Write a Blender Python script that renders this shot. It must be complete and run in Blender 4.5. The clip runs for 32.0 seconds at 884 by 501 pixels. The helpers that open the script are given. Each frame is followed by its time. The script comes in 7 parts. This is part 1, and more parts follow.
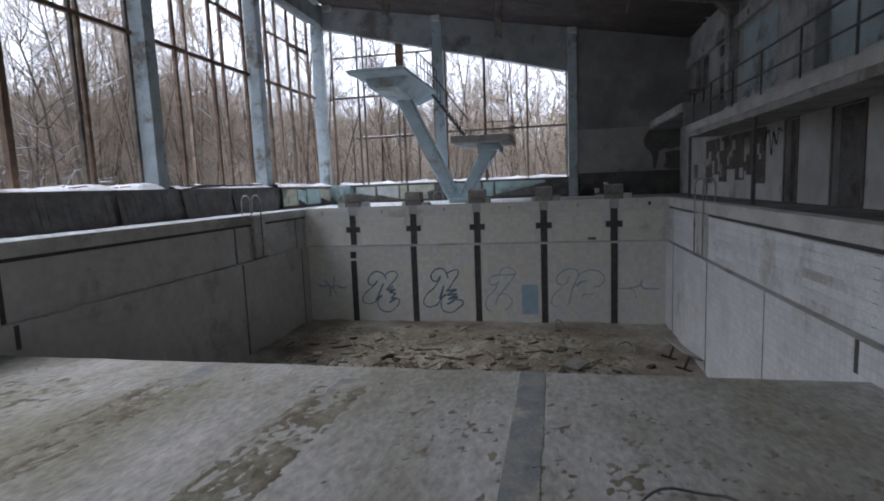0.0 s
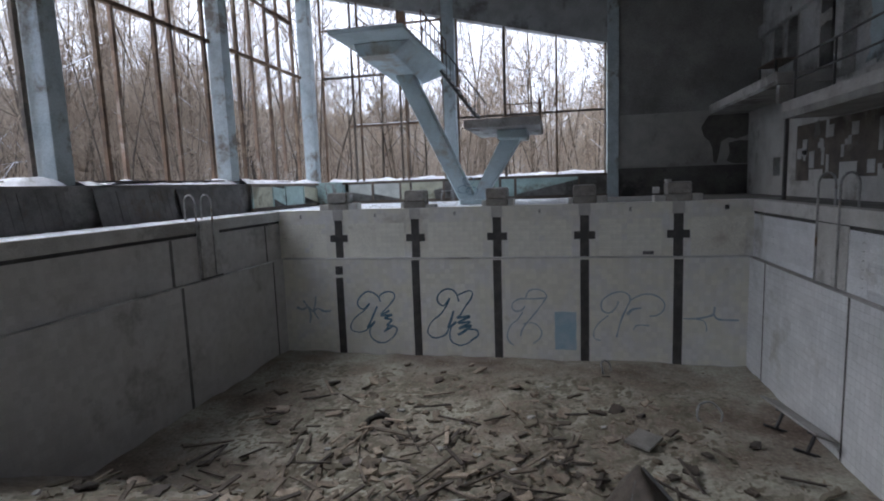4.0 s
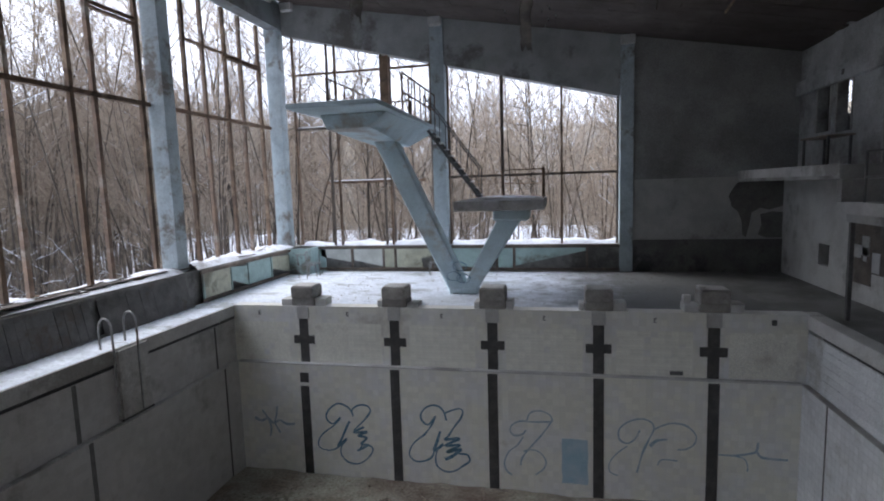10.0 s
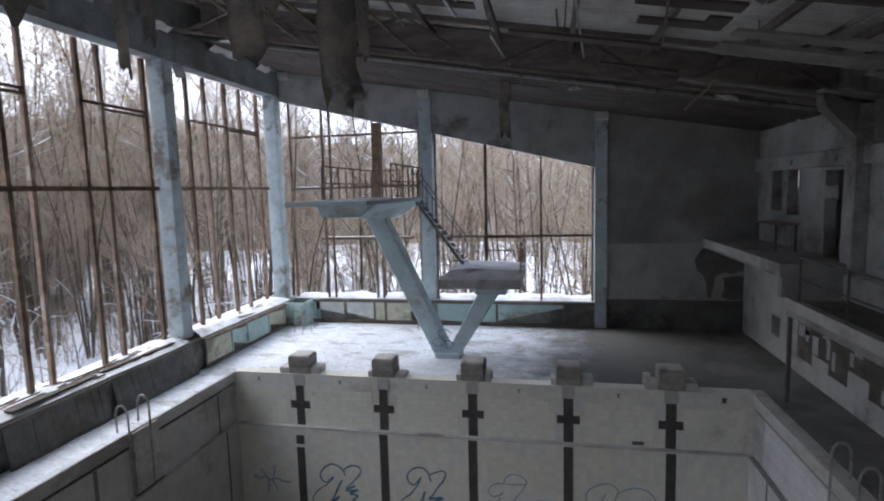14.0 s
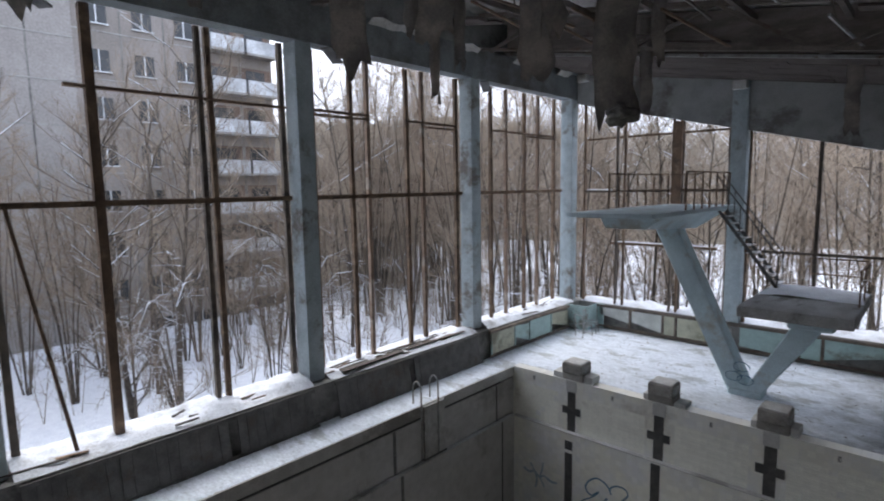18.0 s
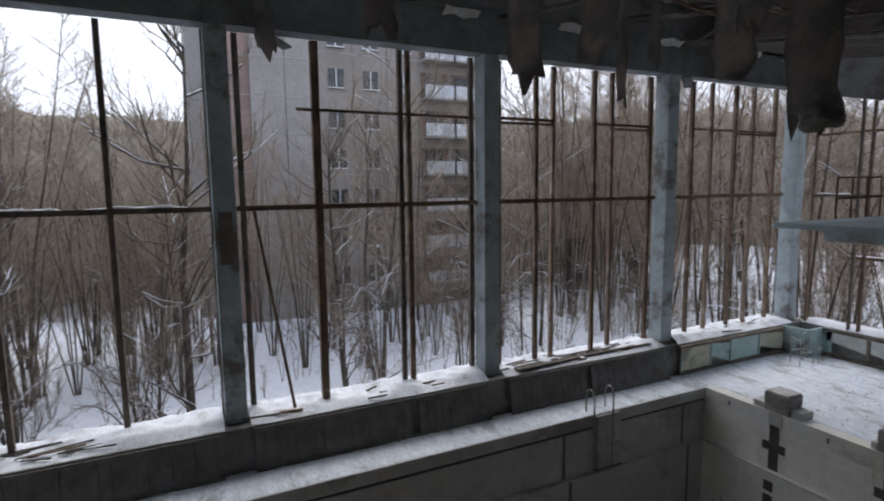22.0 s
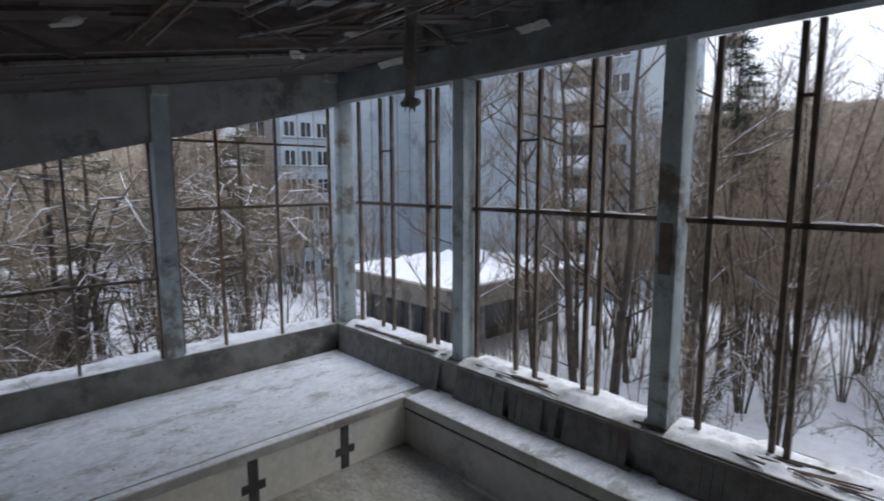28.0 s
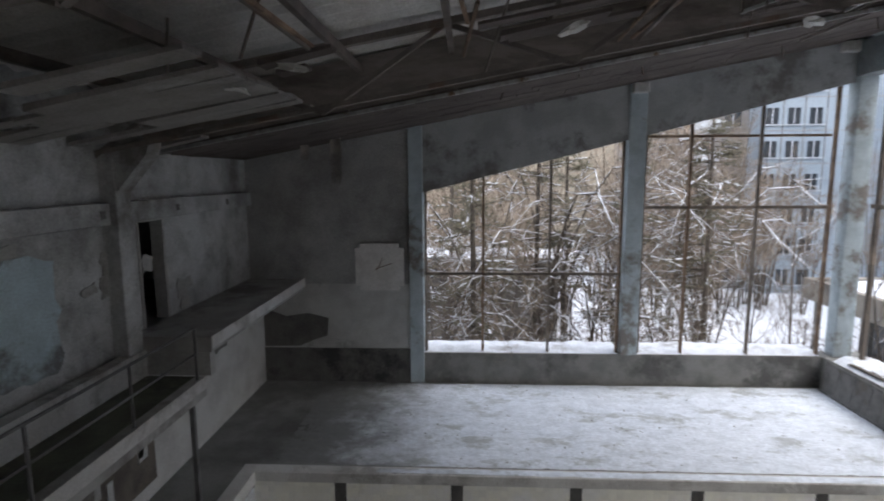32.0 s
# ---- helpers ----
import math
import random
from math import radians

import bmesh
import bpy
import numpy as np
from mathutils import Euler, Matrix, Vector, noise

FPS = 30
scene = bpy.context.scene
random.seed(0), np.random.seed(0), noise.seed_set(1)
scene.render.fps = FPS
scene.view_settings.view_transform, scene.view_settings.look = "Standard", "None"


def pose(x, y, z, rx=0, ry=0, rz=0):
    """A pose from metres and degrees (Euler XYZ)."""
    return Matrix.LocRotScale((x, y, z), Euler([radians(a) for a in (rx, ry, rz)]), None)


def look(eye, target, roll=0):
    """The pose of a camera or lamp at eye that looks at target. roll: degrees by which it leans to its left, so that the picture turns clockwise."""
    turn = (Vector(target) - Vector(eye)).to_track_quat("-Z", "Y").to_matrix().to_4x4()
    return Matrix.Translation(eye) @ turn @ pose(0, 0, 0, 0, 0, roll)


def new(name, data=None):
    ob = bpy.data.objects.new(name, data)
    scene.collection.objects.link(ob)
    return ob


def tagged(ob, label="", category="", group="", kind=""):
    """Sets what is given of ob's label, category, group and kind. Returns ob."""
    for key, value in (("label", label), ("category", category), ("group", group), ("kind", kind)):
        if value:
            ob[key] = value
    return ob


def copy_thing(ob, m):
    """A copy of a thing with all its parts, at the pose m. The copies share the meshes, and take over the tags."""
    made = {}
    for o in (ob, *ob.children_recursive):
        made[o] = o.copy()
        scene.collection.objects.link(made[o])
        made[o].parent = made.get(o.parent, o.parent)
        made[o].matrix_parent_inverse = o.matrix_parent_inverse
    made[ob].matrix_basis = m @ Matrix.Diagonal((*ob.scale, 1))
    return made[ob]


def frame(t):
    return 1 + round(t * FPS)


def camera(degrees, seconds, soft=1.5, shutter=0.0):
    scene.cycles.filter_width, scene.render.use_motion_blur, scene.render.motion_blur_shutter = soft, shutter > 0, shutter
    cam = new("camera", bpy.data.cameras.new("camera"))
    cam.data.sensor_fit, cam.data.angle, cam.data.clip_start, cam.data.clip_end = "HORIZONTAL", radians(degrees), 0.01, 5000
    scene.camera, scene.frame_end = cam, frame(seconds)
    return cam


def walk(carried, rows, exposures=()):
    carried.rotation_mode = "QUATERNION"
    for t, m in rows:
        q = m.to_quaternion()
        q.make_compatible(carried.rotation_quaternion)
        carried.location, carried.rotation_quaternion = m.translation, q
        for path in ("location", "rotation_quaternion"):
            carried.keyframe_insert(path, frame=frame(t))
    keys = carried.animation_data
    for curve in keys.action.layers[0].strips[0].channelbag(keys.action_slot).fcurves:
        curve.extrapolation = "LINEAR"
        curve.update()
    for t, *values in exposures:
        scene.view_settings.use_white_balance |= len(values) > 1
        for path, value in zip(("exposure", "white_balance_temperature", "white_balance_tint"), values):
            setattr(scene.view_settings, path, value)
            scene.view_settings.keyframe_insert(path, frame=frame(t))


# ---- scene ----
cam = camera(78.9, 32.0, soft=1.9, shutter=0.5)
METRES, EYE, TILT, LEAN, TURN = 15.7, 0.72, 0.0, 0.0, 11.7
EXPOSURES = [(0.0, 1.47, 6320, 11), (7.0, 1.6, 6320, 11), (11.0, 1.63, 6340, 11), (13.5, 1.68, 6420, 11), (17.0, 1.46, 6420, 10.5), (20.0, 1.12, 6500, 10),
             (23.5, 0.68, 6600, 10), (26.0, 0.68, 6500, 10), (29.0, 0.92, 6500, 10), (32.0, 1.58, 6790, 10)]
ROWS = [
    (0.0, 0.0, 0.0, 0.0, -0.27, -6.83, 2.24),
    (0.5, -0.0023, 0.0354, 0.0005, -0.35, -6.85, 2.22),
    (1.0, -0.0045, 0.0704, 0.0008, -0.36, -6.92, 2.15),
    (1.5, -0.0061, 0.1071, 0.0008, -0.25, -6.9, 2.12),
    (2.0, -0.0058, 0.1408, 0.0005, -0.17, -7.0, 2.11),
    (2.5, -0.0048, 0.1753, -0.0001, 0.06, -7.0, 2.11),
    (3.0, -0.0038, 0.2086, -0.0015, 0.22, -7.05, 2.09),
    (3.5, -0.0017, 0.2466, -0.0036, 0.48, -6.97, 2.08),
    (5.5, 0.0009, 0.4116, 0.0052, 0.99, -6.94, 1.85),
    (6.0, 0.004, 0.4304, 0.0049, 1.1, -6.95, 1.84),
    (6.5, 0.0058, 0.4434, 0.0063, 1.18, -6.94, 1.86),
    (7.0, 0.0101, 0.464, 0.0133, 1.27, -6.9, 1.86),
    (7.5, 0.0109, 0.4791, 0.0342, 1.31, -6.88, 1.81),
    (8.0, 0.0134, 0.4918, 0.0576, 1.3, -6.81, 1.81),
    (8.5, 0.0128, 0.4984, 0.0796, 1.08, -6.79, 1.77),
    (9.0, 0.0158, 0.497, 0.1006, 0.89, -6.74, 1.77),
    (9.5, 0.0187, 0.4898, 0.1218, 0.72, -6.64, 1.78),
    (10.0, 0.0218, 0.4798, 0.1429, 0.42, -6.6, 1.76),
    (10.5, 0.0275, 0.4665, 0.1686, 0.26, -6.47, 1.78),
    (11.0, 0.0304, 0.4513, 0.1942, -0.2, -6.45, 1.75),
    (11.5, 0.0343, 0.4384, 0.2195, -0.48, -6.34, 1.72),
    (12.0, 0.036, 0.4313, 0.2409, -0.9, -6.27, 1.7),
    (12.5, 0.0361, 0.4249, 0.2572, -1.3, -6.25, 1.65),
    (13.0, 0.037, 0.4196, 0.2677, -1.56, -6.26, 1.59),
    (13.5, 0.0384, 0.4144, 0.273, -1.78, -6.3, 1.58),
    (15.5, 0.0498, 0.4167, 0.2852, 13.34, -6.42, 1.26),
    (16.0, 0.0531, 0.4192, 0.2878, 17.28, -6.5, 1.18),
    (16.5, 0.0555, 0.4229, 0.2915, 21.0, -6.48, 1.12),
    (17.0, 0.0588, 0.4268, 0.2968, 24.79, -6.54, 1.0),
    (17.5, 0.0629, 0.4288, 0.3034, 28.01, -6.62, 0.98),
    (18.0, 0.0697, 0.4329, 0.3066, 31.31, -6.65, 0.92),
    (18.5, 0.0764, 0.4366, 0.309, 34.75, -6.58, 0.9),
    (19.0, 0.0834, 0.4381, 0.3104, 37.97, -6.52, 0.87),
    (19.5, 0.089, 0.4395, 0.3152, 40.89, -6.54, 0.82),
    (20.0, 0.096, 0.4408, 0.3176, 44.04, -6.59, 0.77),
    (20.5, 0.1004, 0.4424, 0.3186, 46.59, -6.51, 0.83),
    (21.0, 0.1038, 0.4424, 0.3189, 48.31, -6.61, 0.76),
    (21.5, 0.1069, 0.4413, 0.3182, 49.84, -6.58, 0.79),
    (22.0, 0.1089, 0.4401, 0.3183, 52.64, -6.64, 0.74),
    (22.5, 0.1107, 0.4364, 0.3185, 56.31, -6.6, 0.69),
    (23.0, 0.1147, 0.4345, 0.3218, 60.96, -6.75, 0.59),
    (23.5, 0.1132, 0.4304, 0.3232, 66.76, -6.75, 0.47),
    (24.0, 0.1101, 0.4265, 0.3234, 72.84, -6.76, 0.38),
    (24.5, 0.105, 0.4234, 0.3256, 81.14, -6.78, 0.25),
    (25.0, 0.0998, 0.4219, 0.3277, 89.01, -6.94, 0.11),
    (25.5, 0.0902, 0.4181, 0.329, 96.41, -7.0, 0.01),
    (26.0, 0.0817, 0.4142, 0.3305, 103.33, -7.09, -0.07),
    (26.5, 0.0748, 0.4116, 0.3324, 109.38, -7.1, -0.09),
    (28.5, 0.0513, 0.4057, 0.3507, 130.03, -7.75, 0.11),
    (29.0, 0.0516, 0.4016, 0.3514, 135.24, -7.84, 0.11),
    (29.5, 0.0498, 0.3957, 0.3513, 140.33, -7.76, 0.13),
    (30.0, 0.0483, 0.3887, 0.3524, 146.4, -7.85, 0.17),
    (30.5, 0.0477, 0.38, 0.3531, 152.8, -7.83, 0.2),
    (31.0, 0.0441, 0.3705, 0.3534, 159.91, -7.96, 0.2),
    (31.5, 0.0404, 0.361, 0.3527, 165.8, -7.91, 0.27),
    (32.0, 0.038, 0.3524, 0.3524, 171.14, -7.97, 0.33),
]
walk(cam, [(t, pose(0, 0, EYE, TILT, LEAN, TURN) @ pose(METRES * x, METRES * y, METRES * z, 90 + pitch, roll, yaw)) for t, x, y, z, yaw, pitch, roll in ROWS], exposures=EXPOSURES)

# ---- light: overcast winter sky ----
world = bpy.data.worlds.new("overcast_sky")
scene.world = world
world.use_nodes = True
wn = world.node_tree.nodes
sky = wn.new("ShaderNodeTexSky")
sky.sky_type = "NISHITA"
sky.sun_disc = False
sky.sun_elevation = radians(49)
sky.sun_rotation = radians(287)
sky.air_density, sky.dust_density, sky.ozone_density = 1.0, 6.0, 1.0
wn["Background"].inputs["Strength"].default_value = 0.15
# cloud cover: a pale grey layer over most of the clear sky
cloud = wn.new("ShaderNodeMix")
cloud.data_type = "RGBA"
cloud.inputs["Factor"].default_value = 0.88
cloud.inputs["B"].default_value = (4.5, 4.95, 6.0, 1)
world.node_tree.links.new(sky.outputs[0], cloud.inputs["A"])
world.node_tree.links.new(cloud.outputs["Result"], wn["Background"].inputs[0])
sun_data = bpy.data.lights.new("sun", "SUN")
sun_data.energy, sun_data.angle, sun_data.color = 1.2, radians(60), (1.0, 0.98, 0.96)
sun = new("sun", sun_data)
sun.matrix_world = look((-20, 6, 24), (0, 0, 0))

# ---- materials ----


def material(name, base, second=None, rough=0.8, scale=3.0, fine=40.0, bump=0.15, metal=0.0, stain=None, amount=0.5, vary=0.0,
             stretch=(1, 1, 1), low=0.42, high=0.62, spec=0.3, grit=0.18, soft=0.0):
    """Two-scale procedural surface: broad patches from base to second, a stain with its own shape, fine grain and relief."""
    m = bpy.data.materials.new(name)
    m.use_nodes = True
    n, ln = m.node_tree.nodes, m.node_tree.links
    b = n["Principled BSDF"]
    b.inputs["Metallic"].default_value = metal
    b.inputs["Specular IOR Level"].default_value = spec
    co = n.new("ShaderNodeTexCoord")
    mp = n.new("ShaderNodeMapping")
    mp.inputs["Scale"].default_value = stretch
    ln.new(co.outputs["Object"], mp.inputs["Vector"])
    broad, grain = n.new("ShaderNodeTexNoise"), n.new("ShaderNodeTexNoise")
    for tex, s, d in ((broad, scale, 6), (grain, fine, 4)):
        tex.inputs["Scale"].default_value = s
        tex.inputs["Detail"].default_value = d
        tex.inputs["Roughness"].default_value = 0.62
        ln.new(mp.outputs[0], tex.inputs["Vector"])
    ramp = n.new("ShaderNodeValToRGB")
    ramp.color_ramp.elements[0].position, ramp.color_ramp.elements[1].position = low, high
    ramp.color_ramp.elements[0].color = (*base, 1)
    ramp.color_ramp.elements[1].color = (*(second or [c * 0.75 for c in base]), 1)
    ln.new(broad.outputs[0], ramp.inputs[0])
    out = ramp.outputs[0]
    if stain:
        blot = n.new("ShaderNodeTexNoise")
        blot.inputs["Scale"].default_value = scale * 0.37
        blot.inputs["Detail"].default_value = 9
        blot.inputs["Roughness"].default_value = 0.7
        shift = n.new("ShaderNodeMapping")
        shift.inputs["Location"].default_value = (7.3, 2.1, 4.4)
        shift.inputs["Scale"].default_value = stretch
        ln.new(co.outputs["Object"], shift.inputs["Vector"])
        ln.new(shift.outputs[0], blot.inputs["Vector"])
        edge = n.new("ShaderNodeValToRGB")
        edge.color_ramp.elements[0].position, edge.color_ramp.elements[1].position = 0.62 - 0.22 * amount - soft * 0.4, 0.7 - 0.2 * amount + soft * 0.6
        ln.new(blot.outputs[0], edge.inputs[0])
        mix = n.new("ShaderNodeMix")
        mix.data_type = "RGBA"
        mix.inputs["B"].default_value = (*stain, 1)
        ln.new(edge.outputs[0], mix.inputs["Factor"])
        ln.new(out, mix.inputs["A"])
        out = mix.outputs["Result"]
    hsv = n.new("ShaderNodeHueSaturation")
    ln.new(out, hsv.inputs["Color"])
    span = n.new("ShaderNodeMapRange")
    span.inputs["From Min"].default_value, span.inputs["From Max"].default_value = 0.3, 0.7
    span.inputs["To Min"].default_value, span.inputs["To Max"].default_value = 1 - grit, 1 + grit
    ln.new(grain.outputs[0], span.inputs["Value"])
    value = span.outputs[0]
    if vary:
        info = n.new("ShaderNodeObjectInfo")
        rnd = n.new("ShaderNodeMapRange")
        rnd.inputs["To Min"].default_value, rnd.inputs["To Max"].default_value = 1 - vary, 1 + vary
        ln.new(info.outputs["Random"], rnd.inputs["Value"])
        mul = n.new("ShaderNodeMath")
        mul.operation = "MULTIPLY"
        ln.new(value, mul.inputs[0])
        ln.new(rnd.outputs[0], mul.inputs[1])
        value = mul.outputs[0]
    ln.new(value, hsv.inputs["Value"])
    ln.new(hsv.outputs[0], b.inputs["Base Color"])
    rr = n.new("ShaderNodeMapRange")
    rr.inputs["To Min"].default_value, rr.inputs["To Max"].default_value = max(0.05, rough - 0.12), min(1, rough + 0.12)
    ln.new(broad.outputs[0], rr.inputs["Value"])
    ln.new(rr.outputs[0], b.inputs["Roughness"])
    if bump:
        add = n.new("ShaderNodeMath")
        add.operation = "ADD"
        ln.new(broad.outputs[0], add.inputs[0])
        ln.new(grain.outputs[0], add.inputs[1])
        bp = n.new("ShaderNodeBump")
        bp.inputs["Strength"].default_value = min(1.0, bump * 3)
        bp.inputs["Distance"].default_value = 0.012
        ln.new(add.outputs[0], bp.inputs["Height"])
        ln.new(bp.outputs[0], b.inputs["Normal"])
    return m


def tiled(name, base, joint, size, second, stain, amount, axes="xz", rough=0.35):
    """Glazed wall tiles with recessed joints on the given pair of axes."""
    m = material(name, base, second, rough, 1.1, 30, 0.0, stain=stain, amount=amount, grit=0.05)
    n, ln = m.node_tree.nodes, m.node_tree.links
    b = n["Principled BSDF"]
    co = next(x for x in n if x.bl_idname == "ShaderNodeTexCoord")
    sep, com = n.new("ShaderNodeSeparateXYZ"), n.new("ShaderNodeCombineXYZ")
    ln.new(co.outputs["Object"], sep.inputs[0])
    for k, a in enumerate(axes):
        ln.new(sep.outputs["XYZ".index(a.upper())], com.inputs[k])
    br = n.new("ShaderNodeTexBrick")
    br.offset, br.squash = 0.0, 1.0
    br.inputs["Scale"].default_value = 1.0
    br.inputs["Brick Width"].default_value = size
    br.inputs["Row Height"].default_value = size
    br.inputs["Mortar Size"].default_value = 0.006
    br.inputs["Mortar Smooth"].default_value = 0.3
    br.inputs["Color1"].default_value = (1, 1, 1, 1)
    br.inputs["Color2"].default_value = (0.86, 0.86, 0.86, 1)
    br.inputs["Mortar"].default_value = (*joint, 1)
    ln.new(com.outputs[0], br.inputs["Vector"])
    mix = n.new("ShaderNodeMix")
    mix.data_type, mix.blend_type = "RGBA", "MULTIPLY"
    mix.inputs["Factor"].default_value = 0.8
    ln.new(b.inputs["Base Color"].links[0].from_socket, mix.inputs["A"])
    ln.new(br.outputs["Color"], mix.inputs["B"])
    ln.new(mix.outputs["Result"], b.inputs["Base Color"])
    bp = n.new("ShaderNodeBump")
    bp.invert = True
    bp.inputs["Strength"].default_value, bp.inputs["Distance"].default_value = 0.6, 0.004
    ln.new(br.outputs["Fac"], bp.inputs["Height"])
    ln.new(bp.outputs[0], b.inputs["Normal"])
    return m


M_plaster = material("grey_plaster", (0.55, 0.565, 0.56), (0.42, 0.43, 0.425), 0.9, 0.8, 25, 0.3, stain=(0.19, 0.183, 0.17), amount=0.55, soft=0.06)
M_eastpaint = material("pale_tiled_wall_paint", (0.56, 0.565, 0.545), (0.45, 0.45, 0.435), 0.8, 1.2, 30, 0.2, stain=(0.27, 0.26, 0.24), amount=0.35)
M_soot = material("sooty_plaster", (0.37, 0.372, 0.357), (0.28, 0.281, 0.27), 0.92, 0.6, 25, 0.3, stain=(0.2, 0.197, 0.188), amount=0.5, soft=0.1)
# Lighter copy of the gable plaster; puts the south wall's brighter light into colour.
M_soot_lit = material("gable_plaster_lit", (0.45, 0.45, 0.438), (0.345, 0.345, 0.336), 0.92, 0.6, 25, 0.3, stain=(0.21, 0.206, 0.198), amount=0.45, soft=0.1)
M_dado = material("dark_dado", (0.17, 0.168, 0.158), (0.125, 0.122, 0.116), 0.85, 1.5, 25, 0.3, stain=(0.06, 0.06, 0.06))
M_light = material("pale_wall_paint", (0.46, 0.455, 0.43), (0.37, 0.366, 0.347), 0.85, 1.2, 30, 0.25, stain=(0.27, 0.26, 0.24), amount=0.35)
M_post = material("pale_blue_paint", (0.53, 0.61, 0.64), (0.43, 0.51, 0.54), 0.75, 2.2, 35, 0.25, stain=(0.24, 0.225, 0.205), amount=0.48, vary=0.06)
M_beam = material("blue_grey_beam", (0.46, 0.48, 0.48), (0.365, 0.38, 0.378), 0.85, 1.2, 30, 0.25, stain=(0.22, 0.215, 0.205), amount=0.45)
# Darker copy of the beam paint; the backlit side's shade is in the colour.
M_lintel_shaded = material("backlit_blue_lintel", (0.3, 0.335, 0.345), (0.23, 0.255, 0.262), 0.88, 1.2, 30, 0.3, stain=(0.16, 0.155, 0.15), amount=0.5, soft=0.08)
M_sill = material("stained_concrete", (0.27, 0.265, 0.25), (0.19, 0.187, 0.178), 0.92, 1.6, 30, 0.4, stain=(0.125, 0.122, 0.115), amount=0.5)
M_concrete = material("grey_concrete", (0.42, 0.415, 0.40), (0.32, 0.315, 0.30), 0.9, 1.4, 40, 0.35, stain=(0.22, 0.21, 0.2), amount=0.4)
M_coping = material("pale_coping_concrete", (0.60, 0.60, 0.58), (0.48, 0.475, 0.46), 0.85, 1.3, 40, 0.35, stain=(0.33, 0.32, 0.30), amount=0.4)
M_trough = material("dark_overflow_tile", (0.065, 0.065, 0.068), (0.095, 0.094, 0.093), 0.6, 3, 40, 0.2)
M_deck = material("dusty_deck", (0.225, 0.228, 0.22), (0.16, 0.162, 0.155), 0.9, 0.9, 30, 0.35, stain=(0.09, 0.088, 0.083), amount=0.5, soft=0.1)
M_sludge = material("brown_debris_board", (0.34, 0.29, 0.235), (0.22, 0.18, 0.145), 0.95, 2.5, 30, 0.4, stain=(0.15, 0.12, 0.095), amount=0.4, vary=0.45)
M_poolfloor = material("dirty_pool_tile", (0.44, 0.44, 0.435), (0.33, 0.327, 0.295), 0.85, 1.0, 14, 0.35, stain=(0.235, 0.23, 0.175), amount=0.52, stretch=(1, 0.45, 1), soft=0.16, grit=0.26)
M_deepfloor = material("silted_pool_floor", (0.41, 0.4, 0.335), (0.25, 0.215, 0.175), 0.92, 0.7, 14, 0.5, stain=(0.15, 0.11, 0.09), amount=0.55, soft=0.14, grit=0.3)
M_crust = material("mossy_dirt_crust", (0.27, 0.26, 0.205), (0.17, 0.158, 0.125), 0.95, 3.5, 25, 0.5, stain=(0.15, 0.125, 0.095), amount=0.45, soft=0.15)
M_sootboard = material("sooty_ceiling_board", (0.28, 0.265, 0.25), (0.2, 0.19, 0.18), 0.95, 0.9, 25, 0.3, stain=(0.36, 0.35, 0.34), amount=0.25)
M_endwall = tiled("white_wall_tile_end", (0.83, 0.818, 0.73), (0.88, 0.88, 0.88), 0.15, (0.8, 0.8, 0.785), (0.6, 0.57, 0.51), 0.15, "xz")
# Same white tile, toned down because the west wall gets little light.
M_sidewall_shaded = tiled("shaded_wall_tile_side", (0.6, 0.592, 0.578), (0.95, 0.95, 0.95), 0.15, (0.53, 0.522, 0.508), (0.38, 0.37, 0.35), 0.3, "yz")
M_black = material("black_lane_tile", (0.068, 0.068, 0.068), (0.1, 0.098, 0.095), 0.5, 4, 40, 0.1)
M_snow = material("dusty_snow", (0.80, 0.83, 0.88), (0.72, 0.75, 0.81), 0.9, 2.5, 25, 0.5, spec=0.1)
M_rust = material("rusty_brown_frame", (0.22, 0.15, 0.105), (0.145, 0.105, 0.08), 0.85, 3, 40, 0.35, stain=(0.34, 0.25, 0.175), amount=0.4, vary=0.25)
# Lighter rust for the north bays, with the daylight on the frames painted in.
M_rust_lit = material("daylit_rusty_frame", (0.37, 0.26, 0.19), (0.25, 0.185, 0.145), 0.85, 3, 40, 0.35, stain=(0.52, 0.45, 0.38), amount=0.4, vary=0.25)
M_darkframe = material("weathered_dark_frame", (0.19, 0.158, 0.132), (0.13, 0.112, 0.098), 0.85, 3, 40, 0.35, stain=(0.27, 0.22, 0.175), amount=0.35, vary=0.2)
M_lowslab = material("bare_platform_slab", (0.5, 0.505, 0.5), (0.38, 0.375, 0.36), 0.85, 2.2, 40, 0.3, stain=(0.2, 0.19, 0.17), amount=0.45, stretch=(1, 0.4, 1))
M_palesheet = material("pale_stained_sheet", (0.66, 0.68, 0.64), (0.54, 0.56, 0.52), 0.6, 2.0, 30, 0.15, stain=(0.3, 0.29, 0.24), amount=0.35)
M_oldframe = material("old_grey_brown_frame", (0.23, 0.19, 0.155), (0.15, 0.128, 0.11), 0.85, 3, 40, 0.35, stain=(0.1, 0.09, 0.08), amount=0.4, vary=0.2)
M_steel = material("dark_painted_steel", (0.16, 0.16, 0.16), (0.11, 0.11, 0.11), 0.65, 3, 40, 0.2, metal=0.2)
M_oldrust = material("dark_rusty_plate", (0.24, 0.205, 0.185), (0.18, 0.15, 0.135), 0.85, 3, 40, 0.3)
M_pipe = material("worn_steel_tube", (0.42, 0.43, 0.43), (0.3, 0.3, 0.29), 0.45, 6, 50, 0.15, metal=0.6, stain=(0.18, 0.12, 0.08), amount=0.3)
M_towerpaint = material("pale_tower_paint", (0.55, 0.67, 0.715), (0.46, 0.565, 0.605), 0.7, 1.3, 40, 0.2, stain=(0.4, 0.39, 0.36), amount=0.35)
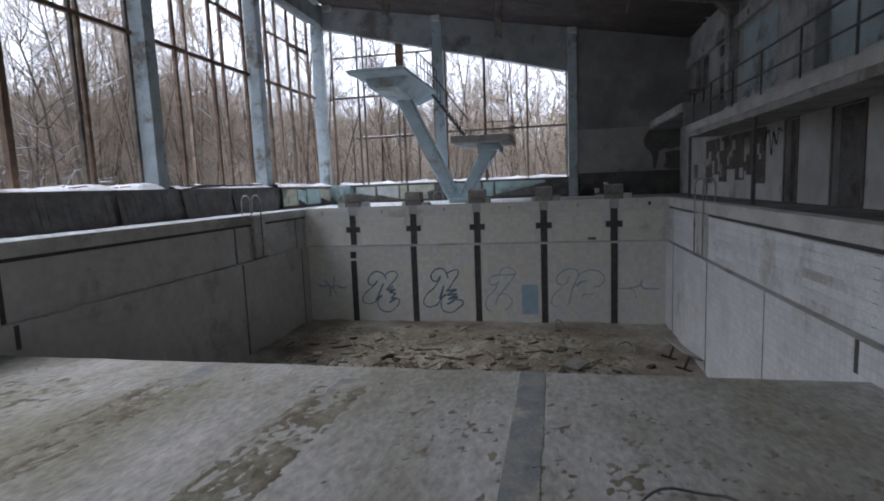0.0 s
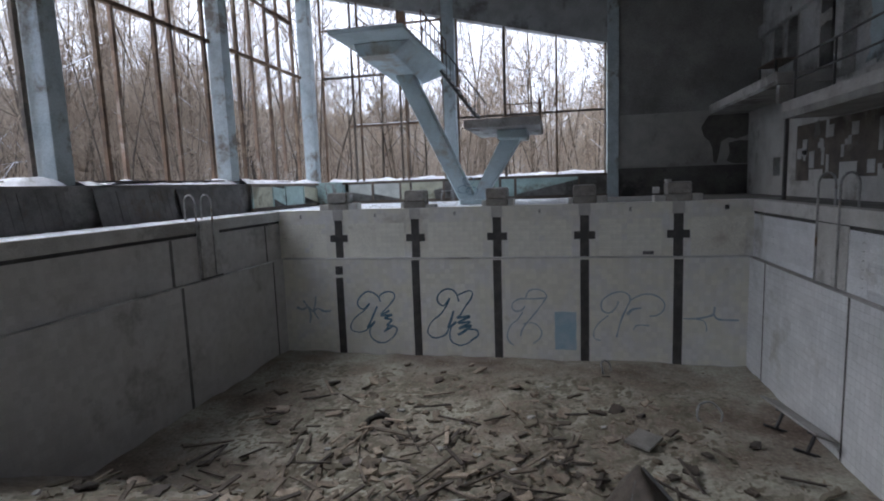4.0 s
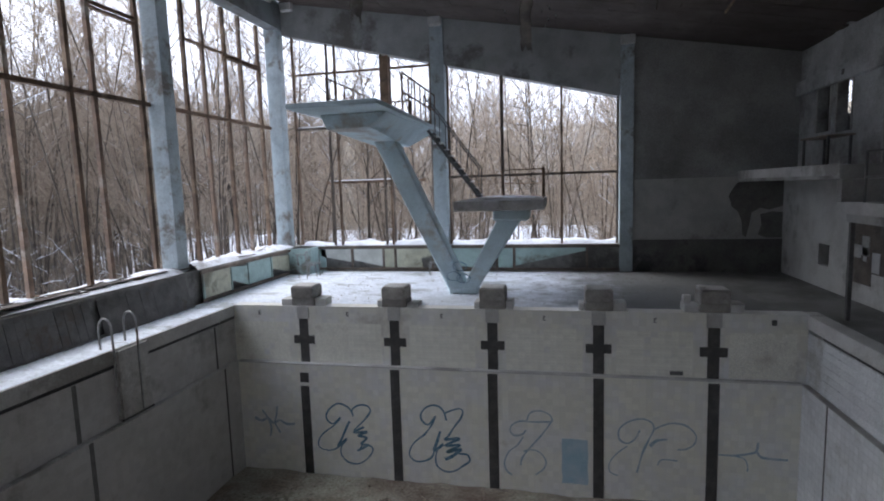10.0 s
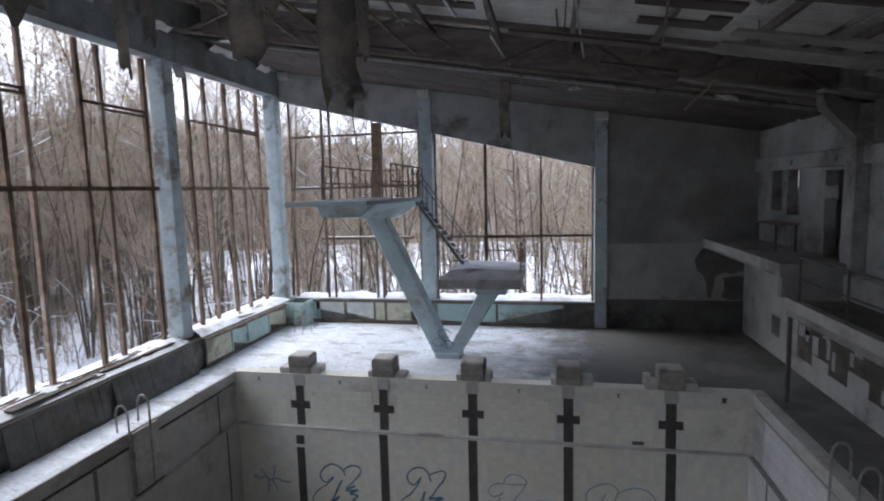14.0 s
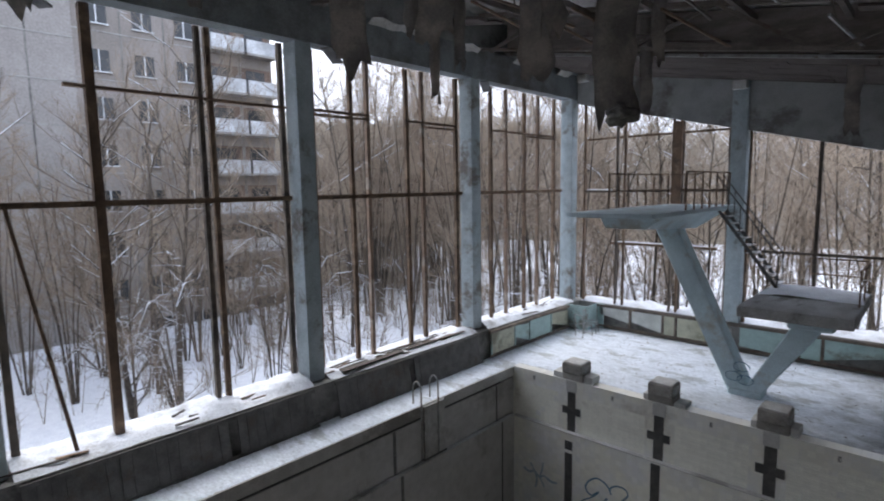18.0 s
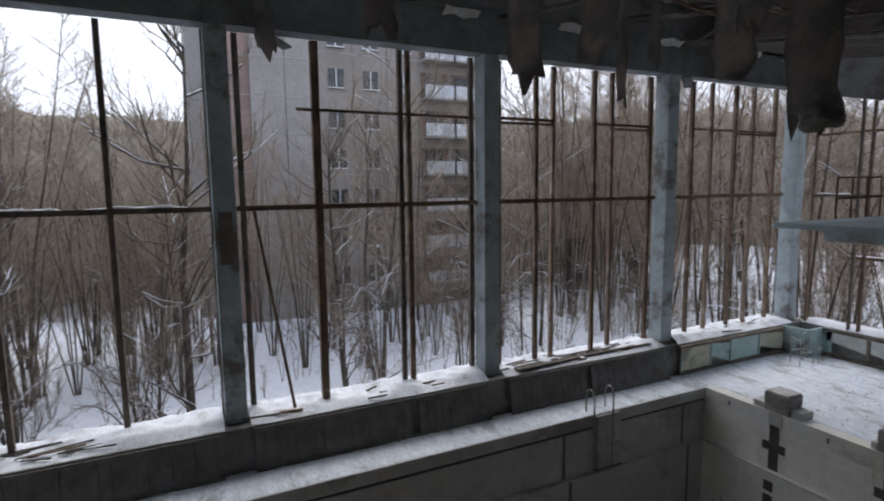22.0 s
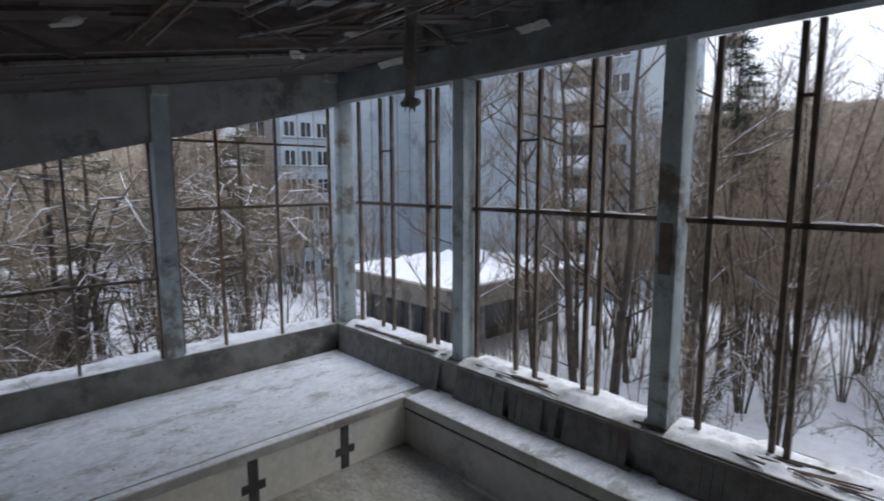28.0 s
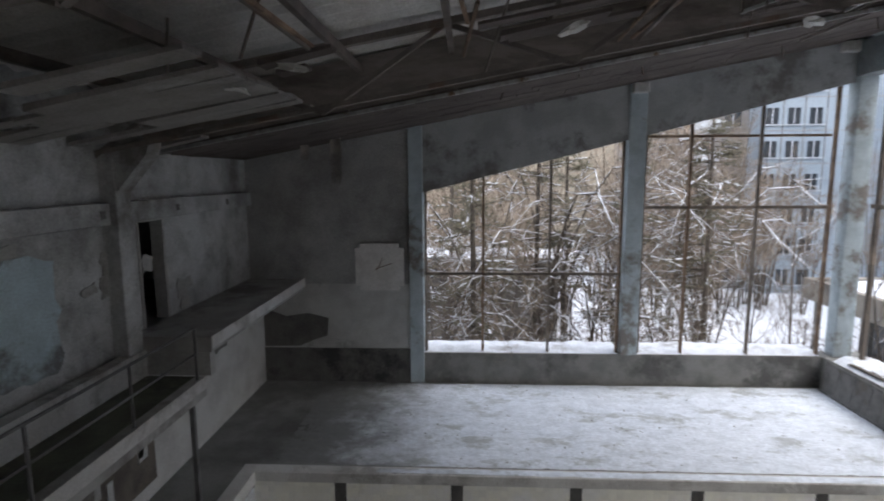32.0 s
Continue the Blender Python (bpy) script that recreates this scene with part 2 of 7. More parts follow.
M_green = material("grey_green_panel", (0.45, 0.60, 0.57), (0.37, 0.5, 0.48), 0.6, 2.0, 30, 0.15, stain=(0.24, 0.25, 0.21), amount=0.4, vary=0.15)
M_yellow = material("yellowed_panel", (0.58, 0.58, 0.45), (0.47, 0.47, 0.36), 0.6, 2.0, 30, 0.15, stain=(0.25, 0.24, 0.18), amount=0.35)
M_insul = material("hanging_ceiling_board", (0.5, 0.46, 0.42), (0.36, 0.335, 0.305), 0.95, 2.2, 30, 0.5, stain=(0.3, 0.285, 0.27), amount=0.4, vary=0.2)
M_palebit = material("broken_plaster_edge", (0.62, 0.62, 0.6), (0.5, 0.5, 0.48), 0.95, 4, 30, 0.5)
M_roof = material("corrugated_roof", (0.78, 0.77, 0.75), (0.66, 0.65, 0.63), 0.55, 0.8, 30, 0.1, metal=0.3, stain=(0.42, 0.38, 0.35), amount=0.35, soft=0.1)
M_rooftruss = material("dusty_roof_steel", (0.2, 0.175, 0.16), (0.14, 0.125, 0.115), 0.8, 2, 30, 0.25, stain=(0.16, 0.11, 0.085), amount=0.3, vary=0.15)
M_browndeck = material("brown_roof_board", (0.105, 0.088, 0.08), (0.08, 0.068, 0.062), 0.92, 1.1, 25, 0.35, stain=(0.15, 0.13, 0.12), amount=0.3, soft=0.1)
M_voidfill = material("brown_void_filler", (0.29, 0.26, 0.24), (0.21, 0.19, 0.175), 0.92, 1.4, 25, 0.3, stain=(0.14, 0.12, 0.11), amount=0.5, stretch=(1, 1, 4), soft=0.1)
# Dark tone that stands in for the unlit inside of rooms and beam holes.
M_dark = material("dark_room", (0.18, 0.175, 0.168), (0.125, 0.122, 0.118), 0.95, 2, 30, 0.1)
M_spray_dark = material("dark_blue_spray", (0.09, 0.19, 0.28), (0.2, 0.31, 0.39), 0.7, 9, 60, 0.0)
M_spray_grey = material("faded_grey_spray", (0.3, 0.41, 0.49), (0.45, 0.51, 0.55), 0.7, 9, 60, 0.0)
M_spray_blue = material("pale_blue_patch", (0.36, 0.52, 0.62), (0.5, 0.6, 0.66), 0.7, 1.8, 60, 0.0)
M_rubble = material("grey_brown_rubble", (0.32, 0.275, 0.22), (0.21, 0.175, 0.135), 0.95, 5, 40, 0.5, vary=0.45)
M_board = material("weathered_board", (0.24, 0.205, 0.17), (0.14, 0.118, 0.098), 0.9, 3, 40, 0.35, stretch=(1, 5, 5), vary=0.35)
M_palewood = material("pale_dusty_wood", (0.52, 0.46, 0.38), (0.4, 0.35, 0.285), 0.9, 2, 40, 0.3, stain=(0.24, 0.2, 0.155), amount=0.4, stretch=(1, 4, 4), vary=0.15)
M_sillsnow = material("dirty_sill_snow", (0.82, 0.85, 0.9), (0.7, 0.73, 0.78), 0.9, 3.0, 25, 0.5, stain=(0.4, 0.39, 0.38), amount=0.32, spec=0.1, soft=0.06)
M_wetwood = material("wet_dark_wood", (0.1, 0.085, 0.072), (0.065, 0.056, 0.05), 0.7, 3, 40, 0.3, vary=0.3)
M_tyre = material("black_rubber", (0.02, 0.02, 0.02), (0.035, 0.033, 0.03), 0.8, 4, 40, 0.2)
M_bluepanel = material("pale_blue_wall_panel", (0.5, 0.62, 0.66), (0.41, 0.51, 0.545), 0.7, 1.0, 30, 0.2, stain=(0.19, 0.195, 0.19), amount=0.5)
M_brownwall = material("peeled_brown_wall", (0.17, 0.15, 0.13), (0.11, 0.1, 0.09), 0.9, 1.6, 30, 0.4, stain=(0.27, 0.26, 0.245), amount=0.3)
M_bark = material("winter_bark", (0.115, 0.096, 0.078), (0.07, 0.059, 0.05), 0.95, 3, 30, 0.3, vary=0.35)
M_twig = material("brown_twig", (0.35, 0.285, 0.22), (0.25, 0.2, 0.155), 0.95, 0.9, 10, 0.0, vary=0.35)
M_darktwig = material("dark_brown_twig", (0.2, 0.162, 0.128), (0.138, 0.113, 0.09), 0.95, 0.9, 10, 0.0, vary=0.3)
M_farwood = material("far_brown_woods", (0.37, 0.315, 0.25), (0.275, 0.235, 0.187), 0.95, 0.12, 2, 0.0)
M_bldg = material("grey_brown_panel_facade", (0.33, 0.3, 0.28), (0.265, 0.243, 0.223), 0.9, 0.25, 8, 0.1, stain=(0.22, 0.2, 0.19), amount=0.35)
M_bldg_white = material("pale_panel_facade", (0.385, 0.365, 0.35), (0.325, 0.306, 0.292), 0.9, 0.25, 8, 0.1)
M_bldg_pink = material("pinkish_brick_facade", (0.34, 0.25, 0.22), (0.27, 0.2, 0.18), 0.9, 0.3, 8, 0.1)
M_bldg_blue = material("blue_grey_panel_facade", (0.4, 0.455, 0.5), (0.345, 0.4, 0.445), 0.9, 0.25, 8, 0.1, stain=(0.22, 0.25, 0.28), amount=0.3)
M_balcony = material("white_balcony_sheet", (0.72, 0.75, 0.78), (0.48, 0.5, 0.52), 0.8, 0.8, 8, 0.1, vary=0.15)
M_window = material("dark_window_glass", (0.035, 0.04, 0.045), (0.06, 0.065, 0.07), 0.15, 0.5, 8, 0.0, spec=0.5)
M_clock = material("pale_clock_face", (0.72, 0.705, 0.68), (0.62, 0.605, 0.58), 0.6, 3, 40, 0.1)
M_grille = material("dark_radiator_grille", (0.2, 0.195, 0.185), (0.14, 0.137, 0.13), 0.8, 3, 40, 0.2, stain=(0.15, 0.13, 0.11), amount=0.3)
M_lane = material("blue_grey_floor_tile", (0.20, 0.215, 0.235), (0.28, 0.285, 0.275), 0.7, 2.5, 30, 0.3, stain=(0.4, 0.39, 0.33), amount=0.4)
M_greenbox = material("pale_green_sheet", (0.5, 0.66, 0.65), (0.42, 0.56, 0.55), 0.6, 2, 30, 0.15, stain=(0.2, 0.2, 0.17), amount=0.3)
M_decksnow = material("dirty_thin_snow", (0.82, 0.87, 0.94), (0.7, 0.75, 0.81), 0.92, 2.6, 14, 0.6, stain=(0.49, 0.52, 0.535), amount=0.36, spec=0.1, stretch=(0.8, 1.5, 1))
M_block = material("weathered_block_tile", (0.36, 0.345, 0.32), (0.26, 0.25, 0.235), 0.85, 3, 40, 0.35, stain=(0.5, 0.49, 0.47), amount=0.3, vary=0.12)
M_joint = material("grey_wall_joint", (0.2, 0.2, 0.195), (0.13, 0.13, 0.13), 0.85, 3, 40, 0.3)
M_palewoods = material("snow_dusted_woods", (0.32, 0.275, 0.225), (0.23, 0.2, 0.165), 0.95, 0.3, 2, 0.0, stain=(0.74, 0.74, 0.76), amount=0.42)
M_hill = material("wooded_hillside", (0.235, 0.205, 0.16), (0.175, 0.153, 0.12), 0.95, 0.35, 1.6, 0.0, stain=(0.33, 0.31, 0.28), amount=0.3, stretch=(1, 1, 0.25))
M_pine = material("brown_green_pine_needle", (0.165, 0.15, 0.105), (0.1, 0.095, 0.07), 0.9, 1.5, 20, 0.0)
M_needle = material("dark_pine_needle", (0.06, 0.075, 0.05), (0.035, 0.05, 0.035), 0.9, 1.5, 20, 0.0)
M_annex = material("dark_annex_wall", (0.15, 0.135, 0.12), (0.1, 0.09, 0.08), 0.9, 0.8, 20, 0.2, stain=(0.06, 0.055, 0.05), amount=0.5)
M_annexfascia = material("tan_plaster_fascia", (0.3, 0.275, 0.24), (0.22, 0.2, 0.175), 0.9, 0.8, 20, 0.2, stain=(0.15, 0.135, 0.12), amount=0.4)
M_balconywall = material("brown_balcony_recess", (0.19, 0.135, 0.11), (0.13, 0.095, 0.08), 0.9, 0.6, 10, 0.1)
M_hole = material("soot_and_hole_shade", (0.17, 0.165, 0.155), (0.12, 0.117, 0.11), 0.95, 2, 30, 0.2)
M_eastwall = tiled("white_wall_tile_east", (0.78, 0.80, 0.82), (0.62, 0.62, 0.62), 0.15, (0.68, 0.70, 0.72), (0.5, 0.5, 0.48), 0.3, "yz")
M_course = material("glazed_tile_course", (0.78, 0.80, 0.82), (0.68, 0.70, 0.72), 0.35, 1.5, 30, 0.1, stain=(0.5, 0.5, 0.48), amount=0.3, vary=0.06)
M_endtile = material("glazed_end_tile", (0.83, 0.825, 0.75), (0.75, 0.742, 0.665), 0.35, 1.1, 30, 0.05, stain=(0.58, 0.55, 0.49), amount=0.2, vary=0.05)
M_galleryfloor = material("damp_mossy_floor", (0.13, 0.135, 0.1), (0.08, 0.085, 0.065), 0.75, 1.2, 25, 0.4, stain=(0.2, 0.19, 0.16), amount=0.35)
M_bldg_grey = material("pale_grey_facade", (0.36, 0.35, 0.345), (0.31, 0.3, 0.295), 0.9, 0.25, 8, 0.1, stain=(0.34, 0.33, 0.32), amount=0.3)

n, ln = M_decksnow.node_tree.nodes, M_decksnow.node_tree.links
b = n["Principled BSDF"]
co = next(x for x in n if x.bl_idname == "ShaderNodeTexCoord")
sep, wob, add, span, mix = (n.new("ShaderNode" + k) for k in ("SeparateXYZ", "TexNoise", "Math", "MapRange", "Mix"))
ln.new(co.outputs["Object"], sep.inputs[0])
wob.inputs["Scale"].default_value, wob.inputs["Detail"].default_value, wob.inputs["Roughness"].default_value = 1.3, 9, 0.7
ln.new(co.outputs["Object"], wob.inputs["Vector"])
add.operation = "MULTIPLY_ADD"
add.inputs[1].default_value = 5.0
ln.new(wob.outputs[0], add.inputs[0])
ln.new(sep.outputs["X"], add.inputs[2])
span.interpolation_type = "SMOOTHSTEP"
span.inputs["From Min"].default_value, span.inputs["From Max"].default_value = -0.3, 3.3
# the snow reaches further in on the south deck
south, shift = n.new("ShaderNodeMath"), n.new("ShaderNodeMath")
south.operation, shift.operation = "LESS_THAN", "MULTIPLY_ADD"
south.inputs[1].default_value, shift.inputs[1].default_value = -5.0, -2.2
ln.new(sep.outputs["Y"], south.inputs[0])
ln.new(south.outputs[0], shift.inputs[0])
ln.new(add.outputs[0], shift.inputs[2])
ln.new(shift.outputs[0], span.inputs["Value"])
mix.data_type = "RGBA"
mix.inputs["B"].default_value = (0.2, 0.203, 0.2, 1)
ln.new(b.inputs["Base Color"].links[0].from_socket, mix.inputs["A"])
ln.new(span.outputs[0], mix.inputs["Factor"])
ln.new(mix.outputs["Result"], b.inputs["Base Color"])

# ---- building tools ----
rng = random.Random(11)


def link_mesh(name, bm, mat, parent=None, label=""):
    me = bpy.data.meshes.new(name)
    bm.to_mesh(me)
    bm.free()
    me.materials.append(mat)
    ob = new(name, me)
    if parent:
        ob.parent = parent
    if label:
        ob["label"] = label
    return ob


def part(name, bm, mat, parent, label=""):
    return link_mesh(name, bm, mat, parent, label)


def thing(name, label, category, group="", at=None):
    ob = new(name)
    ob.empty_display_size = 0.2
    if at is not None:
        ob.matrix_basis = at
    return tagged(ob, label, category, group)


def structure(name, bm, mat, label=""):
    return tagged(link_mesh(name, bm, mat), label, "", "", "structure")


def box(bm, x0, x1, y0, y1, z0, z1):
    if x0 > x1:
        x0, x1 = x1, x0
    if y0 > y1:
        y0, y1 = y1, y0
    v = [bm.verts.new((x, y, z)) for z in (z0, z1) for x, y in ((x0, y0), (x1, y0), (x1, y1), (x0, y1))]
    for f in ((3, 2, 1, 0), (4, 5, 6, 7), (0, 1, 5, 4), (1, 2, 6, 5), (2, 3, 7, 6), (3, 0, 4, 7)):
        bm.faces.new([v[k] for k in f])
    return v


def boxes(*specs, bevel=0.0):
    bm = bmesh.new()
    for s in specs:
        box(bm, *s)
    if bevel:
        bmesh.ops.bevel(bm, geom=bm.edges[:], offset=bevel, segments=1, affect="EDGES")
    return bm


def prism(bm, pts, lo, hi, axis="y"):
    """Extrude a polygon of pairs along an axis; pts must go round once."""
    def place(u, v, w):
        return {"x": (w, u, v), "y": (u, w, v), "z": (u, v, w)}[axis]
    a = [bm.verts.new(place(u, v, lo)) for u, v in pts]
    b = [bm.verts.new(place(u, v, hi)) for u, v in pts]
    bm.faces.new(a[::-1])
    bm.faces.new(b)
    for k in range(len(pts)):
        bm.faces.new((a[k], a[(k + 1) % len(pts)], b[(k + 1) % len(pts)], b[k]))
    bmesh.ops.recalc_face_normals(bm, faces=bm.faces[:])
    return bm


def bar(bm, p, q, w, h=None, sides=4, taper=1.0, up=(0, 0, 1)):
    """A straight member from p to q; rectangular w by h for four sides, else round with diameter w."""
    p, q = Vector(p), Vector(q)
    d = (q - p).normalized()
    u = Vector(up) if abs(d.dot(Vector(up))) < 0.95 else Vector((1, 0, 0))
    s = d.cross(u).normalized()
    u = s.cross(d).normalized()
    h = w if h is None else h
    if sides == 4:
        ring = [(-w / 2, -h / 2), (w / 2, -h / 2), (w / 2, h / 2), (-w / 2, h / 2)]
    else:
        ring = [(math.cos(2 * math.pi * k / sides) * w / 2, math.sin(2 * math.pi * k / sides) * w / 2) for k in range(sides)]
    a = [bm.verts.new(p + s * i + u * j) for i, j in ring]
    b = [bm.verts.new(q + (s * i + u * j) * taper) for i, j in ring]
    n = len(ring)
    bm.faces.new(a[::-1])
    bm.faces.new(b)
    for k in range(n):
        bm.faces.new((a[k], a[(k + 1) % n], b[(k + 1) % n], b[k]))


def bars(*specs, **kw):
    bm = bmesh.new()
    for s in specs:
        bar(bm, *s, **kw)
    return bm


def tube(bm, pts, w, sides=6):
    for p, q in zip(pts, pts[1:]):
        bar(bm, p, q, w, sides=sides)


def plane_with_holes(x, y0, y1, z0, z1, holes, thick):
    """Boxes for a wall across x with rectangular holes (ya, yb, za, zb), side by side along y."""
    bm = bmesh.new()
    ys = sorted({y0, y1, *[h[0] for h in holes], *[h[1] for h in holes]})
    for a, b in zip(ys, ys[1:]):
        cuts = sorted((h[2], h[3]) for h in holes if h[0] <= a and h[1] >= b)
        z = z0
        for lo, hi in cuts:
            if lo > z:
                box(bm, x, x + thick, a, b, z, lo)
            z = hi
        if z < z1:
            box(bm, x, x + thick, a, b, z, z1)
    return bm


def sheet(nx, ny, f):
    """A grid of nx by ny faces from f(u, v) with u, v in 0 to 1."""
    bm = bmesh.new()
    rows = [[bm.verts.new(f(i / nx, j / ny)) for i in range(nx + 1)] for j in range(ny + 1)]
    for j in range(ny):
        for i in range(nx):
            bm.faces.new((rows[j][i], rows[j][i + 1], rows[j + 1][i + 1], rows[j + 1][i]))
    for fc in bm.faces:
        fc.smooth = True
    return bm


def snow_strip(x0, x1, y0, y1, z, height, nx, ny, seed):
    """A bank of snow with an uneven top and thin edges."""
    def f(u, v):
        x, y = x0 + (x1 - x0) * u, y0 + (y1 - y0) * v
        e = min(u, 1 - u) * 2
        n1 = noise.noise((x * 1.1 + seed, y * 1.1, 0.3)) + 0.5 * noise.noise((x * 3.7, y * 3.7 + seed, 0.9))
        return (x + 0.06 * noise.noise((x, y * 2, seed)), y, z + 0.003 + height * min(1, e * 2.2) * max(0.0, 0.55 + 0.6 * n1))
    return sheet(nx, ny, f)


LOW, HIGH = -4.0, 9.8


def ceil_z(x):
    return HIGH - 0.18 * (x + 11)


def lintel_z(x):
    return 8.63 - 0.2475 * (x + 10.8)

# ---- plan: deck at 0; window wall west, stand east ----
NORTH, SOUTH, WEST, EAST = 26.2, -10.1, -10.85, 5.7
PX0, PX1, PY0, PY1 = -9.75, 4.05, -4.95, 20.1
LEDGE, DEEP, SHALLOW, DROP_Y, DROP_Z = -1.5, -4.5, -1.35, 7.5, -1.965
LANES = [-7.72 + 2.475 * k for k in range(5)]
POSTS = [-10.25, -4.2, 1.73, 7.84, 13.95, 20.06, 26.17]

# deck round the pool
structure("floor", boxes((PX0 - 1.4, PX0 - 0.3, SOUTH - 0.1, NORTH, -0.4, 0), (PX1 + 0.3, EAST + 0.3, SOUTH - 0.1, NORTH, -0.4, 0),
                         (PX0 - 0.3, PX1 + 0.3, SOUTH - 0.1, PY0 - 0.3, -0.4, 0), (PX0 - 0.3, PX1 + 0.3, PY1 + 0.35, NORTH, -0.4, 0)), M_deck,
          "dusty grey tiled deck round an empty pool")
# coping and overflow trough
structure("trim_coping_west", boxes((PX0 - 0.3, PX0 + 0.03, PY0 - 0.3, PY1 + 0.35, -0.28, 0.02), bevel=0.012), M_coping, "pale worn concrete pool coping")
structure("trim_coping_east", boxes((PX1 - 0.03, PX1 + 0.3, PY0 - 0.3, PY1 + 0.35, -0.28, 0.02), bevel=0.012), M_coping, "pale worn concrete pool coping")
structure("trim_coping_south", boxes((PX0 + 0.03, PX1 - 0.03, PY0 - 0.3, PY0 + 0.02, -0.2, 0.02), bevel=0.012), M_coping, "snow-dusted concrete pool coping")
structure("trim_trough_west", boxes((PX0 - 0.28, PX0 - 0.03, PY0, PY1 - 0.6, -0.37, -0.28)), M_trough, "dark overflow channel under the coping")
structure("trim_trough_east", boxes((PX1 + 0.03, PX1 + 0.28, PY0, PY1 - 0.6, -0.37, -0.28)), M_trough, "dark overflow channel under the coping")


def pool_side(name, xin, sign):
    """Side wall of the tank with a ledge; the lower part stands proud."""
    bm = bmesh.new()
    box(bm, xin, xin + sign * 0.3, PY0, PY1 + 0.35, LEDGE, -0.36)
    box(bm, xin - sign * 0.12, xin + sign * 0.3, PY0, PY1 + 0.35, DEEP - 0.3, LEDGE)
    # west side takes the tile with shade in its colour
    return structure(name, bm, M_sidewall_shaded if sign < 0 else M_eastwall, "white tiled pool side wall with a ledge, dusty")


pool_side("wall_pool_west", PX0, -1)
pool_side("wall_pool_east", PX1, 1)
bm = boxes((PX0, PX1, PY1, PY1 + 0.35, LEDGE, 0.03), (PX0 + 0.12, PX1 - 0.12, PY1 - 0.13, PY1 + 0.35, DEEP - 0.3, LEDGE))
structure("wall_pool_north", bm, M_endwall, "white tiled pool end wall with a narrow ledge")
structure("wall_pool_south", boxes((PX0, PX1, PY0 - 0.3, PY0, DEEP, -0.2)), M_endwall, "white tiled pool end wall at the shallow end")
# tank floors
bm = boxes((PX0, PX1, DROP_Y - 0.12, DROP_Y, DEEP, DROP_Z - 0.005))
structure("wall_pool_step", bm, M_sidewall_shaded, "drop between the shallow and the deep end")


def deep_z(x, y):
    k = min(1.0, (y - DROP_Y) / 4.8)
    return DROP_Z - 0.1 + (DEEP - DROP_Z + 0.1) * k + 0.05 * noise.noise((x * 1.6, y * 1.6, 5)) + 0.12 * max(0, noise.noise((x * 0.5, y * 0.5, 8)) + 0.1)


def shallow_z(x, y):
    return SHALLOW + (DROP_Z - SHALLOW) * (y - PY0) / (DROP_Y - PY0) + 0.01 * noise.noise((x * 2.2, y * 2.2, 2))


bm = sheet(60, 60, lambda u, v: (PX0 + (PX1 - PX0) * u, PY0 + (DROP_Y - PY0) * v, shallow_z(PX0 + (PX1 - PX0) * u, PY0 + (DROP_Y - PY0) * v)))
structure("floor_pool_shallow", bm, M_poolfloor, "dirt-stained tiled pool floor sloping down")
bm = sheet(80, 70, lambda u, v: (PX0 + (PX1 - PX0) * u, DROP_Y + (PY1 - DROP_Y) * v, deep_z(PX0 + (PX1 - PX0) * u, DROP_Y + (PY1 - DROP_Y) * v)))
structure("floor_pool_deep", bm, M_deepfloor, "deep pool floor covered with dirt, silt and debris")

# west window wall: sill wall, lintel
structure("wall_west", boxes((WEST, WEST - 1.3, SOUTH - 0.5, NORTH + 0.5, LOW, 0.94)), M_sill, "stained concrete parapet under the windows")
structure("trim_lintel_west", boxes((WEST - 0.2, WEST - 0.65, SOUTH - 0.3, NORTH + 0.3, 8.85, 9.75)), M_lintel_shaded, "blue-grey painted lintel above the windows, toned down as backlit")
structure("wall_west_top", boxes((WEST - 0.66, WEST - 1.3, SOUTH - 0.5, NORTH + 0.5, 9.2, 11.6)), M_beam, "upper wall above the window lintel")


def end_wall(name, yin, sign):
    """Gable wall with two window bays; the lintel follows the roof."""
    back = yin + sign * 0.45
    bm = bmesh.new()
    pts = [(WEST - 0.2, lintel_z(WEST - 0.2)), (0.8, lintel_z(0.8)), (0.8, 9.9), (WEST - 0.2, 11.6)]
    prism(bm, pts, yin, back, "y")
    structure(name + "_lintel", bm, M_beam, "blue-grey wall over the gable windows")
    structure(name + "_parapet", boxes((WEST - 0.001, 0.81, yin, yin + sign * 1.2, LOW, 0.94)), M_sill, "stained concrete parapet under the gable windows")
    bm = bmesh.new()
    if sign > 0:
        # small window of the room behind the gallery
        for x0, x1, z0, z1 in ((0.81, 7.2, 3.05, 10.4), (8.2, 9.6, 3.05, 10.4), (7.2, 8.2, 3.05, 4.85), (7.2, 8.2, 5.85, 10.4)):
            box(bm, x0, x1, yin + sign * 0.01, back, z0, z1)
    else:
        box(bm, 0.81, 9.6, yin + sign * 0.01, back, 3.05, 10.4)
    # south gable gets the copy with its light painted in
    structure(name + "_upper", bm, M_soot if sign > 0 else M_soot_lit, "sooty grey plaster wall" if sign > 0 else "grey gable plaster wall, lightened for the brighter south end")
    structure(name + "_pale", boxes((0.81, 9.6, yin, back, 1.06, 3.05)), M_light if sign > 0 else M_eastpaint, "pale painted band of the gable wall")
    structure(name + "_dado", boxes((0.812, 9.6, yin - sign * 0.03, back, LOW, 1.06)), M_dado, "dark dado of the gable wall")


end_wall("wall_north", NORTH, 1)
end_wall("wall_south", SOUTH, -1)

# posts of the window walls
for y in POSTS:
    structure("post_west", boxes((WEST - 0.27, WEST - 0.77, y - 0.215, y + 0.215, 0.944, 9.9), bevel=0.015), M_post, "pale blue concrete post with peeling paint")
